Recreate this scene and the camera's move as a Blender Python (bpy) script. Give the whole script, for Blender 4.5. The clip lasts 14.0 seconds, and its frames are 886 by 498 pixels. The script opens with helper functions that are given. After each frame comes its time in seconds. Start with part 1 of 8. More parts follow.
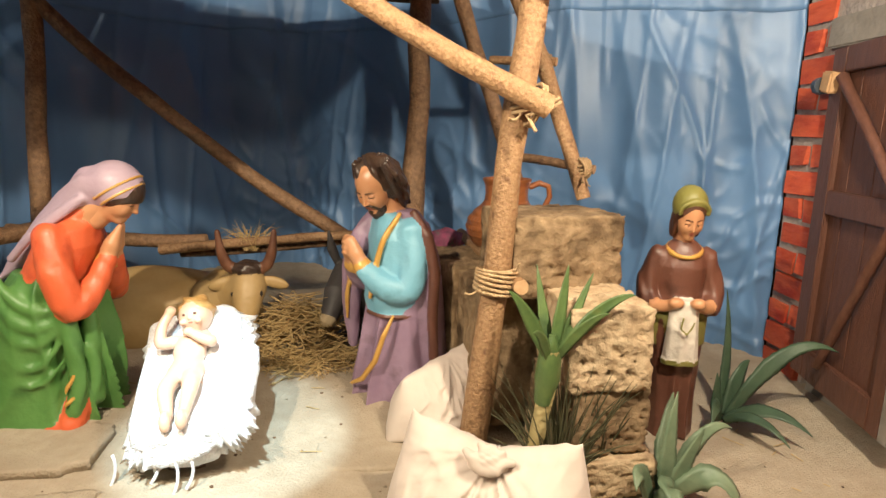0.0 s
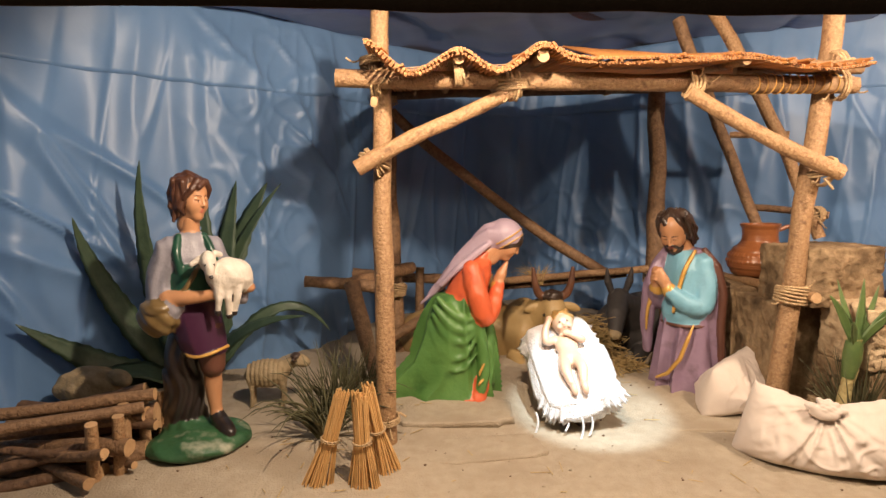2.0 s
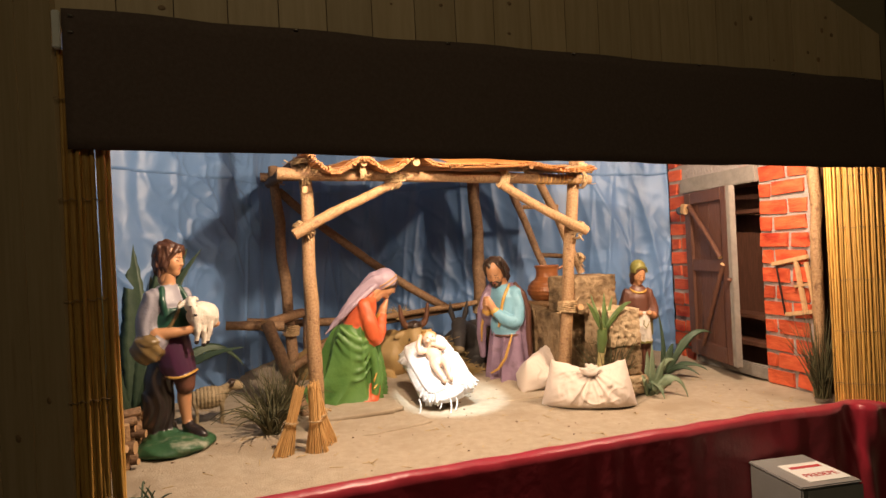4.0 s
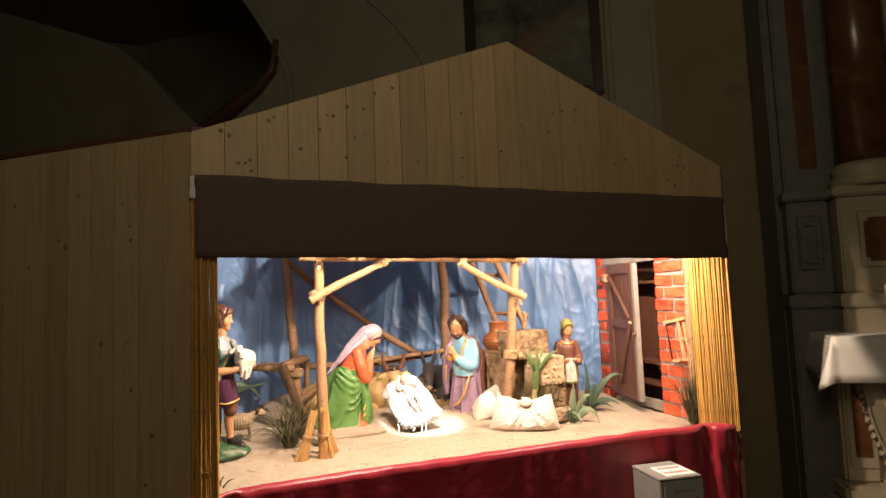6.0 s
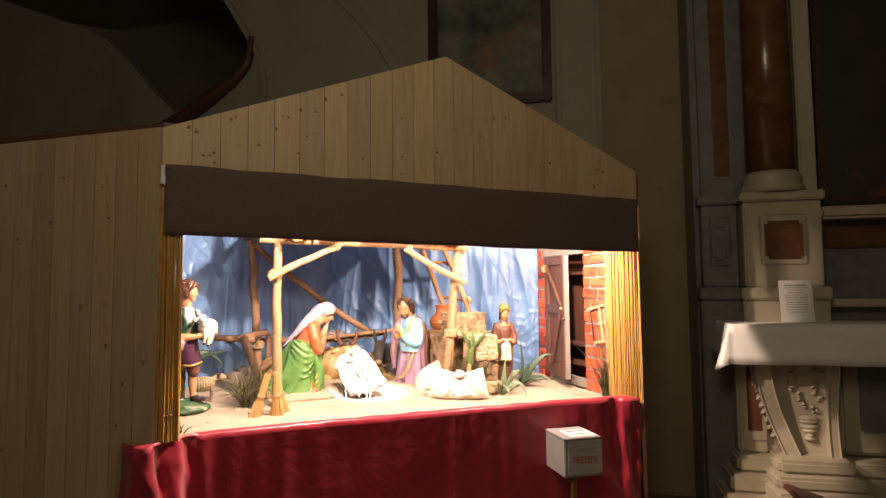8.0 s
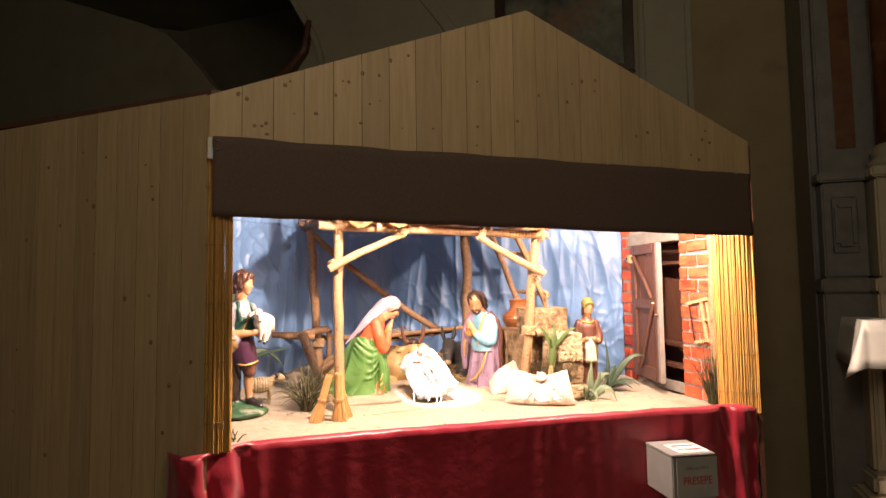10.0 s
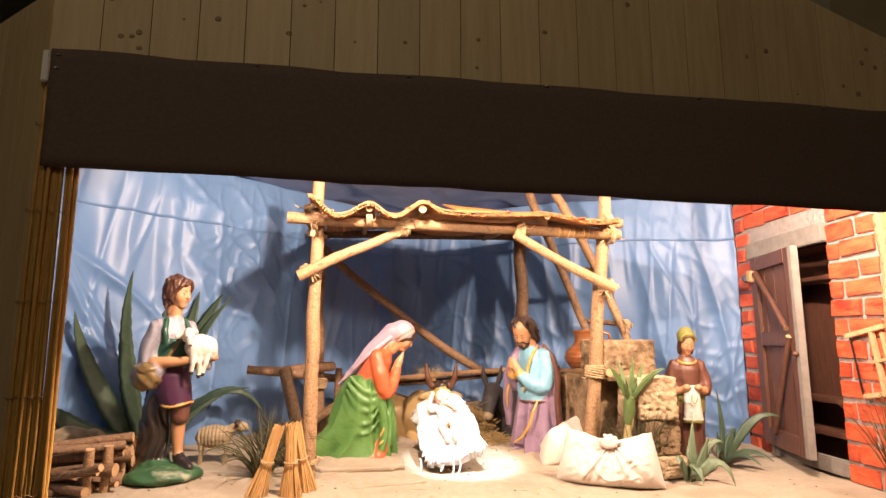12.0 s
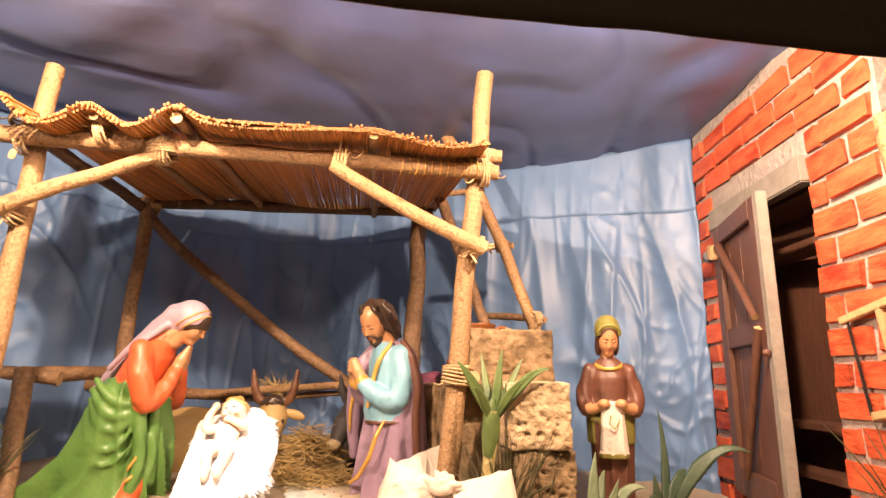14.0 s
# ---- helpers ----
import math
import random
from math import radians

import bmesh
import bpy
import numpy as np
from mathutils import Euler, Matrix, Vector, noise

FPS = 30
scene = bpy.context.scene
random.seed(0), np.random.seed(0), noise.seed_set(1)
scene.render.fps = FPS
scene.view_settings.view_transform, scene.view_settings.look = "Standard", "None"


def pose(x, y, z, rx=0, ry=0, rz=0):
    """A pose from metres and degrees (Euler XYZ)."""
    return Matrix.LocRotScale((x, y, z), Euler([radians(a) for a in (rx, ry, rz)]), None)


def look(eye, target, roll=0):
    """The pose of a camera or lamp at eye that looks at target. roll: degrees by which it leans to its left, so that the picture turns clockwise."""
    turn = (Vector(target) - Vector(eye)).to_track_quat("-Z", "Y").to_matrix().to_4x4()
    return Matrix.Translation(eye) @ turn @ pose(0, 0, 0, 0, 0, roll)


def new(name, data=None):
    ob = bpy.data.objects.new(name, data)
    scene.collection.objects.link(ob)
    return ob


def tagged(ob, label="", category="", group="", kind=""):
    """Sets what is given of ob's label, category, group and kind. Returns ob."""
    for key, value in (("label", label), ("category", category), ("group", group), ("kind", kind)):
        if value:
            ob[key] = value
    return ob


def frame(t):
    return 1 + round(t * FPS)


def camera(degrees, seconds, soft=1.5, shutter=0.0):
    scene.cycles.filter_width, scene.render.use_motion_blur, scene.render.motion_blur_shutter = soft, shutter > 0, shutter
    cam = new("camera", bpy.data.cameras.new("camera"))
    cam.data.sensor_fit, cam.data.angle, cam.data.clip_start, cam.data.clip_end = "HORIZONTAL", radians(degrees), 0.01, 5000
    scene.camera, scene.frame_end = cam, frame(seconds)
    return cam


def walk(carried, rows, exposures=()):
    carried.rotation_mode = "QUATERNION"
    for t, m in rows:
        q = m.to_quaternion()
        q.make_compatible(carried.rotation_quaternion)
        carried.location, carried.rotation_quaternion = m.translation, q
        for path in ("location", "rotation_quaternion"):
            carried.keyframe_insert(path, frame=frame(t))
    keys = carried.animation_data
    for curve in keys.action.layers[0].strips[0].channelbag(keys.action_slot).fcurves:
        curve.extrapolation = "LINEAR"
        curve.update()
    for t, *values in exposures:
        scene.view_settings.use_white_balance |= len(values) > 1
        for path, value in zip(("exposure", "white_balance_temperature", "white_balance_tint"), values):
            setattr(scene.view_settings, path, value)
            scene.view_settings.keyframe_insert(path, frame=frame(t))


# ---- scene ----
cam = camera(74.2, 14.0)
PATH = [
    (0, (-0.061, 0.052, 1.554), (0.303, 1.98, 1.169), 1.3),
    (0.3, (-0.223, -0.047, 1.483), (0.104, 1.911, 1.242), -2.2),
    (0.5, (-0.281, -0.127, 1.541), (-0.042, 1.833, 1.219), -3.7),
    (1, (-0.447, -0.248, 1.562), (-0.379, 1.735, 1.306), -0.8),
    (1.5, (-0.534, -0.378, 1.565), (-0.652, 1.605, 1.329), -1.2),
    (2, (-0.755, -0.406, 1.574), (-0.67, 1.582, 1.375), -0.9),
    (2.5, (-0.923, -0.464, 1.576), (-0.455, 1.471, 1.383), -3.9),
    (3, (-1.0, -0.685, 1.547), (-0.338, 1.197, 1.411), -3.8),
    (3.2, (-1.046, -0.767, 1.555), (-0.359, 1.109, 1.468), -4.4),
    (5.3, (-1.309, -1.524, 1.551), (-0.54, 0.319, 1.655), 0.3),
    (5.5, (-1.367, -1.608, 1.589), (-0.586, 0.227, 1.748), -1.5),
    (6, (-1.45, -1.814, 1.632), (-0.639, 0.007, 1.788), -2.3),
    (6.5, (-1.462, -2.039, 1.616), (-0.642, -0.223, 1.782), -1.0),
    (7, (-1.454, -2.166, 1.594), (-0.616, -0.354, 1.711), -0.3),
    (7.5, (-1.44, -2.21, 1.582), (-0.558, -0.42, 1.713), -0.9),
    (8, (-1.426, -2.24, 1.57), (-0.556, -0.444, 1.701), -0.6),
    (8.5, (-1.406, -2.206, 1.559), (-0.558, -0.398, 1.656), -0.7),
    (8.7, (-1.428, -2.168, 1.562), (-0.609, -0.346, 1.65), -0.4),
    (10.8, (-1.156, -1.602, 1.441), (-0.557, 0.299, 1.609), -0.3),
    (11, (-1.062, -1.526, 1.417), (-0.512, 0.388, 1.601), -0.0),
    (11.5, (-0.884, -1.32, 1.435), (-0.55, 0.629, 1.734), -1.9),
    (12, (-0.743, -1.102, 1.402), (-0.407, 0.845, 1.713), -0.1),
    (12.5, (-0.499, -0.915, 1.363), (-0.162, 1.019, 1.744), -1.0),
    (13, (-0.279, -0.784, 1.365), (-0.088, 1.128, 1.922), 0.7),
    (13.5, (-0.144, -0.595, 1.327), (0.023, 1.306, 1.926), 0.6),
    (14, (-0.007, -0.427, 1.267), (0.253, 1.506, 1.71), 0.7),
]
EXPOSURE = [(0.0, 0.38, 6250, 0), (0.5, 0.32, 6550, 6), (1.0, 0.18, 6750, 9), (2.0, 0.16, 6700, 10), (2.5, 0.15, 7500, 15), (3.0, 0.12, 7600, 15), (5.5, 1.02, 6800, 14), (6.5, 1.35, 6900, 20), (7.5, 1.75, 6800, 21), (8.5, 1.73, 6700, 23), (11.0, 1.5, 6900, 22), (11.5, 1.20, 6850, 21), (12.0, 1.14, 6900, 21), (12.5, 0.95, 7150, 21), (13.0, 0.97, 7400, 23), (14.0, 1.0, 7900, 22)]
walk(cam, [(t, look(eye, target, roll)) for t, eye, target, roll in PATH], EXPOSURE)


# ---------------------------------------------------------------- light
world = bpy.data.worlds.new("church_dusk")
scene.world = world
world.use_nodes = True
bg = world.node_tree.nodes["Background"]
bg.inputs["Color"].default_value = (0.75, 0.8, 0.7, 1)
bg.inputs["Strength"].default_value = 0.02


def lamp(name, kind, eye, target, watts, colour, size=0.1, cone=60, blend=0.4):
    data = bpy.data.lights.new(name, kind)
    data.energy, data.color = watts, colour
    if kind == "AREA":
        data.shape, data.size = "DISK", size
    elif kind == "SPOT":
        data.spot_size, data.spot_blend, data.shadow_soft_size = radians(cone), blend, size
    else:
        data.shadow_soft_size = size
    ob = new(name, data)
    ob.matrix_world = look(eye, target)
    return ob


WARM = (1.0, 0.79, 0.6)
lamp("stage_lamp", "SPOT", (-0.62, 0.395, 2.06), (-0.32, 1.35, 1.16), 57, WARM, 0.016, 156, 0.2)
lamp("stage_lamp", "AREA", (0.55, 0.395, 2.06), (0.80, 1.25, 1.35), 15, WARM, 0.05)
# unseen fill strip, added to soften the stage shadows and lift the ceiling
strip = lamp("strip_fill", "AREA", (-0.2, 0.345, 1.95), (-0.2, 2.0, 1.72), 7.5, WARM, 2.1)
strip.data.shape, strip.data.size_y = "RECTANGLE", 0.04
lamp("crib_spotlight", "SPOT", (-0.30, 0.52, 2.02), (-0.27, 1.19, 0.95), 92, (0.68, 0.88, 1.0), 0.015, 23, 0.5)
# two unseen fill lights, added to brighten the gable, valance and church walls
lamp("church_fill", "POINT", (-2.9, -3.0, 3.6), (0, 0, 0), 12, (1.0, 0.94, 0.7), 0.3)
lamp("church_fill", "POINT", (-0.9, -1.8, 3.2), (0, 0, 0), 10.5, (1.0, 0.88, 0.6), 0.3)


# ---------------------------------------------------------------- materials
def mat(name, c1, c2=None, scale=25.0, rough=0.6, bump=0.15, bscale=None, metal=0.0, stretch=(1, 1, 1), rnd=0.0,
        stain=None, stain_scale=3.0, stain_at=0.62, sheen=0.0, coat=0.0, spec=0.5, sub=0.0, glow=0.0):
    m = bpy.data.materials.new(name)
    m.use_nodes = True
    nt = m.node_tree
    n, link = nt.nodes, nt.links.new
    bs = n["Principled BSDF"]
    co = n.new("ShaderNodeTexCoord")
    mp = n.new("ShaderNodeMapping")
    mp.inputs["Scale"].default_value = stretch
    link(co.outputs["Object"], mp.inputs["Vector"])
    a = n.new("ShaderNodeTexNoise")
    a.inputs["Scale"].default_value, a.inputs["Detail"].default_value, a.inputs["Roughness"].default_value = scale, 6, 0.62
    link(mp.outputs["Vector"], a.inputs["Vector"])
    if rnd:
        oi = n.new("ShaderNodeObjectInfo")
        add = n.new("ShaderNodeVectorMath")
        add.operation = "ADD"
        sc = n.new("ShaderNodeMath")
        sc.operation, sc.inputs[1].default_value = "MULTIPLY", 37.0
        link(oi.outputs["Random"], sc.inputs[0])
        link(co.outputs["Object"], add.inputs[0])
        link(sc.outputs[0], add.inputs[1])
        link(add.outputs[0], mp.inputs["Vector"])
    ramp = n.new("ShaderNodeValToRGB")
    ramp.color_ramp.elements[0].position, ramp.color_ramp.elements[1].position = 0.32, 0.68
    ramp.color_ramp.elements[0].color = (*c1, 1)
    ramp.color_ramp.elements[1].color = (*(c2 or [v * 1.25 for v in c1]), 1)
    link(a.outputs["Fac"], ramp.inputs["Fac"])
    colour = ramp.outputs["Color"]
    b = n.new("ShaderNodeTexNoise")
    b.inputs["Scale"].default_value, b.inputs["Detail"].default_value = stain_scale, 5
    link(mp.outputs["Vector"], b.inputs["Vector"])
    r2 = n.new("ShaderNodeValToRGB")
    r2.color_ramp.elements[0].position, r2.color_ramp.elements[1].position = stain_at, min(stain_at + 0.14, 1)
    link(b.outputs["Fac"], r2.inputs["Fac"])
    mix = n.new("ShaderNodeMix")
    mix.data_type = "RGBA"
    link(r2.outputs["Color"], mix.inputs["Factor"])
    link(colour, mix.inputs["A"])
    mix.inputs["B"].default_value = (*(stain or [v * 0.72 for v in c1]), 1)
    colour = mix.outputs["Result"]
    if rnd:
        hv = n.new("ShaderNodeHueSaturation")
        mr = n.new("ShaderNodeMapRange")
        mr.inputs["To Min"].default_value, mr.inputs["To Max"].default_value = 1 - rnd, 1 + rnd
        link(oi.outputs["Random"], mr.inputs["Value"])
        link(mr.outputs["Result"], hv.inputs["Value"])
        link(colour, hv.inputs["Color"])
        colour = hv.outputs["Color"]
    link(colour, bs.inputs["Base Color"])
    bs.inputs["Roughness"].default_value, bs.inputs["Metallic"].default_value = rough, metal
    bs.inputs["Specular IOR Level"].default_value = spec
    bs.inputs["Sheen Weight"].default_value, bs.inputs["Coat Weight"].default_value = sheen, coat
    bs.inputs["Coat Roughness"].default_value = 0.25
    if glow:
        bs.inputs["Emission Color"].default_value, bs.inputs["Emission Strength"].default_value = (*c1, 1), glow
    if bump:
        c = n.new("ShaderNodeTexNoise")
        c.inputs["Scale"].default_value, c.inputs["Detail"].default_value = bscale or scale * 2.2, 5
        link(mp.outputs["Vector"], c.inputs["Vector"])
        bp = n.new("ShaderNodeBump")
        bp.inputs["Strength"].default_value, bp.inputs["Distance"].default_value = bump, 0.01
        link(c.outputs["Fac"], bp.inputs["Height"])
        link(bp.outputs["Normal"], bs.inputs["Normal"])
    return m


BARK = mat("bark", (0.25, 0.135, 0.062), (0.43, 0.265, 0.135), 130, 0.6, 0.55, 160, rnd=0.12, stain=(0.15, 0.072, 0.034), stain_scale=48, stain_at=0.58)
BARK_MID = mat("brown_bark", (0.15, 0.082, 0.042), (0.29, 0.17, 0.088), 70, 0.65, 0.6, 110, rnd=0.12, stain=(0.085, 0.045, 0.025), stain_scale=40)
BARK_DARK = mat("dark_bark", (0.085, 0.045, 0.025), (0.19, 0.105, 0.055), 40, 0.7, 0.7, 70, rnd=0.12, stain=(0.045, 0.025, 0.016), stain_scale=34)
CUT = mat("cut_wood", (0.42, 0.25, 0.12), (0.54, 0.34, 0.18), 40, 0.75, 0.3, rnd=0.1)
ROPE = mat("twine", (0.47, 0.31, 0.16), (0.62, 0.44, 0.25), 90, 0.85, 0.8, 260)
REED = mat("reed", (0.46, 0.235, 0.055), (0.6, 0.35, 0.09), 30, 0.5, 0.3, stretch=(4, 4, 0.6), rnd=0.25, stain=(0.25, 0.12, 0.04), stain_scale=14)
REED_CORE = mat("reed_core", (0.1, 0.05, 0.025), None, 60, 0.8, 0.2)
ROOF_REED = mat("roof_reed", (0.44, 0.17, 0.045), (0.56, 0.25, 0.075), 30, 0.55, 0.3, stretch=(4, 0.5, 4), rnd=0.25, stain=(0.2, 0.085, 0.03), stain_scale=14)
REED_END = mat("reed_end", (0.42, 0.17, 0.055), (0.55, 0.27, 0.1), 60, 0.7, 0.2, rnd=0.25)
STRAW = mat("straw", (0.6, 0.33, 0.115), (0.72, 0.45, 0.19), 60, 0.6, 0.3, stretch=(3, 3, 0.5), stain=(0.34, 0.19, 0.07), stain_scale=20)
HAY = mat("hay", (0.40, 0.27, 0.11), (0.55, 0.40, 0.18), 50, 0.8, 0.3)
SAND = mat("sand", (0.37, 0.305, 0.225), (0.44, 0.37, 0.28), 30, 0.95, 0.5, 190, stain=(0.33, 0.265, 0.19), stain_scale=3.5, stain_at=0.55, spec=0.15)
SATIN = mat("blue_satin", (0.115, 0.228, 0.43), (0.132, 0.252, 0.465), 7, 0.43, 0.10, 16, stain=(0.105, 0.208, 0.40), stain_scale=2, spec=0.55, sheen=0.12)
SATIN_HEM = mat("pale_blue_satin", (0.120, 0.234, 0.435), (0.138, 0.258, 0.47), 7, 0.44, 0.10, 16, stain=(0.11, 0.213, 0.405), stain_scale=2, spec=0.5, sheen=0.12)
NIGHT = mat("navy_satin", (0.055, 0.086, 0.225), (0.072, 0.108, 0.265), 6, 0.40, 0.15, 14, spec=0.5, sheen=0.1)
VALANCE = mat("brown_fabric", (0.118, 0.084, 0.07), (0.142, 0.102, 0.086), 120, 0.9, 0.2, 500, spec=0.1)
VELVET = mat("crimson_satin", (0.28, 0.01, 0.025), (0.36, 0.016, 0.035), 14, 0.38, 0.25, 20, stain=(0.2, 0.006, 0.016), sheen=0.25)
PINE = mat("pine_board", (0.46, 0.33, 0.18), (0.56, 0.42, 0.25), 6, 0.55, 0.1, 60, stretch=(9, 9, 0.6), rnd=0.1, stain=(0.36, 0.23, 0.11), stain_scale=3, stain_at=0.66)
KNOT = mat("pine_knot", (0.22, 0.13, 0.06), (0.33, 0.21, 0.11), 60, 0.6, 0.1)
BRICK = mat("painted_brick", (0.46, 0.055, 0.022), (0.65, 0.13, 0.05), 22, 0.62, 0.5, 60, stretch=(1, 0.5, 1.6), rnd=0.16, stain=(0.36, 0.03, 0.012), stain_scale=12, stain_at=0.56)
MORTAR = mat("grey_mortar", (0.27, 0.235, 0.215), (0.37, 0.325, 0.30), 30, 0.85, 0.8, 60, stain=(0.42, 0.14, 0.08), stain_scale=16, stain_at=0.64)
DOORWOOD = mat("door_wood", (0.085, 0.035, 0.022), (0.14, 0.06, 0.038), 20, 0.5, 0.3, 60, stretch=(5, 5, 0.7), stain=(0.05, 0.02, 0.014))
GREYWOOD = mat("grey_painted_wood", (0.19, 0.17, 0.15), (0.26, 0.235, 0.205), 22, 0.7, 0.3, 60, stain=(0.17, 0.145, 0.12), stain_scale=8)
SACK = mat("cotton_sack", (0.6, 0.51, 0.44), (0.68, 0.59, 0.52), 9, 0.9, 0.06, 600, stain=(0.56, 0.47, 0.4), stain_scale=5, sheen=0.2)
TUFF = mat("tuff_stone", (0.36, 0.255, 0.15), (0.52, 0.4, 0.26), 34, 0.95, 1.0, 55, stain=(0.2, 0.13, 0.075), stain_scale=14, stain_at=0.58, spec=0.2)
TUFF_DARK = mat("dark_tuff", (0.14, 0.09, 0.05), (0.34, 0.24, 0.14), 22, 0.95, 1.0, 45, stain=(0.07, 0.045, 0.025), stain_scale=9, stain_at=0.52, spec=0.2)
AGAVE = mat("agave_leaf", (0.034, 0.064, 0.038), (0.064, 0.102, 0.058), 18, 0.5, 0.2, 60, stain=(0.035, 0.06, 0.035), stain_scale=5)
AGAVE_PALE = mat("pale_agave", (0.10, 0.15, 0.09), (0.18, 0.23, 0.14), 18, 0.5, 0.2, 60, stain=(0.2, 0.19, 0.08), stain_scale=6)
YUCCA = mat("yucca_leaf", (0.055, 0.10, 0.032), (0.11, 0.165, 0.05), 25, 0.42, 0.15, stain=(0.3, 0.28, 0.08), stain_scale=7)
GRASS = mat("dry_grass", (0.05, 0.05, 0.022), (0.11, 0.10, 0.045), 25, 0.7, 0.1)
CLAY = mat("glazed_clay", (0.19, 0.062, 0.02), (0.27, 0.098, 0.035), 20, 0.3, 0.25, 40, stain=(0.2, 0.06, 0.02), stain_scale=8, coat=0.4)
SKIN = mat("painted_skin", (0.46, 0.225, 0.11), (0.52, 0.265, 0.135), 14, 0.36, 0.05, 60, stain=(0.39, 0.18, 0.085), coat=0.08, stain_scale=17, stain_at=0.57)
HAIR = mat("painted_brown_hair", (0.06, 0.024, 0.014), (0.095, 0.04, 0.022), 50, 0.46, 0.5, 60, stretch=(1, 1, 0.3), coat=0.08)
BLACKHAIR = mat("painted_black_hair", (0.028, 0.017, 0.012), (0.058, 0.035, 0.024), 50, 0.32, 0.5, 60, stretch=(1, 1, 0.3), coat=0.1)
LILAC = mat("painted_lilac", (0.36, 0.265, 0.335), (0.42, 0.32, 0.39), 14, 0.46, 0.22, 60, coat=0.08, stain_scale=17, stain_at=0.57)
PURPLE = mat("painted_purple", (0.23, 0.15, 0.22), (0.29, 0.195, 0.27), 14, 0.46, 0.22, 60, stain=(0.18, 0.115, 0.16), coat=0.08, stain_scale=17, stain_at=0.57)
CORAL = mat("painted_coral", (0.6, 0.105, 0.035), (0.66, 0.13, 0.05), 14, 0.46, 0.22, 60, stain=(0.5, 0.08, 0.03), coat=0.08, stain_scale=17, stain_at=0.57)
GREEN = mat("painted_green", (0.072, 0.185, 0.042), (0.105, 0.235, 0.058), 12, 0.46, 0.22, 60, stain=(0.05, 0.14, 0.032), coat=0.08, stain_scale=17, stain_at=0.57)
GOLD = mat("painted_gold", (0.5, 0.27, 0.055), (0.6, 0.35, 0.09), 30, 0.35, 0.1, metal=0.15)
SKYBLUE = mat("painted_sky_blue", (0.15, 0.36, 0.47), (0.2, 0.42, 0.54), 14, 0.46, 0.22, 60, coat=0.08, stain_scale=17, stain_at=0.57)
SHIRT = mat("painted_grey_shirt", (0.235, 0.225, 0.26), (0.29, 0.275, 0.31), 14, 0.46, 0.22, 60, coat=0.08, stain_scale=17, stain_at=0.57)
VEST = mat("painted_dark_green", (0.012, 0.055, 0.035), (0.02, 0.08, 0.05), 14, 0.35, 0.06, coat=0.08)
PLUM = mat("painted_plum", (0.045, 0.012, 0.035), (0.065, 0.02, 0.05), 14, 0.35, 0.06, coat=0.08)
BROWN = mat("painted_brown", (0.1, 0.038, 0.024), (0.14, 0.056, 0.036), 14, 0.46, 0.22, 60, coat=0.08, stain_scale=17, stain_at=0.57)
OLIVE = mat("painted_olive", (0.16, 0.15, 0.035), (0.22, 0.2, 0.055), 14, 0.46, 0.22, coat=0.08, stain_scale=17, stain_at=0.57)
BAG = mat("painted_leather", (0.14, 0.09, 0.035), (0.21, 0.14, 0.055), 16, 0.35, 0.15, coat=0.3)
DARK = mat("painted_black", (0.015, 0.011, 0.01), (0.028, 0.02, 0.018), 20, 0.35, 0.1, coat=0.2)
MOSS = mat("painted_base", (0.02, 0.075, 0.03), (0.035, 0.11, 0.045), 16, 0.5, 0.4, 40, stain=(0.36, 0.37, 0.28), stain_scale=13, stain_at=0.6)
WOOL = mat("painted_white_wool", (0.6, 0.54, 0.46), (0.68, 0.62, 0.54), 40, 0.55, 0.5, 60, coat=0.1)
WOOL_OLD = mat("old_wool", (0.27, 0.2, 0.11), (0.36, 0.28, 0.17), 30, 0.75, 0.8, 50, stain=(0.16, 0.115, 0.06), stain_scale=8)
OX = mat("painted_ox", (0.34, 0.22, 0.085), (0.42, 0.29, 0.13), 14, 0.5, 0.15, stain=(0.11, 0.065, 0.03), stain_scale=5, stain_at=0.6)
HORN = mat("horn", (0.1, 0.04, 0.022), (0.17, 0.075, 0.04), 30, 0.4, 0.2, 60)
DONKEY = mat("painted_donkey", (0.04, 0.036, 0.036), (0.07, 0.063, 0.06), 16, 0.55, 0.2, stain=(0.025, 0.022, 0.022))
LACE = mat("white_lace", (0.72, 0.72, 0.74), (0.8, 0.8, 0.82), 60, 0.85, 0.6, 180, sheen=0.2)
DOLL = mat("painted_doll_skin", (0.6, 0.4, 0.28), (0.66, 0.45, 0.32), 16, 0.35, 0.05, coat=0.2)
BLOND = mat("painted_blond", (0.42, 0.24, 0.07), (0.52, 0.32, 0.12), 60, 0.4, 0.5, 80)
PLASTER = mat("church_plaster", (0.34, 0.32, 0.25), (0.4, 0.38, 0.3), 3, 0.9, 0.15, 30, stain=(0.28, 0.26, 0.2), stain_scale=0.8)
OCHRE = mat("ochre_plaster", (0.3, 0.24, 0.14), (0.36, 0.29, 0.18), 3, 0.9, 0.15, 30)
MARBLE = mat("cream_marble", (0.4, 0.35, 0.25), (0.48, 0.43, 0.32), 6, 0.45, 0.1, 30, stain=(0.4, 0.33, 0.22), stain_scale=3)
GREYMARBLE = mat("grey_marble", (0.13, 0.13, 0.125), (0.19, 0.19, 0.18), 8, 0.4, 0.1, 30)
REDMARBLE = mat("red_marble", (0.10, 0.038, 0.018), (0.17, 0.072, 0.032), 9, 0.25, 0.05, 30, stain=(0.21, 0.11, 0.065), stain_scale=5, coat=0.15)
LABEL = mat("greyed_label", (0.36, 0.36, 0.34), (0.41, 0.41, 0.39), 10, 0.6, 0.02)
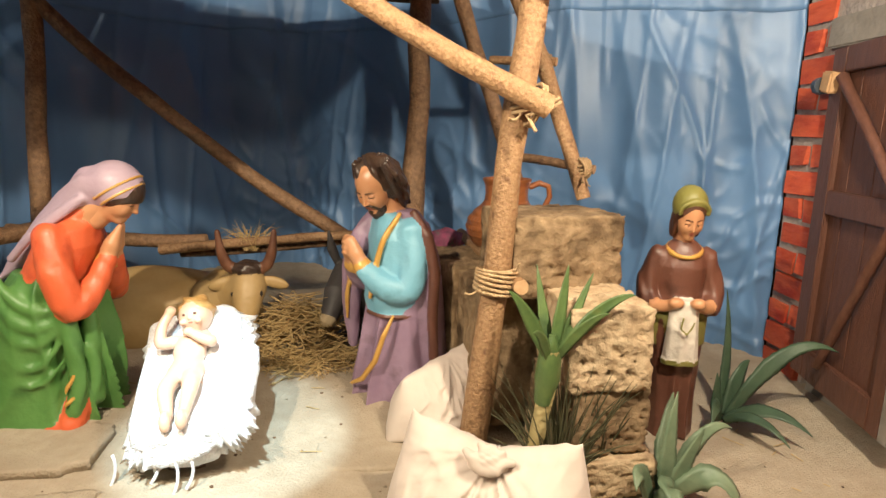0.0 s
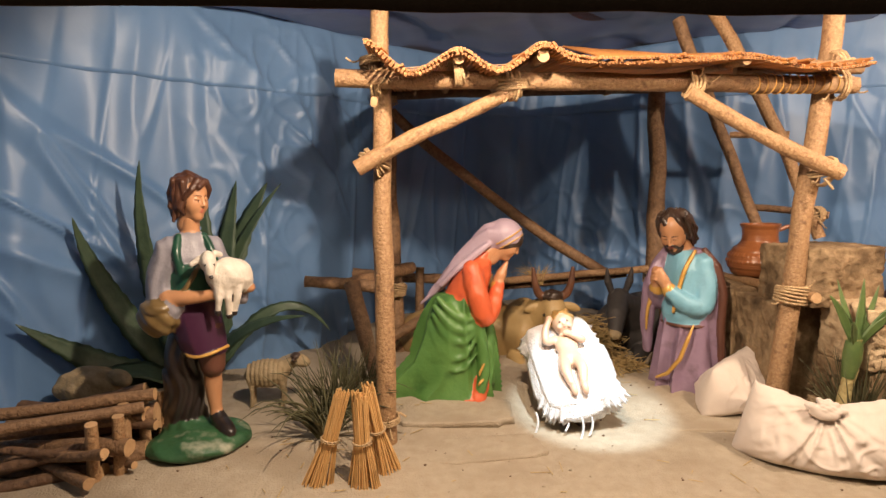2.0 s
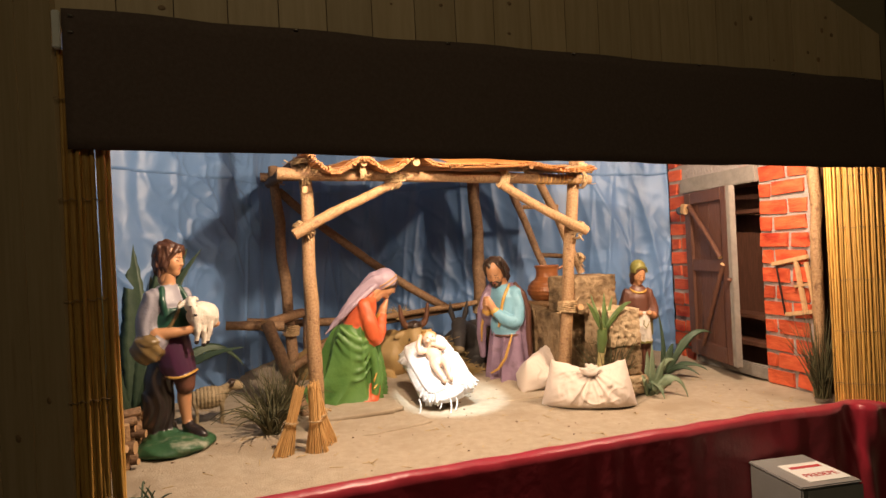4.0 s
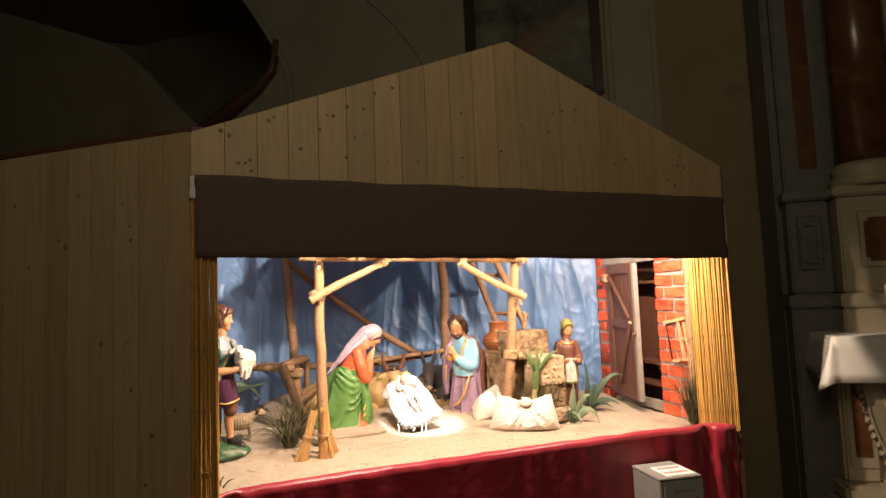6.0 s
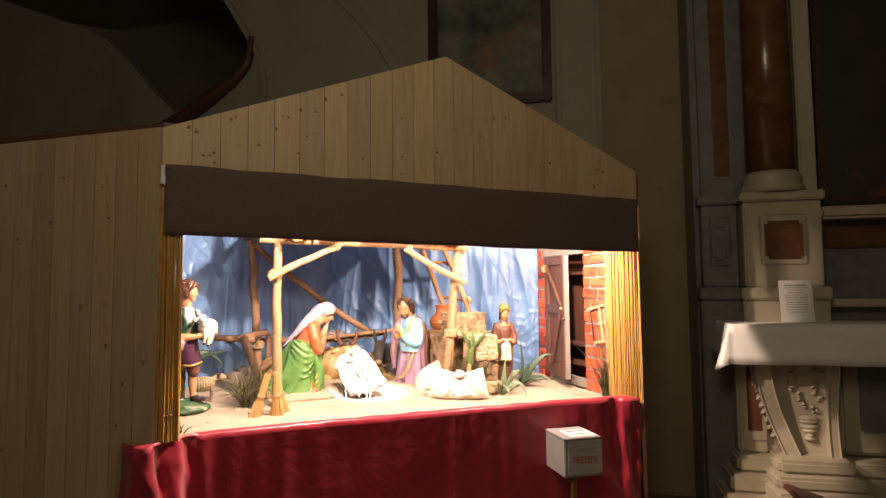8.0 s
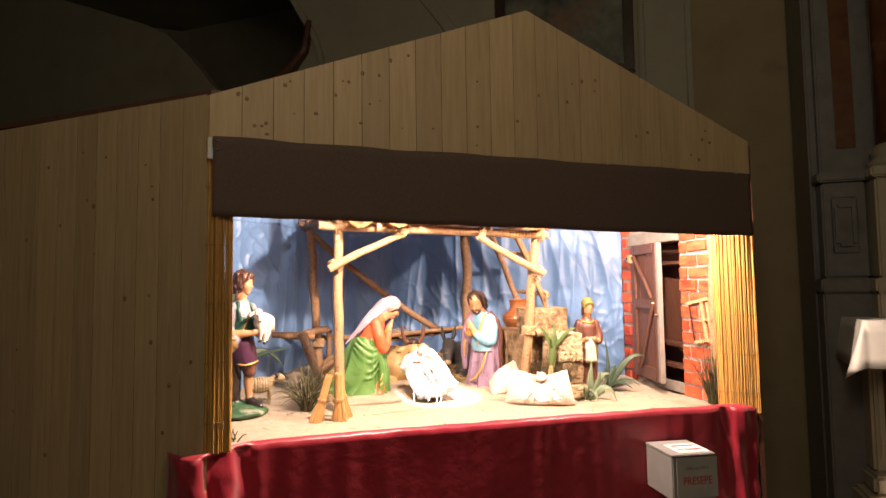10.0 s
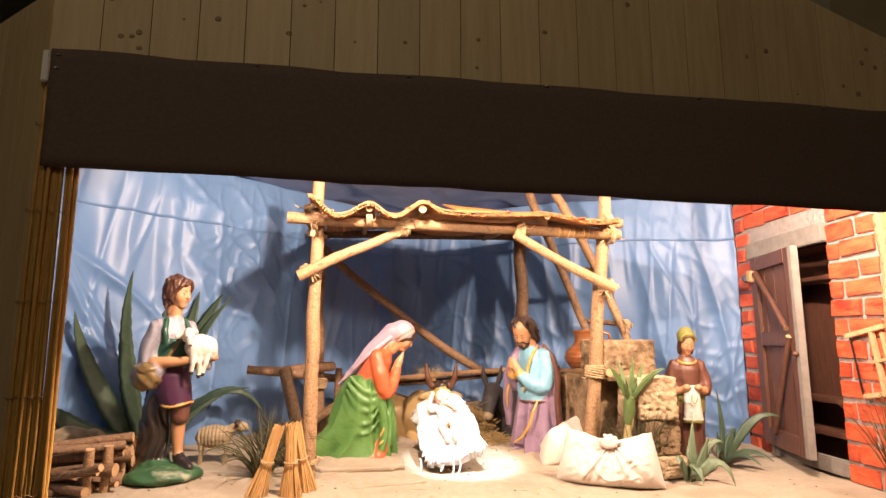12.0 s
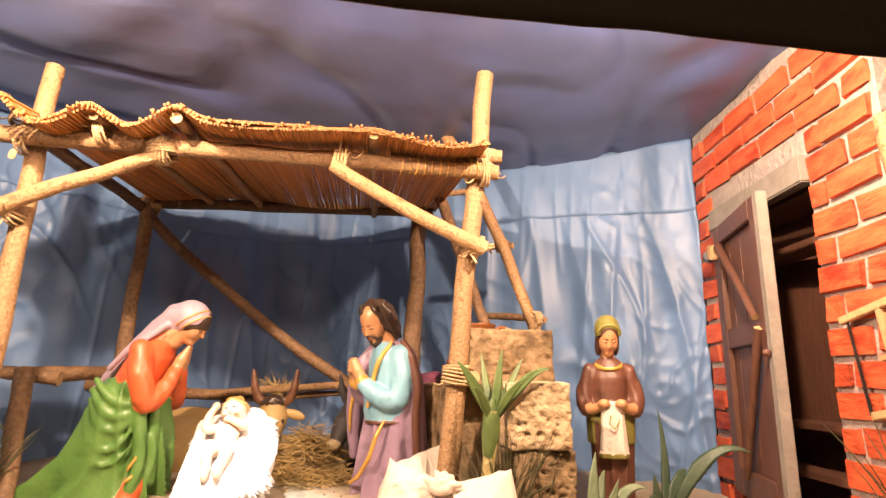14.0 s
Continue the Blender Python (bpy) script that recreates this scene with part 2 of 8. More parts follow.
LINEN = mat("altar_linen", (0.72, 0.71, 0.66), (0.78, 0.77, 0.72), 10, 0.85, 0.25, 300, stain=(0.68, 0.67, 0.62))
PAPER = mat("white_paper", (0.7, 0.7, 0.66), (0.74, 0.74, 0.7), 10, 0.8, 0.02)
INK = mat("grey_ink", (0.2, 0.2, 0.2), None, 10, 0.8, 0)
REDINK = mat("red_ink", (0.42, 0.03, 0.035), None, 10, 0.7, 0)
BOXGREY = mat("grey_enamel", (0.22, 0.22, 0.21), (0.26, 0.26, 0.25), 12, 0.4, 0.06, 60, stain=(0.24, 0.245, 0.235), stain_scale=6)
BRASS = mat("old_brass", (0.3, 0.2, 0.07), (0.4, 0.28, 0.1), 20, 0.35, 0.1, metal=0.9)
STEEL = mat("staple_steel", (0.6, 0.6, 0.58), None, 40, 0.3, 0.05, metal=1.0)
FRAME = mat("dark_frame", (0.035, 0.02, 0.012), (0.06, 0.035, 0.02), 20, 0.4, 0.2)
CANVAS = mat("old_painting", (0.04, 0.05, 0.045), (0.24, 0.25, 0.2), 4.5, 0.5, 0.1, stain=(0.33, 0.12, 0.06), stain_scale=2.2, stain_at=0.58)
CANVAS_RED = mat("red_painting", (0.02, 0.018, 0.02), (0.04, 0.03, 0.03), 4, 0.5, 0.1, stain=(0.3, 0.07, 0.03), stain_scale=1.7, stain_at=0.56)
STONEFLOOR = mat("church_floor", (0.16, 0.12, 0.09), (0.22, 0.17, 0.13), 5, 0.4, 0.1)
BLUEGREY = mat("lead_blue_metal", (0.05, 0.06, 0.075), None, 30, 0.4, 0.2, metal=0.4)
FLORAL = mat("floral_cloth", (0.11, 0.05, 0.085), (0.3, 0.06, 0.13), 40, 0.8, 0.3, stain=(0.06, 0.14, 0.11), stain_scale=30, stain_at=0.55)
PINK = mat("pink_cloth", (0.42, 0.05, 0.12), (0.5, 0.08, 0.16), 30, 0.7, 0.2)
ORANGE = mat("orange_peel", (0.6, 0.12, 0.012), None, 40, 0.4, 0.3)
REDBERRY = mat("red_bulb", (0.5, 0.012, 0.012), None, 40, 0.3, 0.1)
CORAL_LIP = mat("painted_lips", (0.42, 0.13, 0.085), None, 14, 0.4, 0.0, coat=0.2)
STEM = mat("dry_stem", (0.34, 0.27, 0.11), (0.46, 0.38, 0.18), 40, 0.7, 0.5, 90, stain=(0.16, 0.17, 0.05), stain_scale=14)


# ---------------------------------------------------------------- shapes
V = Vector


def ground(x, y):
    z = 0.918 - 0.024 * x + 0.005 * math.sin(3.1 * x + 1.7 * y) + 0.07 * max(0.0, y - 1.15)
    for cx, cy, h in ((-0.68, 1.36, 0.035), (0.085, 1.385, 0.025), (-1.25, 1.04, 0.030)):
        z += h * math.exp(-((x - cx) ** 2 + (y - cy) ** 2) / 0.045)
    return z + 0.006 * noise.noise(V((x * 4, y * 4, 0)))


class Shape:
    """A mesh under construction, with a material for each piece."""

    def __init__(self):
        self.bm, self.mats = bmesh.new(), []

    def index(self, m):
        if m not in self.mats:
            self.mats.append(m)
        return self.mats.index(m)

    def loft(self, rings, m, caps=True, closed=True, smooth=True):
        k = self.index(m)
        rows = [[self.bm.verts.new(p) for p in ring] for ring in rings]
        n = len(rows[0])
        for a, b in zip(rows, rows[1:]):
            for i in range(n if closed else n - 1):
                f = self.bm.faces.new((a[i], a[(i + 1) % n], b[(i + 1) % n], b[i]))
                f.material_index, f.smooth = k, smooth
        if caps and closed:
            for row, flip in ((rows[0], True), (rows[-1], False)):
                f = self.bm.faces.new(list(reversed(row)) if flip else row)
                f.material_index = k
        return rows

    def tube(self, pts, rads, m, n=9, cap=None, rough=0.0, caps=True):
        """A tapered tube through points; rads is one radius or one a point; cap is the material of the ends."""
        pts = [V(p) for p in pts]
        rads = [rads] * len(pts) if isinstance(rads, (int, float)) else rads
        rings, side = [], None
        for i, p in enumerate(pts):
            t = (pts[min(i + 1, len(pts) - 1)] - pts[max(i - 1, 0)]).normalized()
            if side is None:
                side = t.orthogonal().normalized()
            side = (side - t * side.dot(t)).normalized()
            up = t.cross(side)
            ring = []
            for j in range(n):
                a = 2 * math.pi * j / n
                r = rads[i] * (1 + rough * noise.noise(p * 25 + V((j * 2.1, 0, i))))
                ring.append(p + side * (r * math.cos(a)) + up * (r * math.sin(a)))
            rings.append(ring)
        self.loft(rings, m, caps=False)
        if caps:
            k = self.index(cap or m)
            for ring, flip in ((rings[0], True), (rings[-1], False)):
                vs = [self.bm.verts.new(p) for p in ring]
                f = self.bm.faces.new(list(reversed(vs)) if flip else vs)
                f.material_index = k
        return self

    def blob(self, c, r, m, turn=(0, 0, 0), n=14, rows=9, lump=0.0, freq=20.0):
        c, r = V(c), V((r, r, r) if isinstance(r, (int, float)) else r)
        rot = Euler([radians(a) for a in turn]).to_matrix()
        rings = []
        for i in range(rows + 1):
            t = math.pi * min(max(i / rows, 0.02), 0.98)
            ring = []
            for j in range(n):
                a = 2 * math.pi * j / n
                p = V((math.sin(t) * math.cos(a), math.sin(t) * math.sin(a), -math.cos(t)))
                k = 1 + lump * noise.noise(p * 2 + c * freq)
                ring.append(c + rot @ V((p.x * r.x * k, p.y * r.y * k, p.z * r.z * k)))
            rings.append(ring)
        self.loft(rings, m)
        return self

    def box(self, c, size, m, turn=(0, 0, 0), bevel=0.0, jitter=0.0):
        k = self.index(m)
        rot = Euler([radians(a) for a in turn]).to_matrix()
        tmp = bmesh.new()
        bmesh.ops.create_cube(tmp, size=1.0)
        for v in tmp.verts:
            v.co = V((v.co.x * size[0], v.co.y * size[1], v.co.z * size[2]))
            v.co += V([random.uniform(-jitter, jitter) for _ in range(3)])
        if bevel:
            bmesh.ops.bevel(tmp, geom=tmp.edges[:], offset=bevel, segments=2, affect="EDGES")
        made = {v: self.bm.verts.new(V(c) + rot @ v.co) for v in tmp.verts}
        for f in tmp.faces:
            g = self.bm.faces.new([made[v] for v in f.verts])
            g.material_index = k
        tmp.free()
        return self

    def mesh(self, name):
        self.bm.normal_update()
        me = bpy.data.meshes.new(name)
        self.bm.to_mesh(me)
        self.bm.free()
        for m in self.mats:
            me.materials.append(m)
        return me


def thing(name, label, category, at=None, group="", kind=""):
    """An Empty that carries a thing's parts."""
    ob = new(name)
    ob.empty_display_size = 0.05
    if at is not None:
        ob.matrix_world = at
    return tagged(ob, label, category, group, kind)


def solid(name, shape, label, category, at=None, group="", kind=""):
    """A thing that is one mesh."""
    ob = new(name, shape.mesh(name))
    if at is not None:
        ob.matrix_world = at
    return tagged(ob, label, category, group, kind)


def part(name, shape, parent, label="", at=None):
    ob = new(name, shape.mesh(name) if isinstance(shape, Shape) else shape)
    ob.parent = parent
    if at is not None:
        ob.matrix_basis = at
    return tagged(ob, label)


def bend(a, b, sag=(0, 0, 0), n=8, wob=0.0, seed=0.0):
    """Points from a to b, bowed by sag in the middle, with a slight wobble."""
    a, b, sag = V(a), V(b), V(sag)
    out = []
    for i in range(n + 1):
        t = i / n
        p = a.lerp(b, t) + sag * (4 * t * (1 - t))
        out.append(p + V((noise.noise(p * 6 + V((seed, 0, 0))), noise.noise(p * 6 + V((0, seed, 9))), noise.noise(p * 6 + V((5, 0, seed))))) * wob)
    return out


def pole(name, a, b, r0, r1, parent, m=None, sag=(0, 0, 0), wob=0.006, seed=1.0, n=12, label=""):
    s = Shape()
    pts = bend(a, b, sag, n, wob, seed)
    s.tube(pts, [r0 + (r1 - r0) * i / n + 0.0016 * noise.noise(V((i * 0.9, seed, 3))) for i in range(n + 1)], m or BARK, 12, CUT, 0.16)
    return part(name, s, parent, label)


def coil(s, c, axis, r, turns=4, thick=0.0035, m=None, skew=0.15, seed=0):
    """Twine wound round a pole: separate turns at slightly different tilts."""
    rnd = random.Random(seed)
    c, axis = V(c), V(axis).normalized()
    for k in range(turns):
        ax = (axis + V([rnd.uniform(-skew, skew) for _ in range(3)])).normalized()
        u = ax.orthogonal().normalized()
        w = ax.cross(u)
        o = c + axis * ((k - (turns - 1) / 2) * thick * 2.1)
        pts = [o + (u * math.cos(t) + w * math.sin(t)) * (r * rnd.uniform(1.0, 1.06)) for t in [2 * math.pi * i / 16 for i in range(17)]]
        s.tube(pts, thick, m or ROPE, 5, caps=False)
    return s


def lash(parent, c, axes, r, turns=4, seed=0, ends=2):
    """A lashing: one wound cord for each direction, and its loose ends."""
    for i, ax in enumerate(axes):
        rnd = random.Random(seed + i)
        axis = V(ax).normalized()
        u = axis.orthogonal().normalized()
        w = axis.cross(u)
        rr = r * (1 + 0.12 * i)
        pts = []
        for k in range(turns * 16 + 1):
            t = 2 * math.pi * k / 16
            lift = (k / 16 - turns / 2) * 0.0074 + 0.0035 * math.sin(t * 0.9 + seed)
            pts.append(V(c) + axis * lift + (u * math.cos(t) + w * math.sin(t)) * (rr * rnd.uniform(1.0, 1.05)))
        d = V((rnd.uniform(-1, 1), rnd.uniform(-1, -0.2), rnd.uniform(-0.7, 0.5))).normalized()
        pts += [pts[-1] + d * 0.012, pts[-1] + d * 0.030 + V((0, 0, -0.006))]
        s = Shape()
        s.tube(pts, 0.0034, ROPE, 5)
        part("lashing", s, parent, "natural twine lashing")
    rnd = random.Random(seed + 50)
    for i in range(max(0, ends - 1)):
        d = V((rnd.uniform(-1, 1), rnd.uniform(-1, -0.2), rnd.uniform(-0.7, 0.5))).normalized()
        s = Shape()
        s.tube(bend(V(c) + d * r, V(c) + d * (r + 0.035), (0, 0, -0.008), 4), 0.0022, ROPE, 5)
        part("twine_end", s, parent, "loose twine end")


def blade(s, base, tip, width, m, sag=(0, 0, 0), face=(0, -1, 0), n=12, thick=0.006, fold=0.25, teeth=0.0, wide_at=0.35, twist=0.0):
    """A fleshy, tapering leaf with a folded keel and real thickness."""
    base, tip, sag, face = V(base), V(tip), V(sag), V(face).normalized()
    mid = [base.lerp(tip, i / n) + sag * (4 * (i / n) * (1 - i / n)) for i in range(n + 1)]
    rings = []
    for i, p in enumerate(mid):
        t = i / n
        ax = (mid[min(i + 1, n)] - mid[max(i - 1, 0)]).normalized()
        f = (face - ax * face.dot(ax)).normalized()
        side = ax.cross(f)
        if twist:
            q = Matrix.Rotation(twist * t, 3, ax)
            f, side = q @ f, q @ side
        w = width * (0.55 + 0.45 * t / wide_at if t < wide_at else max(0.02, ((1 - t) / (1 - wide_at)) ** 0.75))
        h = thick * (1.2 - t)
        e = 1 + (teeth if i % 2 else -teeth * 0.3) + (1.6 * teeth * noise.noise(V((i * 0.35, width * 90, 0.5))))
        rings.append([p + side * (w * e) + f * (fold * w), p + side * (w * 0.5) + f * (fold * w * 0.2 + h), p + f * h * 0.6, p - side * (w * 0.5) + f * (fold * w * 0.2 + h),
                      p - side * (w * e) + f * (fold * w), p - side * (w * 0.5) - f * (h - fold * w * 0.2), p - f * (h * 1.3), p + side * (w * 0.5) - f * (h - fold * w * 0.2)])
    s.loft(rings, m)
    return s


def tuft(name, c, count, length, m, label, spread=0.9, seed=0, width=0.0022, lean=(0, 0, 0), category="grass"):
    """A clump of thin bent blades, as stuff."""
    rnd = random.Random(seed)
    s = Shape()
    for _ in range(count):
        a, l = rnd.uniform(0, 2 * math.pi), length * rnd.uniform(0.5, 1.1)
        out = spread * rnd.uniform(0.1, 1.0)
        b = V(c) + V((rnd.uniform(-0.02, 0.02), rnd.uniform(-0.02, 0.02), 0))
        d = V((math.cos(a) * out, math.sin(a) * out, 1)).normalized() + V(lean)
        tip = b + d * l
        pts = bend(b, tip, (0, 0, l * 0.12 * out), 5)
        s.tube(pts, [width, width, width * 0.9, width * 0.7, width * 0.5, width * 0.15], m, 4)
    return solid(name, s, label, category, kind="stuff")


def ring(c, rx, ry, n=24, tilt=0.0, fold=0, amp=0.0, ph=0.0, power=1.0):
    """A level oval, with folds on its outline; tilt leans it forward about Y."""
    out = []
    for i in range(n):
        a = 2 * math.pi * i / n
        k = 1 + amp * math.cos(fold * a + ph) + 0.5 * amp * math.cos((fold * 1.7 // 1) * a + 1.3 * ph)
        x, y = rx * k * math.copysign(abs(math.cos(a)) ** power, math.cos(a)), ry * k * math.copysign(abs(math.sin(a)) ** power, math.sin(a))
        out.append(V(c) + V((x * math.cos(tilt), y, -x * math.sin(tilt))))
    return out


def panel(s, pts, thick, m, normal):
    """A flat polygon with thickness along -normal."""
    k, n = s.index(m), V(normal).normalized() * thick
    a = [s.bm.verts.new(V(p)) for p in pts]
    b = [s.bm.verts.new(V(p) - n) for p in pts]
    faces = [a, list(reversed(b))] + [[a[i], b[i], b[(i + 1) % len(a)], a[(i + 1) % len(a)]] for i in range(len(a))]
    for f in faces:
        s.bm.faces.new(f).material_index = k
    return s


# ---------------------------------------------------------------- the booth
CLOTH_LINE = [(-1.50, 0.43), (-1.96, 0.85), (-2.02, 1.02), (-1.88, 1.18), (-1.72, 1.34), (-1.40, 1.64), (-1.12, 1.90), (-0.80, 2.22), (-0.45, 2.50), (-0.15, 2.50), (0.25, 2.22), (0.60, 1.95), (0.95, 1.71), (1.214, 1.532)]


def skin(s, grid, k):
    """Smooth quads over a grid of vertices."""
    for a, b in zip(grid, grid[1:]):
        for j in range(len(a) - 1):
            f = s.bm.faces.new((a[j], b[j], b[j + 1], a[j + 1]))
            f.material_index, f.smooth = k, True


def along(line, t):
    """The point at share t of a polyline's length, rounded at its corners."""
    pts = [V((x, y, 0)) for x, y in line]
    lens = [(b - a).length for a, b in zip(pts, pts[1:])]
    d = t * sum(lens)
    for i, l in enumerate(lens):
        if d <= l or i == len(lens) - 1:
            return pts[i].lerp(pts[i + 1], min(d / l, 1.0))
        d -= l


def drape(run, z):
    """How far the hung satin stands out of its line: broad hanging folds, slanting pulls and crisp creases."""
    low = (2.19 - z) / 1.33
    bent = run + 0.05 * noise.noise(V((run * 1.5, z * 1.2, 9.0)))
    d = 0.062 * noise.noise(V((bent * 2.1, z * 0.26, 1.7))) + 0.034 * noise.noise(V((bent * 5.4 + z * 0.4, z * 0.24, 4.1)))
    pleat = max(0.0, noise.noise(V((run * 1.1, z * 0.5, 27.0))) + 0.25)
    d += 0.026 * pleat * noise.noise(V((bent * 10.5 + 0.2 * z, z * 0.12, 5.5)))
    d += 0.006 * noise.noise(V((bent * 13.0 - z * 0.7, z * 0.5, 14.1)))

    def ridge(u, v, w, sharp):
        return max(0.0, 1 - sharp * abs(noise.noise(V((u, v, w))))) ** 1.6
    d += 0.016 * ridge(bent * 3.6 + z * 0.35, z * 0.24, 41.0, 8) + 0.010 * ridge(bent * 6.5 - z * 0.8, z * 0.5, 21.0, 8) * (0.4 + low)
    patch = max(0.0, noise.noise(V((run * 1.7, z * 1.7, 51.0))) + 0.1)
    d += 0.034 * patch * ridge(run * 3.6 + z * 2.8, z * 1.2 - run, 33.0, 8) + 0.016 * noise.noise(V((run * 2.6 + z * 1.8, z * 1.3 - run * 0.8, 61.0)))
    crumple = max(0.0, noise.noise(V((run * 1.3 + 5, z * 1.2, 77.0))) + 0.12)
    d += crumple * (0.020 * ridge(run * 7.0 + z * 4.0, z * 5.0 - run * 2.0, 15.0, 6) + 0.012 * ridge(run * 12.0 - z * 3.0, z * 8.0 + run * 3.0, 16.0, 5))
    slant = math.exp(-((run - 1.25) / 0.6) ** 2)
    d += slant * (0.045 * noise.noise(V((run * 3.0 + z * 2.7, (z - run) * 0.5, 71.0))) + 0.026 * ridge(run * 2.8 + z * 2.5, (z - run) * 0.6, 83.0, 7))
    return d * min(1.0, (2.19 - z) / 0.25 + 0.25)


def backdrop_cloth():
    n, rows = 640, 130
    smooth = [along(CLOTH_LINE, i / n) for i in range(n + 1)]
    for _ in range(6):
        smooth = [smooth[0]] + [(a + b * 2 + c) / 4 for a, b, c in zip(smooth, smooth[1:], smooth[2:])] + [smooth[-1]]
    s = Shape()
    k = s.index(SATIN)
    grid = []
    run = 0.0
    for i, p in enumerate(smooth):
        t = (smooth[min(i + 1, n)] - smooth[max(i - 1, 0)]).normalized()
        nrm = V((t.y, -t.x, 0))
        run += (p - smooth[max(i - 1, 0)]).length
        col = []
        for j in range(rows + 1):
            z = 0.86 + 1.33 * j / rows
            col.append(s.bm.verts.new(p + nrm * drape(run, z) + V((0, 0, z))))
        grid.append(col)
    skin(s, grid, k)
    ob = solid("backdrop_cloth", s, "crumpled sky-blue satin cloth hung as the backdrop", "cloth", kind="structure")
    ob.modifiers.new("thickness", "SOLIDIFY").thickness = 0.003
    # the folded hem that hangs over the top of the cloth
    s = Shape()
    k = s.index(SATIN_HEM)
    grid, run = [], 0.0
    for i, p in enumerate(smooth):
        t = (smooth[min(i + 1, n)] - smooth[max(i - 1, 0)]).normalized()
        nrm = V((t.y, -t.x, 0))
        run += (p - smooth[max(i - 1, 0)]).length
        foot = 1.925 + 0.03 * noise.noise(V((run * 1.3, 2, 7))) + 0.006 * noise.noise(V((run * 9, 2, 7)))
        col = []
        for j in range(19):
            z = foot + (2.195 - foot) * j / 18
            col.append(s.bm.verts.new(p + nrm * (drape(run, z) + 0.0030 + 0.0004 * noise.noise(V((run * 7, z * 2, 91)))) + V((0, 0, z))))
        grid.append(col)
    skin(s, grid, k)
    ob = solid("backdrop_hem", s, "folded-over upper hem of the sky-blue satin backdrop", "cloth", kind="structure")
    ob.modifiers.new("thickness", "SOLIDIFY").thickness = 0.001


def left_end(y):
    """The inner face of the booth's left walls at depth y."""
    return max(-1.42 - (y - 0.32) * 1.06, -2.10 + (y - 1.1) * 1.02)


def right_end(y):
    return min(1.06 + (y - 0.32) * 0.36, 1.52 - (y - 1.32) * 1.22)


def ceiling_cloth():
    s = Shape()
    k = s.index(NIGHT)
    nx, ny = 130, 100
    grid = []
    for i in range(nx + 1):
        col = []
        for j in range(ny + 1):
            y = 0.34 + 2.25 * j / ny
            x = left_end(y) + (right_end(y) - left_end(y)) * i / nx
            q = V((x * 1.3 + y * 0.4, y * 1.3, 3.3))
            z = 2.185 + 0.045 * noise.noise(q) + 0.02 * (1 - min(1, abs(noise.noise(V((x * 2.2 - y * 1.2, y * 1.1 + x, 9.0)))) * 5))
            z += 0.012 * noise.noise(V((x * 5, y * 5, 2)))
            col.append(s.bm.verts.new((x, y, z + 0.03 * math.sin(3.0 * (x + 1.0)) * 0.3)))
        grid.append(col)
    for a, b in zip(grid, grid[1:]):
        for j in range(ny):
            f = s.bm.faces.new((a[j], a[j + 1], b[j + 1], b[j]))
            f.material_index, f.smooth = k, True
    ob = solid("ceiling", s, "sagging navy satin cloth stretched over the booth as a night sky", "cloth", kind="structure")
    ob.modifiers.new("thickness", "SOLIDIFY").thickness = 0.003


def sand_ground():
    s = Shape()
    k = s.index(SAND)
    nx, ny = 170, 130
    grid = []
    for i in range(nx + 1):
        col = []
        for j in range(ny + 1):
            y = 0.425 + 2.15 * j / ny
            x = left_end(y) + (right_end(y) - left_end(y)) * i / nx
            z = ground(x, y) + 0.004 * noise.noise(V((x * 14, y * 14, 1))) + 0.0022 * noise.noise(V((x * 45, y * 45, 5)))
            z -= 0.012 * max(0.0, 1 - (y - 0.425) / 0.06)
            col.append(s.bm.verts.new((x, y, z)))
        grid.append(col)
    for a, b in zip(grid, grid[1:]):
        for j in range(ny):
            f = s.bm.faces.new((a[j], b[j], b[j + 1], a[j + 1]))
            f.material_index, f.smooth = k, True
    ob = solid("ground", s, "fine beige sand strewn over the crib platform", "sand", kind="structure")
    ob.modifiers.new("thickness", "SOLIDIFY").thickness = 0.02


def platform():
    s = Shape()
    panel(s, [(-1.42, 0.45, 0.87), (1.05, 0.45, 0.87), (1.40, 1.30, 0.87), (-0.2, 2.6, 0.87), (-0.5, 2.6, 0.87), (-2.0, 1.15, 0.87)], 0.05, DOORWOOD, (0, 0, 1))
    solid("platform", s, "wooden platform that carries the crib scene", "platform", kind="structure")


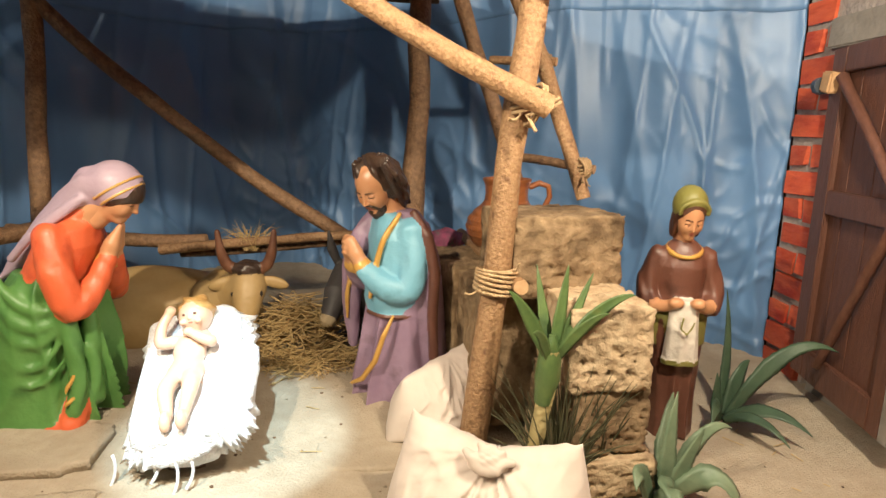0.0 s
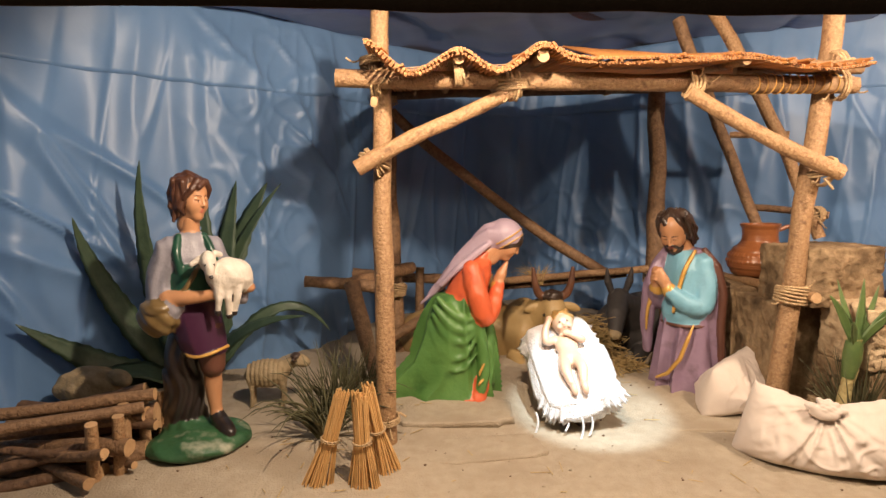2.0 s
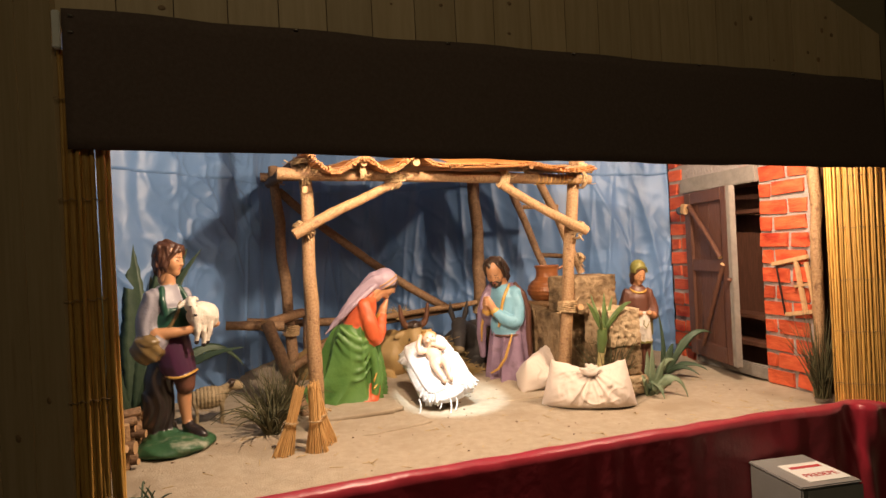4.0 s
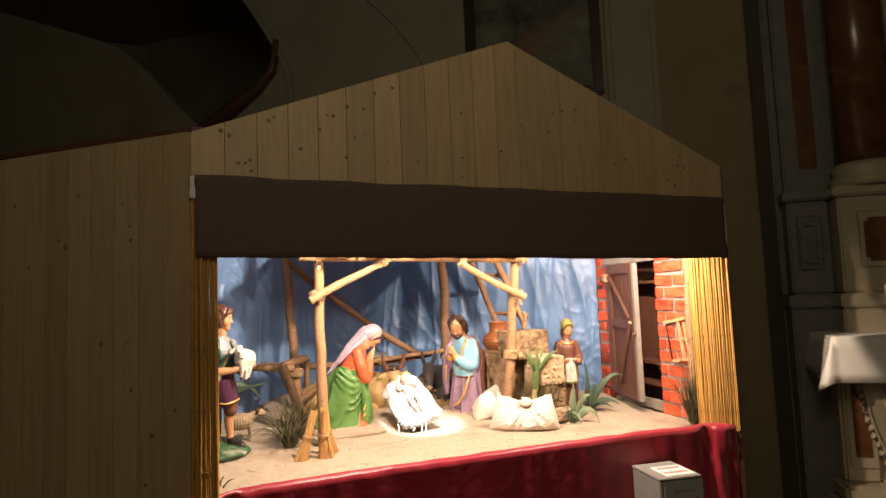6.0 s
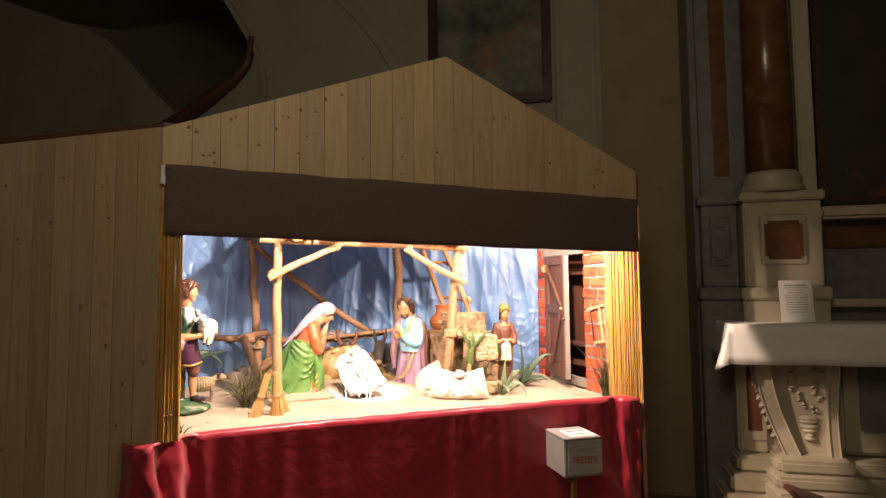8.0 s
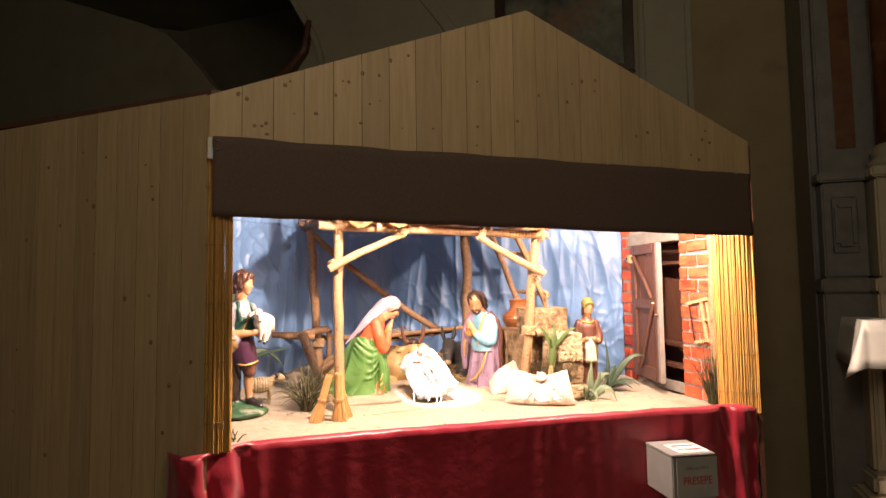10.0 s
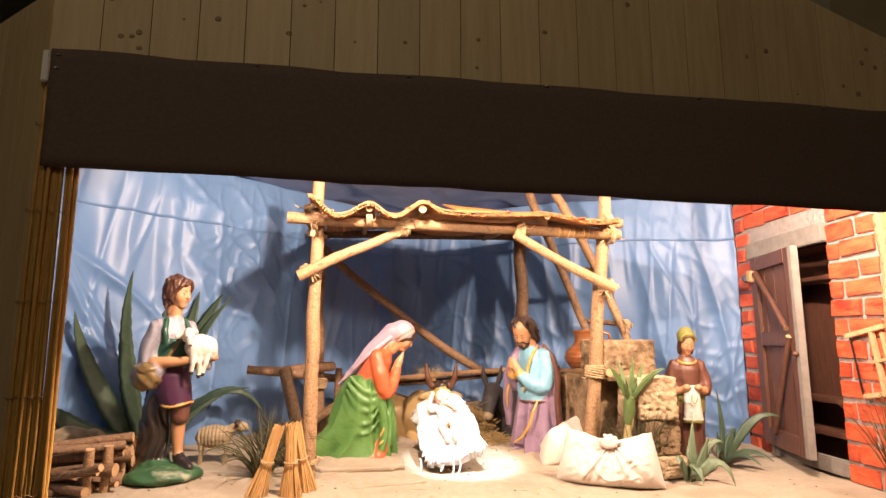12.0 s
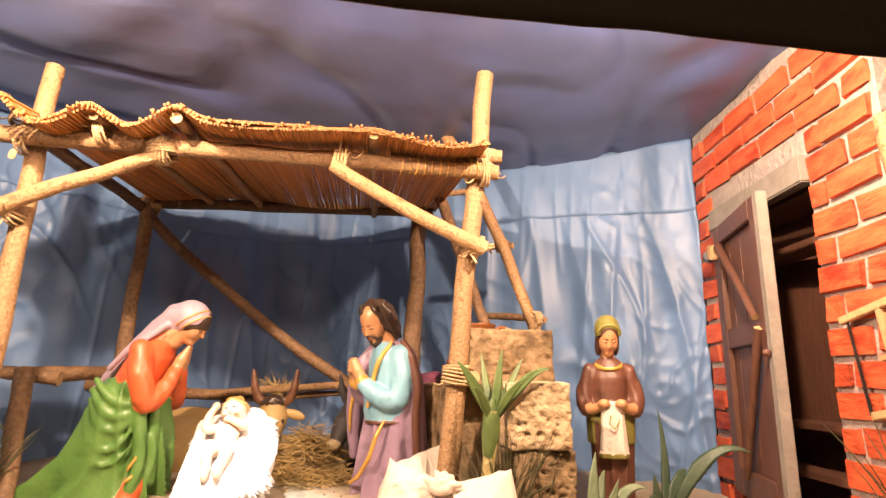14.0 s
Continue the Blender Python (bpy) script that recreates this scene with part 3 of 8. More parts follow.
def booth_walls():
    """Board walls round the stage: the gable, the slanted side wall, and the unseen sides."""
    gable = thing("wall_gable", "knotty pine gable of the booth, made of upright tongue-and-groove boards", "wall", kind="structure")
    x, k = -1.425, 0
    while x < 1.05:
        w = min(0.108, 1.054 - x)
        def top(v):
            return 2.215 + (v + 1.425) / 1.257 * 0.497 if v < -0.168 else 2.712 - (v + 0.168) / 1.222 * 0.482
        s = Shape()
        a, b = x + 0.0010, x + w - 0.0010
        mid = [(-0.168, 0.30, 2.712)] if a < -0.168 < b else []
        panel(s, [(a, 0.30, 2.03), (b, 0.30, 2.03), (b, 0.30, top(b))] + mid + [(a, 0.30, top(a))], 0.018, PINE, (0, -1, 0))
        part("board", s, gable)
        x += w
        k += 1
    s = Shape()
    panel(s, [(-1.425, 0.319, 2.04), (1.054, 0.319, 2.04), (1.054, 0.319, 2.2), (-0.168, 0.319, 2.69), (-1.425, 0.319, 2.19)], 0.012, DOORWOOD, (0, -1, 0))
    part("backing", s, gable)
    rnd = random.Random(4)
    for _ in range(40):
        kx = rnd.uniform(-1.38, 0.98) if rnd.random() < 0.6 else rnd.uniform(-1.38, -0.7)
        kz = rnd.uniform(2.09, 2.2 + 0.45 * (1 - abs(kx + 0.168) / 1.25))
        s = Shape()
        r = rnd.uniform(0.003, 0.008)
        s.blob((kx, 0.2995, kz), (r, 0.0012, r * rnd.uniform(0.7, 1.3)), KNOT, n=10, rows=6)
        part("knot", s, gable)
    side = thing("wall_side", "slanted pine board side wall of the booth in shade", "wall", kind="structure")
    d = V((-0.74, 0.672, 0))
    c = V((-1.432, 0.297, 0))
    for i in range(14):
        a, b = c + d * (0.108 * i + 0.0018), c + d * (0.108 * i + 0.1062)
        s = Shape()
        panel(s, [(a.x, a.y, 0), (a.x, a.y, 2.215), (b.x, b.y, 2.215), (b.x, b.y, 0)], 0.018, PINE, (-0.672, -0.74, 0))
        part("board", s, side)
    for _ in range(30):
        p = c + d * rnd.uniform(0.05, 1.45) + V((0, 0, rnd.uniform(0.9, 2.15)))
        s = Shape()
        r = rnd.uniform(0.0035, 0.010)
        s.blob(p + V((-0.672, -0.74, 0)) * 0.0006, (r, 0.0012, r), KNOT, turn=(0, 0, -42), n=10, rows=6)
        part("knot", s, side)
    s = Shape()
    back = c + d * 1.512
    panel(s, [(back.x, back.y, 0), (back.x, back.y, 2.215), (-0.3, 2.78, 2.215), (-0.3, 2.78, 0)], 0.02, DOORWOOD, (0.6, -0.8, 0))
    solid("wall_back_left", s, "plain plywood wall behind the blue backdrop", "wall", kind="structure")
    s = Shape()
    panel(s, [(-0.28, 2.78, 0), (-0.28, 2.78, 2.215), (1.42, 1.52, 2.215), (1.42, 1.52, 0)], 0.02, DOORWOOD, (-0.6, -0.8, 0))
    solid("wall_back_right", s, "plain plywood wall behind the blue backdrop", "wall", kind="structure")
    s = Shape()
    panel(s, [(1.58, 1.54, 0), (1.58, 1.54, 2.215), (1.06, 0.32, 2.215), (1.06, 0.32, 0)], 0.02, DOORWOOD, (-0.9, 0.4, 0))
    solid("wall_side_right", s, "plain plywood side wall behind the brick front", "wall", kind="structure")
    s = Shape()
    panel(s, [(-1.42, 0.335, 2.245), (1.05, 0.335, 2.245), (1.58, 1.54, 2.245), (-0.28, 2.79, 2.245), (-2.57, 1.33, 2.245)], 0.02, DOORWOOD, (0, 0, 1))
    solid("roof_board", s, "plain plywood lid on the booth", "roof", kind="structure")
    # batten end: its linen white stands in for stage light leaking through the gap
    s = Shape()
    s.box((-1.4215, 0.289, 2.024), (0.014, 0.012, 0.075), LINEN, bevel=0.002)
    solid("corner_batten", s, "short batten end at the corner of the booth, coloured pale as if lit through the gap", "batten", kind="structure")


def valance():
    s = Shape()
    k = s.index(VALANCE)
    nx, nz = 150, 10
    grid = []
    for i in range(nx + 1):
        x = -1.412 + 2.452 * i / nx
        low = 1.787 - 0.012 * (x + 1.41) + 0.006 * noise.noise(V((x * 2.5, 0, 7))) + 0.003 * noise.noise(V((x * 9, 0, 2)))
        high = 2.063 + 0.006 * noise.noise(V((x * 3.5, 1, 7))) + 0.004 * abs(math.sin(x * 8.3))
        col = []
        for j in range(nz + 1):
            z = low + (high - low) * j / nz
            y = 0.287 + 0.006 * noise.noise(V((x * 4, z * 1.5, 1))) * (1 - j / nz) - 0.0015
            col.append(s.bm.verts.new((x, y, z)))
        grid.append(col)
    for a, b in zip(grid, grid[1:]):
        for j in range(nz):
            f = s.bm.faces.new((a[j], b[j], b[j + 1], a[j + 1]))
            f.material_index, f.smooth = k, True
    root = thing("valance", "dark brown cloth valance stapled along the top of the stage opening", "valance")
    ob = part("cloth", s, root)
    ob.modifiers.new("thickness", "SOLIDIFY").thickness = 0.003
    for x, z in ((-1.396, 2.052), (-1.397, 2.02), (-0.959, 2.062), (-0.591, 2.062), (-0.227, 2.063), (0.21, 2.062), (0.6, 2.06), (0.95, 2.06)):
        s = Shape()
        s.tube([(x - 0.004, 0.286, z), (x - 0.004, 0.281, z), (x + 0.004, 0.281, z), (x + 0.004, 0.286, z)], 0.0014, STEEL, 6)
        part("staple", s, root, "bright steel staple")


def front_cloth():
    """The crimson cloth that skirts the platform and turns round its left corner."""
    line = [(-1.545, 0.345), (-1.50, 0.275), (-1.43, 0.268), (-1.36, 0.335), (-1.27, 0.392), (-0.8, 0.405), (0.0, 0.40), (0.55, 0.385), (0.87, 0.36), (0.93, 0.37), (1.04, 0.325), (1.055, 0.33)]
    n, rows = 220, 46
    s = Shape()
    k = s.index(VELVET)
    pts = [along(line, i / n) for i in range(n + 1)]
    grid = []
    for i, p in enumerate(pts):
        t = (pts[min(i + 1, n)] - pts[max(i - 1, 0)]).normalized()
        nrm = V((t.y, -t.x, 0))
        top = (0.985 if p.x < -1.38 else 0.958 - 0.02 * p.x) + 0.004 * noise.noise(V((p.x * 6, 0, 3)))
        end = max(0.0, 1 - min(abs(p.x + 1.42), abs(p.x - 1.0)) / 0.20)
        puff = 0.004 + 0.004 * noise.noise(V((p.x * 9, 2, 5)))
        col = [s.bm.verts.new((p.x + dx, p.y + dy, top + dz)) for dx, dy, dz in ((0, 0.050, -0.022), (0, 0.040, -0.004), (0, 0.026, puff), (0, 0.012, puff + 0.002), (0, 0.002, -0.003))]
        for j in range(rows):
            u = (j + 0.3) / rows
            z = top - u * (top - 0.02)
            d = (0.005 + 0.050 * end) * noise.noise(V((p.x * 13 + p.y * 9, z * 1.3, 6))) + 0.022 * end * noise.noise(V((p.x * 22 + z * 2.0, z * 4, 2)))
            d += 0.005 * noise.noise(V((p.x * 2.5, z * 2.5, 12))) + 0.018 * end * max(0.0, 1 - 5 * abs(noise.noise(V((p.x * 8 + z * 3.5, z * 2.2 - p.x * 3, 31)))))
            q = p + nrm * (0.004 + d)
            col.append(s.bm.verts.new((q.x, q.y, z)))
        grid.append(col)
    for a, b in zip(grid, grid[1:]):
        for j in range(len(a) - 1):
            f = s.bm.faces.new((a[j], a[j + 1], b[j + 1], b[j]))
            f.material_index, f.smooth = k, True
    ob = solid("front_cloth", s, "crimson satin cloth skirting the front of the platform", "cloth")
    ob.modifiers.new("thickness", "SOLIDIFY").thickness = 0.003


def reed_screen(name, line, z0, z1, label, seed, pitch=0.0070):
    """A hanging screen of upright reeds bound with wire."""
    root = thing(name, label, "reed screen")
    rnd = random.Random(seed)
    length = sum((V((*b, 0)) - V((*a, 0))).length for a, b in zip(line, line[1:]))
    n = int(length / pitch)
    meshes = []
    for v in range(5):
        s = Shape()
        r = rnd.uniform(0.0036, 0.0048)
        h = z1 - z0
        pts = [(0.002 * noise.noise(V((i * 0.7, v * 3.0, 1))), 0.002 * noise.noise(V((i * 0.7, v * 3.0, 5))), h * i / 9) for i in range(10)]
        s.tube(pts, [r * (1.18 if i in (2, 5, 7) and (i + v) % 2 else 1.0) for i in range(10)], REED, 6)
        meshes.append(s.mesh("reed"))
    for i in range(2 * n):
        p = along(line, (i // 2 + (0.5 if i % 2 else 0.95)) / n) if i < 2 * n - 1 else along(line, 1.0)
        p = p + V((0.003, 0.007, 0)) * (i % 2)
        part("reed", meshes[rnd.randrange(5)], root, at=pose(p.x, p.y + rnd.uniform(-0.002, 0.002), z0 + rnd.uniform(-0.006, 0.002), rnd.uniform(-0.4, 0.4), rnd.uniform(-0.4, 0.4), rnd.uniform(0, 360)))
    for k in range(5):
        z = z0 + (z1 - z0) * (k + 0.5) / 5
        s = Shape()
        for side in (-0.0058, 0.0058):
            s.tube([V((along(line, i / 14).x + side * 0.4, along(line, i / 14).y + side, z + 0.003 * math.sin(i * 2.0))) for i in range(15)], 0.0011, KNOT, 5)
        part("binding_wire", s, root, "thin dark binding wire")


backdrop_cloth()
ceiling_cloth()
platform()
sand_ground()
booth_walls()
valance()
front_cloth()


# ---------------------------------------------------------------- the brick house front
def wall_x(y):
    return 1.205 - 0.13 * (1.42 - y)


def brick_house():
    """The mortar sheet with the doorway, the lintel and the half-open door."""
    s = Shape()
    for y0, y1, z0, z1 in ((1.36, 1.53, 0.88, 2.2), (0.62, 0.885, 0.88, 2.2), (0.885, 1.36, 1.80, 2.2)):
        pts = [(wall_x(y0), y0, z0), (wall_x(y1), y1, z0), (wall_x(y1), y1, z1), (wall_x(y0), y0, z1)]
        panel(s, pts, 0.035, MORTAR, (-0.99, 0.13, 0))
    solid("wall_brick", s, "grey mortar ground of the painted brick house front", "wall", kind="structure")
    recess = thing("wall_recess", "dark brown lined recess behind the doorway", "wall", kind="structure")
    for y in (0.885, 1.36):
        s = Shape()
        panel(s, [(wall_x(y) + 0.036, y - 0.004, 0.88), (wall_x(y) + 0.036, y + 0.004, 0.88), (wall_x(y) + 0.036, y + 0.004, 1.8), (wall_x(y) + 0.036, y - 0.004, 1.8)], 0.16, DOORWOOD, (-1, 0, 0))
        part("side_board", s, recess)
    s = Shape()
    panel(s, [(wall_x(1.1) + 0.2, 0.75, 0.88), (wall_x(1.1) + 0.2, 1.45, 0.88), (wall_x(1.1) + 0.2, 1.45, 1.9), (wall_x(1.1) + 0.2, 0.75, 1.9)], 0.01, DOORWOOD, (-1, 0, 0))
    part("back_board", s, recess)
    s = Shape()
    panel(s, [(wall_x(0.9) + 0.04, 0.8, 1.8), (1.45, 0.8, 1.8), (1.45, 1.42, 1.8), (wall_x(1.36) + 0.04, 1.42, 1.8)], 0.01, DOORWOOD, (0, 0, 1))
    part("top_board", s, recess)
    s = Shape()
    s.box((wall_x(1.14) - 0.012, 1.145, 1.825), (0.03, 0.53, 0.075), GREYWOOD, turn=(0, 1.5, -7.4), bevel=0.004, jitter=0.002)
    solid("lintel", s, "grey painted wooden lintel over the doorway", "lintel", kind="structure")
    s = Shape()
    s.box((wall_x(1.1) + 0.005, 1.10, 0.925), (0.03, 0.46, 0.06), GREYWOOD, turn=(0, 0, -7.4), bevel=0.004, jitter=0.002)
    solid("threshold", s, "pale grey threshold board below the door", "threshold", kind="structure")
    # the door, in its own frame: X along its width from the hinge, Z up, -Y towards the room
    hinge, free = V((1.178, 1.355, 0.95)), V((1.045, 0.94, 0.95))
    turn = math.degrees(math.atan2(free.y - hinge.y, free.x - hinge.x))
    door = thing("door_1", "dark brown battened plank door with grey edge, standing ajar", "door", pose(hinge.x, hinge.y, hinge.z, 0, 0, turn), kind="structure")
    w, h = 0.43, 0.83
    for i in range(4):
        s = Shape()
        s.box((0.01 + (i + 0.5) * (w - 0.02) / 4, 0.0, h / 2), ((w - 0.02) / 4 - 0.002, 0.012, h - 0.01), DOORWOOD, bevel=0.002)
        part("plank", s, door)
    for x0, x1, z0, z1 in ((0.0, 0.06, 0, h), (w - 0.075, w - 0.03, 0, h), (0.06, w - 0.075, h - 0.06, h), (0.06, w - 0.075, 0.43, 0.49), (0.06, w - 0.075, 0.0, 0.075)):
        s = Shape()
        s.box(((x0 + x1) / 2, -0.014, (z0 + z1) / 2), (x1 - x0, 0.016, z1 - z0), DOORWOOD, bevel=0.003, jitter=0.001)
        part("batten", s, door)
    s = Shape()
    s.box((w - 0.014, -0.008, h / 2), (0.032, 0.03, h), GREYWOOD, bevel=0.003, jitter=0.001)
    part("edge_board", s, door, "grey painted edge board")
    for (xa, za), (xb, zb) in (((0.06, h - 0.07), (w - 0.09, 0.5)), ((w - 0.07, 0.47), (0.14, 0.06))):
        s = Shape()
        s.tube(bend((xa, -0.026, za), (xb, -0.026, zb), (0, 0, 0.004), 6, 0.003), [0.014, 0.013, 0.013, 0.012, 0.012, 0.012, 0.011], DOORWOOD, 8, CUT, 0.2)
        part("brace", s, door, "rough diagonal brace")
    s = Shape()
    s.blob((w - 0.012, -0.032, 0.40), (0.01, 0.012, 0.01), DOORWOOD)
    part("door_knob", s, door, "small dark wooden knob")
    s = Shape()
    s.tube([(-0.035, -0.03, h - 0.085), (-0.01, -0.032, h - 0.085)], [0.022, 0.022], BLUEGREY, 10)
    s.box((0.02, -0.03, h - 0.08), (0.045, 0.03, 0.05), CUT, turn=(0, 12, 0), bevel=0.004)
    part("hinge", s, door, "blue-grey hinge pin with a bare wood block")


brick_house()


# ---------------------------------------------------------------- the stable
def stable():
    root = thing("stable", "rustic stable frame of bark-covered branches lashed with twine", "stable")
    pole("post", (-0.842, 1.035, 0.90), (-0.838, 1.095, 2.065), 0.026, 0.022, root, seed=1, wob=0.008)
    pole("post", (0.205, 1.115, 0.90), (0.314, 1.059, 2.125), 0.0275, 0.0235, root, seed=2, wob=0.010)
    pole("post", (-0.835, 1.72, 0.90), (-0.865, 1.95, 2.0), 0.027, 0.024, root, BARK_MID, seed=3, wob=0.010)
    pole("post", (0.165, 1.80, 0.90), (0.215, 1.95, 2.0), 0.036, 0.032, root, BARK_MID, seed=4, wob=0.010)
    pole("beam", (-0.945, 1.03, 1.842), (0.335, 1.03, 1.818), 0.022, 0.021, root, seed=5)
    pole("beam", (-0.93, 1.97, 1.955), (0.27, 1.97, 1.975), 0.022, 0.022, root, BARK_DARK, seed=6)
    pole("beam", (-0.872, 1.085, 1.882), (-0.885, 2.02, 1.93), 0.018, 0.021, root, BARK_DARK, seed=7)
    pole("beam", (0.05, 1.075, 1.868), (0.345, 1.03, 1.862), 0.016, 0.019, root, seed=8)
    pole("side_rail", (0.275, 1.05, 1.280), (0.32, 1.80, 1.25), 0.014, 0.016, root, seed=9)
    pole("brace", (-0.895, 1.005, 1.632), (-0.505, 1.02, 1.812), 0.020, 0.016, root, seed=10, sag=(0, 0, 0.006))
    pole("brace", (0.292, 1.015, 1.600), (-0.10, 1.00, 1.800), 0.020, 0.017, root, seed=11, sag=(0, 0, -0.006))
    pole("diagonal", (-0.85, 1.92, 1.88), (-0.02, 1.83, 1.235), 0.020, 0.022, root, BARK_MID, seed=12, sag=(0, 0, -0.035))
    for x, y0, z in ((-0.655, 0.945, 1.872), (-0.467, 0.935, 1.872), (0.0, 0.925, 1.860)):
        pole("purlin", (x, y0, z), (x + 0.02, 2.0, z + 0.10), 0.014, 0.014, root, seed=13 + x)
    for c, axes, r, n in (((-0.858, 1.045, 1.648), ((1, 0, 0.5), (0.4, 0, 1)), 0.034, 2), ((0.285, 1.05, 1.606), ((1, 0, -0.5), (0.4, 0, -1)), 0.036, 2),
                          ((-0.852, 1.05, 1.838), ((0, 0, 1), (1, 0, 0.1)), 0.032, 3), ((0.298, 1.045, 1.822), ((0, 0, 1), (1, 0, 0)), 0.033, 3),
                          ((0.302, 1.05, 1.87), ((0, 0, 1), (1, 0, 0.3)), 0.032, 3), ((0.24, 1.10, 1.283), ((0, 0, 1), (0.15, 0, 1)), 0.034, 6),
                          ((-0.52, 1.03, 1.822), ((1, 0, 0.4), (1, 0, 0), (0, 0, 1)), 0.030, 4), ((-0.08, 1.02, 1.818), ((1, 0, -0.4), (1, 0, 0)), 0.030, 4),
                          ((-0.655, 1.0, 1.85), ((1, 0.2, 0.2), (1, 0, 0)), 0.028, 3), ((-0.855, 1.04, 1.885), ((0, 0, 1),), 0.029, 3),
                          ((-0.842, 1.035, 0.995), ((0, 0, 1),), 0.030, 3), ((-0.838, 1.76, 1.21), ((0, 0, 1), (0.2, 0, 1)), 0.031, 6),
                          ((0.17, 1.83, 1.22), ((0, 0, 1), (0.1, 0, 1)), 0.038, 6), ((-0.86, 1.95, 1.93), ((0, 0, 1), (1, 0, 0)), 0.032, 4)):
        lash(root, c, axes, r, n, seed=int(abs(c[0]) * 1000) + n, ends=3)
    for i in range(11):
        s = Shape()
        coil(s, (0.075 + i * 0.020, 1.03, 1.822), (1, 0.1, 0), 0.0235, 1, 0.0016, REED, 0.1, seed=i)
        part("binding", s, root, "pale cane binding round the beam")
    s = Shape()
    s.box((-0.852, 1.013, 1.785), (0.016, 0.004, 0.024), CUT, turn=(0, 8, 0), bevel=0.003)
    part("cut_mark", s, root, "bare wood patch where a twig was cut")
    return root


def reed_roof():
    root = thing("reed_roof", "wavy brown reed mat laid over the stable frame", "roof mat")
    rnd = random.Random(11)
    meshes = []
    for v in range(6):
        s = Shape()
        r = rnd.uniform(0.0033, 0.0041)
        s.tube([(0.003 * noise.noise(V((i, v * 5.0, 2))), i / 8, 0.004 * noise.noise(V((i, v * 5.0, 7)))) for i in range(9)], r, ROOF_REED, 6, REED_END)
        for e in (-0.0006, 1.0006):
            s.tube([(0, e - 0.0004, 0), (0, e + 0.0004, 0)], r * 0.52, REED_CORE, 6)
        meshes.append(s.mesh("reed"))

    def height(x):
        z = 1.853
        for c, h, w in ((-0.865, 0.046, 0.05), (-0.655, 0.026, 0.045), (-0.467, 0.036, 0.050), (0.0, 0.008, 0.07), (0.19, -0.018, 0.1), (-0.765, -0.024, 0.06), (-0.565, -0.020, 0.06)):
            z += h * math.exp(-((x - c) / w) ** 2)
        return z
    x, k = -0.862, 0
    while x < 0.285:
        for layer in (0, 1):
            xx = x + layer * 0.004
            z = height(xx) + layer * (0.0078 + 0.008 * max(0, noise.noise(V((xx * 9, 3, 1)))))+ 0.0012 * noise.noise(V((xx * 200, layer, 4)))
            front = 0.915 + 0.02 * noise.noise(V((xx * 5, layer, 0))) + (0.10 * max(0, xx - 0.02) if layer else 0.0)
            deep = 2.02 + rnd.uniform(-0.02, 0.02) - front
            lifted = layer and -0.33 < xx < 0.22
            if lifted:
                deep = 0.40
            rise = 0.30 - 0.14 * (xx + 0.33) / 0.55 if lifted else (1.985 + 0.015 * math.sin(xx * 9) + layer * 0.0085 - z) / deep
            m = pose(xx, front, z, math.degrees(math.atan(rise)), 0, rnd.uniform(-0.15, 0.15)) @ Matrix.Diagonal((1, deep, 1, 1))
            part("reed", meshes[rnd.randrange(6)], root, at=m)
        x += 0.0079
    s = Shape()
    for i in range(210):
        xx = rnd.uniform(-0.865, 0.29)
        z = height(xx) + rnd.uniform(-0.003, 0.011)
        front = 0.910 + rnd.uniform(-0.012, 0.02)
        r = rnd.uniform(0.0024, 0.0038)
        a = V((xx, front, z + rnd.uniform(-0.004, 0.004)))
        b = V((xx + rnd.uniform(-0.012, 0.012), front + 0.12, z + 0.012 + rnd.uniform(0, 0.006)))
        s.tube([a, b], r, ROOF_REED, 6, REED_END)
        s.tube([a + V((0, -0.0005, 0)), a + V((0, 0.0004, 0))], r * 0.5, REED_CORE, 5)
    tagged(part("frayed_reeds", s, root), "loose broken reed ends along the front edge", kind="stuff")
    for y in (0.95, 1.25, 1.6):
        s = Shape()
        pts = []
        for i in range(70):
            xx = -0.86 + 1.145 * i / 69
            t = (y - 0.915) / 1.1
            pts.append((xx, y, height(xx) * (1 - t) + 1.985 * t + 0.0145 + 0.0015 * math.sin(i * 2.2)))
        s.tube(pts, 0.0013, KNOT, 5)
        part("binding_wire", s, root, "thin dark binding wire")


def ladder():
    root = thing("ladder", "short ladder of dark branches leaning behind the stone blocks", "ladder")
    pole("rail", (0.19, 1.72, 2.17), (0.44, 1.58, 1.40), 0.022, 0.018, root, BARK_MID, seed=31)
    pole("rail", (0.285, 1.66, 2.19), (0.572, 1.47, 1.40), 0.023, 0.019, root, BARK, seed=32, sag=(0.024, 0, 0))
    pole("rung", (0.36, 1.66, 1.752), (0.515, 1.555, 1.745), 0.011, 0.012, root, BARK, seed=33)
    pole("rung", (0.42, 1.62, 1.50), (0.59, 1.46, 1.475), 0.012, 0.012, root, BARK_MID, seed=34)
    pole("rung", (0.25, 1.70, 1.97), (0.40, 1.62, 1.965), 0.011, 0.012, root, BARK_MID, seed=35)
    for c in ((0.57, 1.48, 1.475), (0.475, 1.575, 1.748)):
        lash(root, c, ((0.4, -0.2, -1), (1, 0.2, 0)), 0.022, 4, seed=int(c[0] * 900))


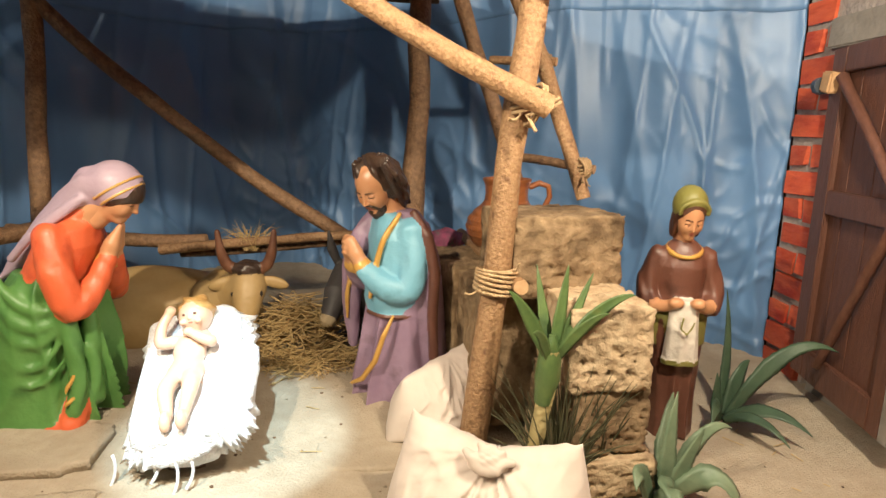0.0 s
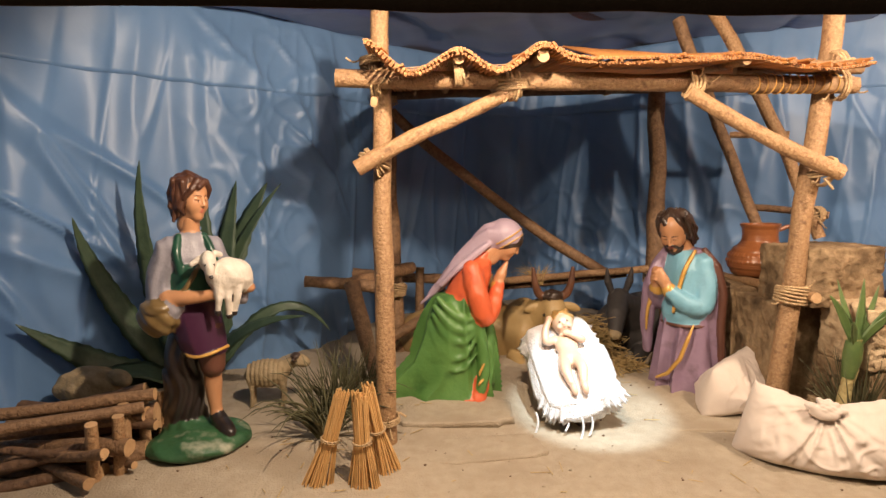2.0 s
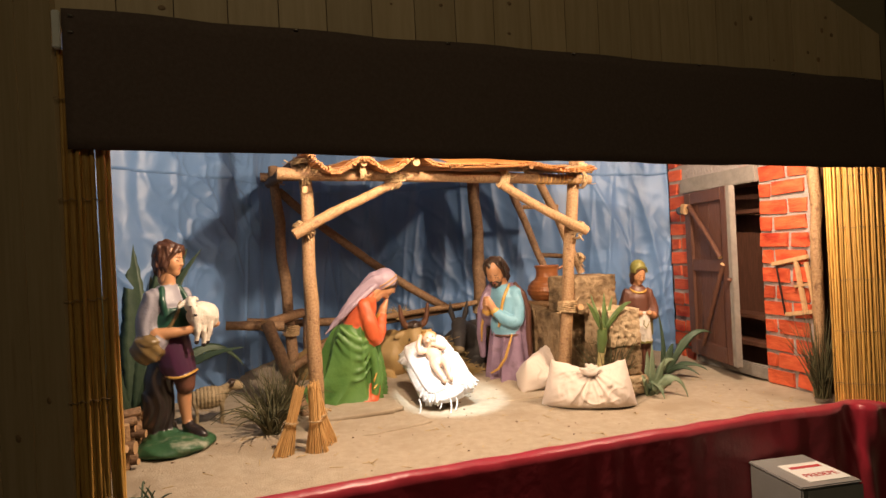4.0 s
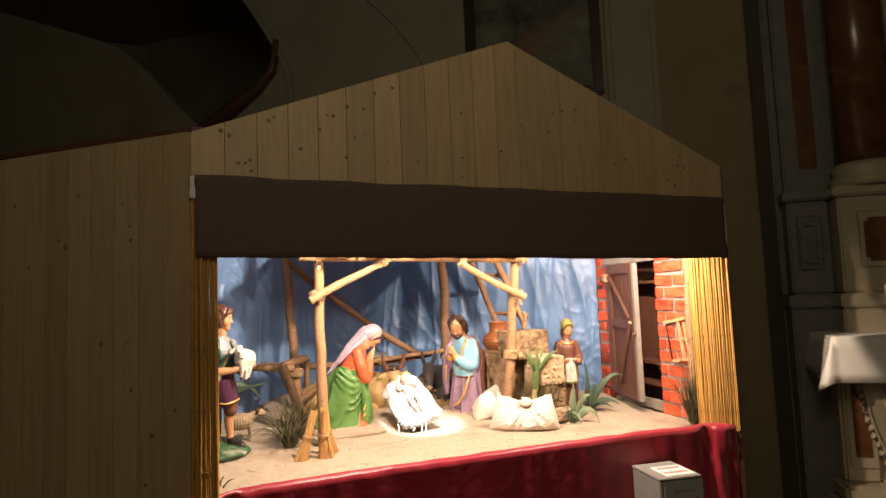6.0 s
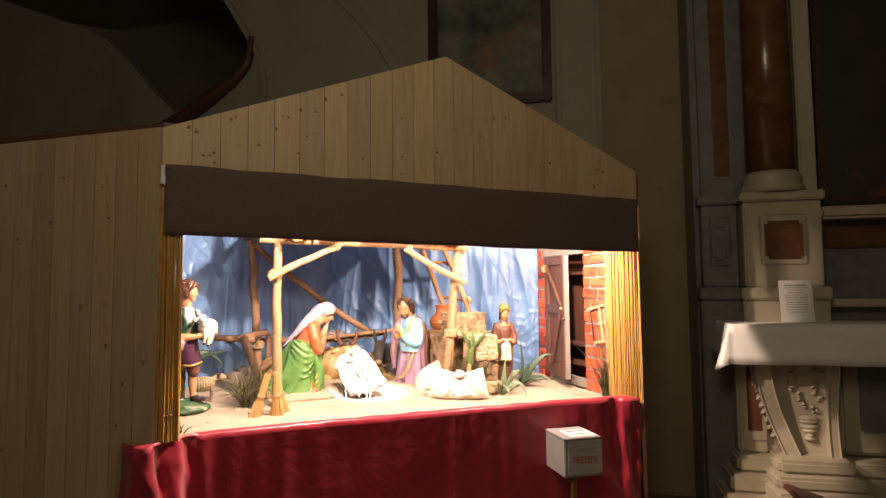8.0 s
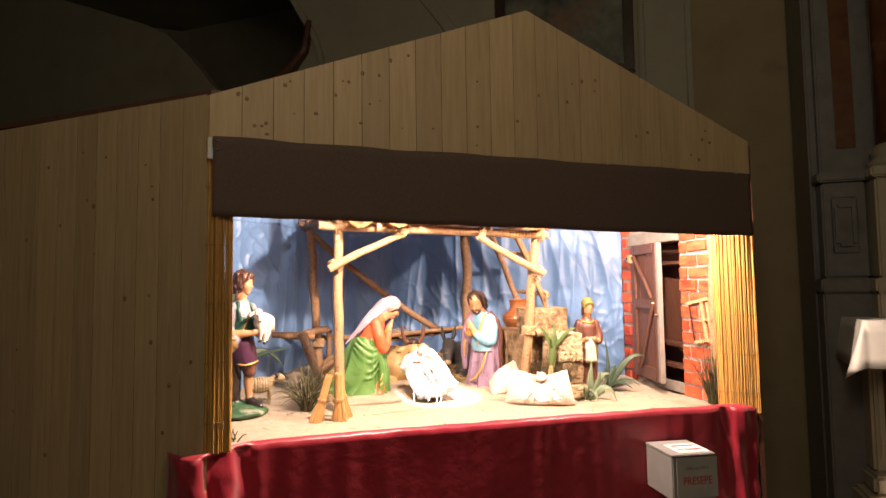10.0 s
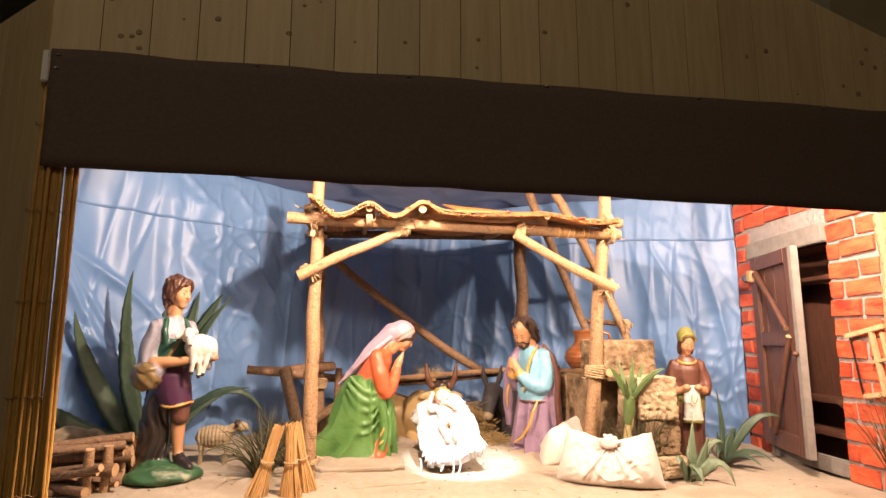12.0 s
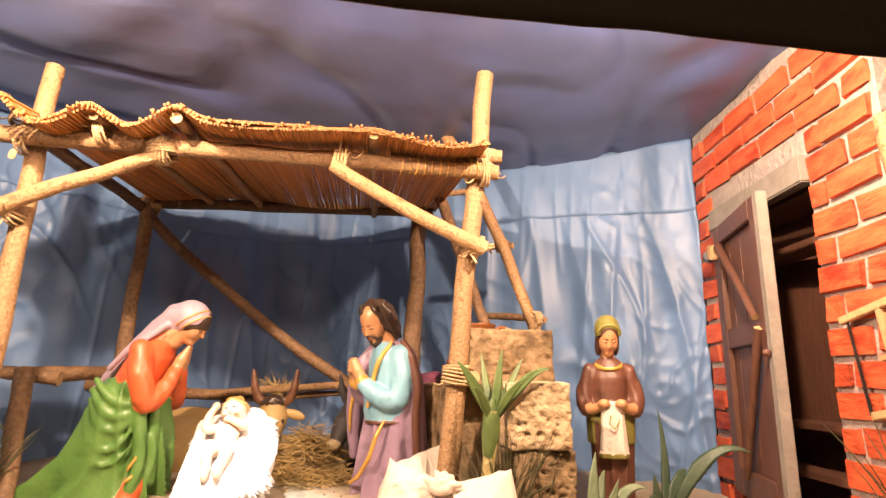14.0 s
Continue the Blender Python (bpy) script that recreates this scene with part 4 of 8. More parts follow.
def fence():
    root = thing("fence", "broken fence of dark branches behind the ox", "fence")
    pole("rail", (-0.55, 1.80, 1.215), (0.12, 1.78, 1.262), 0.015, 0.013, root, BARK, seed=41)
    pole("rail", (-0.50, 1.83, 1.195), (0.05, 1.82, 1.235), 0.012, 0.010, root, BARK_MID, seed=42)
    pole("rail", (-1.15, 2.00, 1.265), (-0.45, 1.95, 1.215), 0.022, 0.020, root, BARK_MID, seed=43, sag=(0, 0, -0.02))
    pole("rail", (-1.13, 1.50, 1.280), (-0.90, 1.50, 1.262), 0.018, 0.022, root, BARK_MID, seed=51, wob=0.014)
    pole("rail", (-0.98, 1.48, 1.275), (-0.78, 1.80, 1.285), 0.024, 0.022, root, BARK_MID, seed=44)
    pole("rail", (-0.88, 1.62, 1.05), (-0.66, 1.70, 1.16), 0.020, 0.018, root, BARK_MID, seed=47)
    pole("post", (-0.965, 1.45, 1.285), (-0.855, 1.22, 0.93), 0.026, 0.022, root, BARK_MID, seed=45)
    pole("post", (-0.75, 1.9, 1.27), (-0.76, 1.88, 0.92), 0.018, 0.018, root, BARK_MID, seed=46)
    pole("twig", (-1.09, 1.98, 1.29), (-1.03, 1.96, 1.40), 0.004, 0.002, root, BARK_MID, seed=48, n=5)


stable()
reed_roof()
ladder()
fence()


# ---------------------------------------------------------------- statues, each one plain mesh (X ahead, Y to its left, Z up)
class Clay:
    """A modelled figure: rounded pieces melted into one skin, meshed on a fine grid, each piece with its own paint."""

    def __init__(self, cell=0.003):
        self.cell, self.pieces, self.mats, self.subs = cell, [], [], []

    def index(self, m):
        if m not in self.mats:
            self.mats.append(m)
        return self.mats.index(m)

    def add(self, low, high, dist, m, melt, cut=False):
        self.pieces.append((np.array(low, np.float32), np.array(high, np.float32), dist, self.index(m), melt, cut))
        return self

    def blob(self, c, r, m, turn=(0, 0, 0), n=0, rows=0, lump=0.0, freq=0.0, melt=None, cut=False):
        r = np.array((r, r, r) if isinstance(r, (int, float)) else r, np.float32)
        c = np.array(c, np.float32)
        rot = np.array(Euler([radians(a) for a in turn]).to_matrix(), np.float32)

        def dist(p):
            q = (p - c) @ rot / r
            k = np.sqrt((q * q).sum(-1)) + 1e-9
            g = np.sqrt(((q / r) ** 2).sum(-1)) + 1e-9
            d = k * (k - 1) / g
            if lump:
                d = d + lump * r.min() * 0.35 * np.sin(q[..., 0] * 5 + 2 * q[..., 2]) * np.sin(q[..., 1] * 6 + q[..., 2] * 4 + 1)
            return d
        big = r.max() * 1.1
        return self.add(c - big, c + big, dist, m, min(0.008, 0.4 * float(r.min())) if melt is None else melt, cut)

    def limb(self, pts, rads, m, melt=None, cut=False, crease=0.0):
        pts = [np.array(p, np.float32) for p in pts]
        rads = [rads] * len(pts) if isinstance(rads, (int, float)) else list(rads)

        def dist(p):
            best = None
            for a, b, ra, rb in zip(pts, pts[1:], rads, rads[1:]):
                ab = b - a
                t = np.clip(((p - a) @ ab) / max(float(ab @ ab), 1e-9), 0, 1)
                d = np.sqrt(((p - a - t[..., None] * ab) ** 2).sum(-1)) - (ra + (rb - ra) * t)
                best = d if best is None else np.minimum(best, d)
            if crease:
                best = best + crease * np.sin(p[..., 1] * 210 + 2.5 * np.sin(p[..., 2] * 38) + p[..., 0] * 40)
            return best
        big = max(rads) + crease
        return self.add(np.min(pts, 0) - big, np.max(pts, 0) + big, dist, m, min(0.009, 0.45 * max(rads)) if melt is None else melt, cut)

    def tube(self, pts, rads, m, n=0, cap=None, rough=0.0, caps=True):
        return self.limb(pts, rads, m)

    def robe(self, rows, m, fold=9, amp=0.05, sway=1.0, melt=0.004, hem=0.0):
        """Stacked ovals (z, x, y, rx, ry), with hollow folds that run down the cloth and deepen towards the hem."""
        rows = sorted(rows)
        z0, z1 = rows[0][0], rows[-1][0]
        tz = np.array([r[0] for r in rows], np.float32)
        cols = [np.array([r[i] for r in rows], np.float32) for i in range(1, 5)]

        def dist(p):
            z = p[..., 2]
            x, y, rx, ry = (np.interp(z, tz, c).astype(np.float32) for c in cols)
            u, v = (p[..., 0] - x) / rx, (p[..., 1] - y) / ry
            a = np.arctan2(v, u)
            g = 0.35 + 0.75 * (z1 - z) / (z1 - z0)
            w = fold * a + sway * (7 * z + 0.9 * np.sin(2 * a + 14 * z)) + 1.6 * np.sin(2 * a + 1) + 0.7 * np.sin(3 * a - 9 * z)
            deep = 0.55 + 0.45 * np.sin(2.0 * a + 5 * z * sway + 0.6)
            f = deep * (1.15 - 1.9 * np.abs(np.sin(0.5 * w))) + 0.30 * np.cos(3 * a - 10 * z * sway + 2)
            q = np.sqrt(u * u + v * v)
            d = (q - 1) * np.minimum(rx, ry) - amp * g * f * np.minimum(rx, ry)
            lift = hem * np.cos(5 * a)
            return np.maximum(d, np.maximum(z - z1, z0 + lift - z))
        big = max(r[3] for r in rows) * 1.2, max(r[4] for r in rows) * 1.2
        low = (min(r[1] for r in rows) - big[0], min(r[2] for r in rows) - big[1], z0)
        high = (max(r[1] for r in rows) + big[0], max(r[2] for r in rows) + big[1], z1)
        return self.add(low, high, dist, m, melt)

    def net(self):
        """The skin of the melted pieces as points, quads and paints (surface nets)."""
        h = self.cell
        whole = [p for p in self.pieces if not p[5]]
        low = np.min([p[0] for p in whole], 0) - 3 * h
        high = np.max([p[1] for p in whole], 0) + 3 * h
        dims = np.ceil((high - low) / h).astype(int) + 1
        F = np.full(dims, 0.05, np.float32)
        for a, b, dist, _, melt, cut in self.pieces:
            pad = 0.012 + melt
            i0 = np.maximum(np.floor((a - pad - low) / h).astype(int), 0)
            i1 = np.minimum(np.ceil((b + pad - low) / h).astype(int) + 1, dims)
            if (i1 <= i0).any():
                continue
            axes = [low[k] + h * np.arange(i0[k], i1[k], dtype=np.float32) for k in range(3)]
            P = np.stack(np.meshgrid(*axes, indexing="ij"), -1).astype(np.float32)
            d = dist(P).astype(np.float32)
            view = F[i0[0]:i1[0], i0[1]:i1[1], i0[2]:i1[2]]
            k = max(melt, 1e-4)
            if cut:
                e = np.clip(0.5 - 0.5 * (view + d) / k, 0, 1)
                view[...] = view * (1 - e) - d * e + k * e * (1 - e)
            else:
                e = np.clip(0.5 + 0.5 * (view - d) / k, 0, 1)
                view[...] = view * (1 - e) + d * e - k * e * (1 - e)
        S = F < 0
        corner = lambda A, o: A[o[0]:dims[0] - 1 + o[0], o[1]:dims[1] - 1 + o[1], o[2]:dims[2] - 1 + o[2]]
        count = sum(corner(S, (i, j, k)).astype(np.int8) for i in (0, 1) for j in (0, 1) for k in (0, 1))
        mask = (count > 0) & (count < 8)
        ids = np.full(mask.shape, -1, np.int64)
        ids[mask] = np.arange(mask.sum())
        pos, num = np.zeros((mask.sum(), 3), np.float32), np.zeros(mask.sum(), np.float32)
        for ax in range(3):
            others = [k for k in range(3) if k != ax]
            for u in (0, 1):
                for v in (0, 1):
                    o0 = [0, 0, 0]
                    o0[others[0]], o0[others[1]] = u, v
                    o1 = list(o0)
                    o1[ax] = 1
                    f0, f1 = corner(F, o0)[mask], corner(F, o1)[mask]
                    on = (f0 < 0) != (f1 < 0)
                    t = np.where(on, f0 / np.where(on, f0 - f1, 1), 0)
                    add = np.tile(np.array(o0, np.float32), (len(t), 1))
                    add[:, ax] = t
                    pos += add * on[:, None]
                    num += on
        cells = np.argwhere(mask).astype(np.float32)
        verts = low + h * (cells + pos / num[:, None])
        quads = []
        for ax in range(3):
            b, c = (ax + 1) % 3, (ax + 2) % 3
            s0 = [slice(1, d - 1) for d in dims]
            s0[ax] = slice(0, dims[ax] - 1)
            s1 = list(s0)
            s1[ax] = slice(1, dims[ax])
            A, B = S[tuple(s0)], S[tuple(s1)]
            for inside, flip in ((A & ~B, False), (B & ~A, True)):
                e = np.argwhere(inside) + np.array([0 if k == ax else 1 for k in range(3)])
                if not len(e):
                    continue
                def cell(db, dc):
                    q = e.copy()
                    q[:, b] -= db
                    q[:, c] -= dc
                    return ids[q[:, 0], q[:, 1], q[:, 2]]
                loop = [cell(1, 1), cell(0, 1), cell(0, 0), cell(1, 0)]
                quads.append(np.stack(loop[::-1] if flip else loop, 1))
        quads = np.concatenate(quads)
        mid = verts[quads].mean(1)
        best, paint = np.full(len(mid), 9.0, np.float32), np.zeros(len(mid), np.int64)
        for a, b, dist, k, _, cut in self.pieces:
            near = ((mid > a - 0.006) & (mid < b + 0.006)).all(1)
            if cut or not near.any():
                continue
            d = dist(mid[near])
            better = d < best[near]
            where = np.flatnonzero(near)[better]
            best[where], paint[where] = d[better], k
        return verts, quads, paint

    def mesh(self, name):
        points, faces, paints, mats = [], [], [], []
        base = 0
        for part_of in (self, *self.subs):
            v, q, k = part_of.net()
            for m in part_of.mats:
                if m not in mats:
                    mats.append(m)
            table = np.array([mats.index(m) for m in part_of.mats])
            points.append(v)
            faces.append(q + base)
            paints.append(table[k])
            base += len(v)
        me = bpy.data.meshes.new(name)
        me.from_pydata(np.concatenate(points).tolist(), [], np.concatenate(faces).tolist())
        for m in mats:
            me.materials.append(m)
        me.polygons.foreach_set("material_index", np.concatenate(paints).astype(np.int32))
        me.polygons.foreach_set("use_smooth", np.ones(len(me.polygons), bool))
        me.update()
        return me


def head(s, c, hair, tilt=0.0, size=1.0, skin=None, turn=0.0, hair_on=True):
    """A plain painted head on a finer grid: skull, jaw, nose, brow, lids and lips."""
    skin = skin or SKIN
    f = Clay(0.0012)
    s.subs.append(f)
    m = Matrix.Translation(V(c)) @ Euler((0, radians(tilt), radians(turn))).to_matrix().to_4x4() @ Matrix.Scale(size, 4)
    deg, k = (0, tilt, turn), size

    def at(p):
        return m @ V(p)
    f.blob(at((-0.004, 0, 0.012)), (0.040 * k, 0.034 * k, 0.042 * k), skin, deg)
    f.blob(at((0.008, 0, -0.014)), (0.028 * k, 0.026 * k, 0.033 * k), skin, deg, melt=0.014)
    f.blob(at((0.022, 0, -0.037)), (0.012 * k, 0.013 * k, 0.010 * k), skin, deg, melt=0.010)
    for y in (-1, 1):
        f.blob(at((0.019, y * 0.017, -0.010)), (0.013 * k, 0.011 * k, 0.014 * k), skin, deg, melt=0.012)
        f.blob(at((0.0405, y * 0.0140, 0.0055)), (0.0075 * k, 0.0085 * k, 0.0060 * k), skin, deg, melt=0.006, cut=True)
        f.blob(at((0.0290, y * 0.0140, 0.0045)), (0.0060 * k, 0.0072 * k, 0.0050 * k), skin, deg, melt=0.0015)
        f.limb([at((0.0338, y * 0.0085, 0.0030)), at((0.0352, y * 0.0140, 0.0018)), at((0.0318, y * 0.0200, 0.0030))], 0.0006 * k, hair, 0.0004)
        f.limb([at((0.0362, y * 0.0065, 0.0120)), at((0.0352, y * 0.0140, 0.0140)), at((0.0300, y * 0.0215, 0.0118))], 0.0008 * k, hair, 0.0006)
    f.limb([at((0.0345, 0, 0.010)), at((0.0395, 0, -0.002)), at((0.0425, 0, -0.0085))], [0.0028 * k, 0.0032 * k, 0.0038 * k], skin, 0.006)
    f.limb([at((0.0375, -0.0040, -0.0095)), at((0.0375, 0.0040, -0.0095))], 0.0028 * k, skin, 0.003)
    f.limb([at((0.0325, -0.0070, -0.0205)), at((0.0360, 0, -0.0198)), at((0.0325, 0.0070, -0.0205))], 0.0016 * k, CORAL_LIP, 0.002)
    f.limb([at((0.0325, -0.0055, -0.0240)), at((0.0350, 0, -0.0245)), at((0.0325, 0.0055, -0.0240))], 0.0018 * k, CORAL_LIP, 0.002)
    f.limb([at((-0.006, 0, -0.02)), at((-0.014, 0, -0.06))], [0.024 * k, 0.023 * k], skin, 0.010)
    if hair_on:
        f.blob(at((-0.012, 0, 0.019)), (0.0440 * k, 0.0405 * k, 0.043 * k), hair, deg, melt=0.003)
    s.fine = f
    return at


def sleeve(s, pts, rads, m, seed=0, crease=0.0):
    fine, fr = [], []
    for i in range(len(pts) - 1):
        for k in range(4):
            t = k / 4
            fine.append(V(pts[i]).lerp(V(pts[i + 1]), t))
            fr.append(rads[i] * (1 - t) + rads[i + 1] * t)
    fine.append(V(pts[-1]))
    fr.append(rads[-1])
    fr = [0.84 * r for r in fr]
    for _ in range(2):
        fine = [fine[0]] + [(a + b * 2 + c) / 4 for a, b, c in zip(fine, fine[1:], fine[2:])] + [fine[-1]]
    s.limb(fine, fr, m, crease=crease)


def robe(s, rows, m, n=0, fold=9, amp=0.05, sway=1.0, hem=0.0):
    s.robe(rows, m, fold, amp * 1.5, sway, hem=hem)


def kneeling_woman():
    s = Clay()
    robe(s, [(0, -0.045, 0, 0.168, 0.122), (0.025, -0.036, 0, 0.158, 0.117), (0.06, -0.012, 0, 0.134, 0.110), (0.12, 0.014, 0, 0.114, 0.102), (0.19, 0.024, 0, 0.108, 0.099),
             (0.25, 0.032, 0, 0.096, 0.097), (0.29, 0.038, 0, 0.082, 0.091), (0.32, 0.043, 0, 0.066, 0.075)], GREEN, 56, 11, 0.20, 1.5)
    s.blob((-0.145, 0.015, 0.014), (0.085, 0.09, 0.026), GREEN, lump=0.3, melt=0.02)
    # cloth drawn round the waist in long slack swags
    for x0, z0, x1, z1, dip, r in ((-0.020, 0.314, 0.100, 0.262, 0.034, 0.011), (-0.030, 0.288, 0.100, 0.250, 0.056, 0.012), (-0.036, 0.262, 0.098, 0.240, 0.078, 0.009), (-0.050, 0.230, 0.094, 0.205, 0.098, 0.006), (-0.064, 0.190, 0.090, 0.150, 0.082, 0.004)):
        for side in (-1, 1):
            pts = []
            for i in range(9):
                q = i / 8
                x = x0 + (x1 - x0) * q
                z = z0 + (z1 - z0) * q - dip * 4 * q * (1 - q) * (0.75 + 0.5 * q) * 0.8
                pts.append((x, side * (0.098 * math.sqrt(max(0.10, 1 - ((x - 0.034) / 0.100) ** 2)) - 0.002), z))
            s.limb(pts, [r * (0.5 + 0.5 * math.sin(math.pi * (0.15 + 0.7 * i / 8))) for i in range(9)], GREEN, 0.014)
    # the end that falls over the forearm in front
    sleeve(s, [(0.092, -0.074, 0.262), (0.110, -0.076, 0.17), (0.112, -0.080, 0.09), (0.104, -0.084, 0.045)], [0.020, 0.019, 0.021, 0.018], GREEN, 2, 0.0016)
    sleeve(s, [(0.122, -0.040, 0.262), (0.128, -0.045, 0.16), (0.126, -0.05, 0.06)], [0.018, 0.019, 0.022], GREEN, 2, 0.0016)
    sleeve(s, [(0.112, -0.094, 0.120), (0.100, -0.100, 0.098), (0.098, -0.102, 0.088)], [0.003, 0.005, 0.003], GOLD)
    sleeve(s, [(0.112, -0.095, 0.078), (0.098, -0.103, 0.066), (0.096, -0.103, 0.060)], [0.003, 0.005, 0.003], GOLD)
    s.limb([(0.104, -0.060, 0.060), (0.092, -0.082, 0.012), (0.060, -0.098, 0.006)], [0.024, 0.026, 0.012], CORAL, 0.006)
    robe(s, [(0.26, 0.045, 0, 0.066, 0.082), (0.32, 0.060, 0, 0.064, 0.084), (0.37, 0.080, 0, 0.058, 0.084), (0.405, 0.092, 0, 0.046, 0.070), (0.425, 0.104, 0, 0.030, 0.038), (0.45, 0.13, 0, 0.024, 0.026)], CORAL, 36, 4, 0.012)
    for y in (-1, 1):
        sleeve(s, [(0.080, y * 0.070, 0.395), (0.095, y * 0.088, 0.325), (0.116, y * 0.084, 0.250), (0.142, y * 0.050, 0.285), (0.158, y * 0.018, 0.338)], [0.034, 0.037, 0.036, 0.029, 0.021], CORAL, y, 0.0009)
        s.limb([(0.066, y * 0.060, 0.418), (0.086, y * 0.092, 0.402), (0.104, y * 0.086, 0.372)], 0.0028, GOLD, 0.0015)
        s.tube([(0.152, y * 0.019, 0.331), (0.153, y * 0.017, 0.335)], 0.0178, GOLD, 12)
        sleeve(s, [(0.157, y * 0.014, 0.342), (0.166, y * 0.010, 0.370), (0.184, y * 0.006, 0.408)], [0.017, 0.019, 0.006], SKIN)
        s.tube([(0.150, y * 0.013, 0.36), (0.164, y * 0.011, 0.385)], [0.006, 0.004], SKIN, 7)
    s.limb([(0.092, 0, 0.405), (0.122, 0, 0.435), (0.150, 0, 0.455)], [0.036, 0.030, 0.028], SKIN, 0.010)
    head(s, (0.183, 0, 0.468), BLACKHAIR, 34, 1.06, hair_on=False)
    hair = Clay(0.002)
    hair.blob((0.185, 0, 0.484), (0.0505, 0.0440, 0.0480), BLACKHAIR, (0, 34, 0))
    hair.limb([(0.208, -0.07, 0.404), (0.208, 0.07, 0.404)], 0.0515, BLACKHAIR, 0.002, cut=True)
    veil = Clay(0.002)
    s.subs += [hair, veil]
    veil.blob((0.180, 0, 0.489), (0.0540, 0.0490, 0.0510), LILAC, (0, 34, 0), melt=0.004)
    veil.limb([(0.140, 0, 0.486), (0.096, 0, 0.456), (0.048, 0, 0.412), (0.010, 0, 0.372), (-0.026, 0, 0.330), (-0.076, 0, 0.284)], [0.042, 0.031, 0.025, 0.020, 0.014, 0.005], LILAC, 0.010, crease=0.0024)
    for y in (-1, 1):
        veil.limb([(0.128, y * 0.034, 0.466), (0.085, y * 0.042, 0.434), (0.035, y * 0.048, 0.394), (-0.012, y * 0.040, 0.346)], [0.011, 0.010, 0.009, 0.006], LILAC, 0.008, crease=0.0016)
    veil.limb([(0.2065, -0.08, 0.409), (0.2065, 0.08, 0.409)], 0.0575, LILAC, 0.003, cut=True)
    for along_n, rad in ((0.0235, 0.0480), (0.008, 0.0530)):
        ring_pts = []
        for i in range(21):
            q = math.pi * (-0.72 + 1.44 * i / 20)
            ring_pts.append((0.179 + 0.5 * along_n + 0.865 * rad * math.cos(q), rad * 0.95 * math.sin(q), 0.490 - 0.865 * along_n + 0.5 * rad * math.cos(q)))
        veil.limb(ring_pts, 0.0019, GOLD, 0.001)
    x, y = -0.672, 1.355
    solid("kneeling_woman_statue", s, "kneeling plaster woman in lilac veil, coral bodice and green robe", "statue", pose(x, y, ground(x, y) - 0.033, 0, 0, -6))


def kneeling_man():
    s = Clay()
    robe(s, [(0, 0.0, 0, 0.094, 0.104), (0.03, 0.0, 0, 0.090, 0.098), (0.10, 0.0, 0, 0.080, 0.088), (0.18, 0.0, 0, 0.070, 0.080), (0.25, 0.0, 0, 0.060, 0.072), (0.30, 0, 0, 0.05, 0.06)], PURPLE, 56, 9, 0.15, 0.4)
    robe(s, [(0.0, -0.055, 0.0, 0.078, 0.108), (0.10, -0.05, 0.0, 0.070, 0.10), (0.22, -0.045, 0.0, 0.062, 0.095), (0.34, -0.036, 0, 0.054, 0.094), (0.42, -0.02, 0, 0.045, 0.080), (0.45, -0.012, 0, 0.032, 0.05)], PURPLE, 48, 8, 0.10, 0.5)
    s.limb([(-0.014, 0.058, 0.448), (-0.030, 0.092, 0.40), (-0.040, 0.108, 0.32), (-0.036, 0.106, 0.22), (-0.045, 0.104, 0.11), (-0.055, 0.100, 0.03)], [0.008, 0.011, 0.012, 0.012, 0.010, 0.007], BROWN, 0.004)
    robe(s, [(0.222, 0.012, 0.008, 0.056, 0.066), (0.25, 0.014, 0.008, 0.060, 0.070), (0.32, 0.010, 0.006, 0.056, 0.070), (0.39, 0.008, 0.004, 0.050, 0.071), (0.425, 0.010, 0, 0.040, 0.056), (0.445, 0.012, 0, 0.028, 0.037)], SKYBLUE, 40, 6, 0.025)
    s.limb([(0.0, 0, 0.425), (0.028, 0, 0.47)], [0.031, 0.027], SKIN, 0.008)
    for y in (-1, 1):
        sleeve(s, [(0.0, y * 0.062, 0.408), (-0.004, y * 0.078, 0.340), (0.010, y * 0.080, 0.274), (0.056, y * 0.060, 0.284), (0.090, y * 0.032, 0.322)], [0.033, 0.035, 0.036, 0.035, 0.027], SKYBLUE if y > 0 else PURPLE, y, 0.0011)
        s.limb([(0.092, y * 0.027, 0.325), (0.094, y * 0.026, 0.329)], 0.0215, GOLD, 0.001)
        sleeve(s, [(0.096, y * 0.024, 0.334), (0.108, y * 0.014, 0.360), (0.116, y * 0.008, 0.388)], [0.018, 0.021, 0.014], SKIN)
        for k in range(3):
            s.tube([(0.112, y * 0.020, 0.354 + k * 0.011), (0.128, y * -0.004, 0.362 + k * 0.011)], [0.006, 0.005], SKIN, 6)
    sleeve(s, [(0.018, 0.050, 0.446), (0.058, 0.050, 0.395), (0.072, 0.040, 0.33), (0.080, 0.030, 0.262)], [0.006, 0.008, 0.008, 0.006], GOLD)
    sleeve(s, [(0.02, -0.055, 0.44), (0.060, -0.06, 0.39), (0.076, -0.072, 0.31), (0.074, -0.085, 0.22), (0.07, -0.085, 0.12)], [0.018, 0.027, 0.031, 0.026, 0.016], PURPLE, 0, 0.0012)
    sleeve(s, [(0.088, -0.050, 0.31), (0.096, -0.062, 0.25), (0.092, -0.068, 0.19)], [0.004, 0.007, 0.004], GOLD)
    s.limb([(0.048, 0.078, 0.225), (0.072, 0.080, 0.185), (0.086, 0.066, 0.125), (0.102, 0.034, 0.075), (0.112, 0.000, 0.055)], [0.0035, 0.0060, 0.0065, 0.0060, 0.0045], GOLD, 0.003)
    s.blob((0.014, 0.008, 0.218), (0.058, 0.072, 0.011), BROWN, melt=0.004)
    at = head(s, (0.052, 0, 0.500), BLACKHAIR, 33, 1.16, turn=24, hair_on=False)
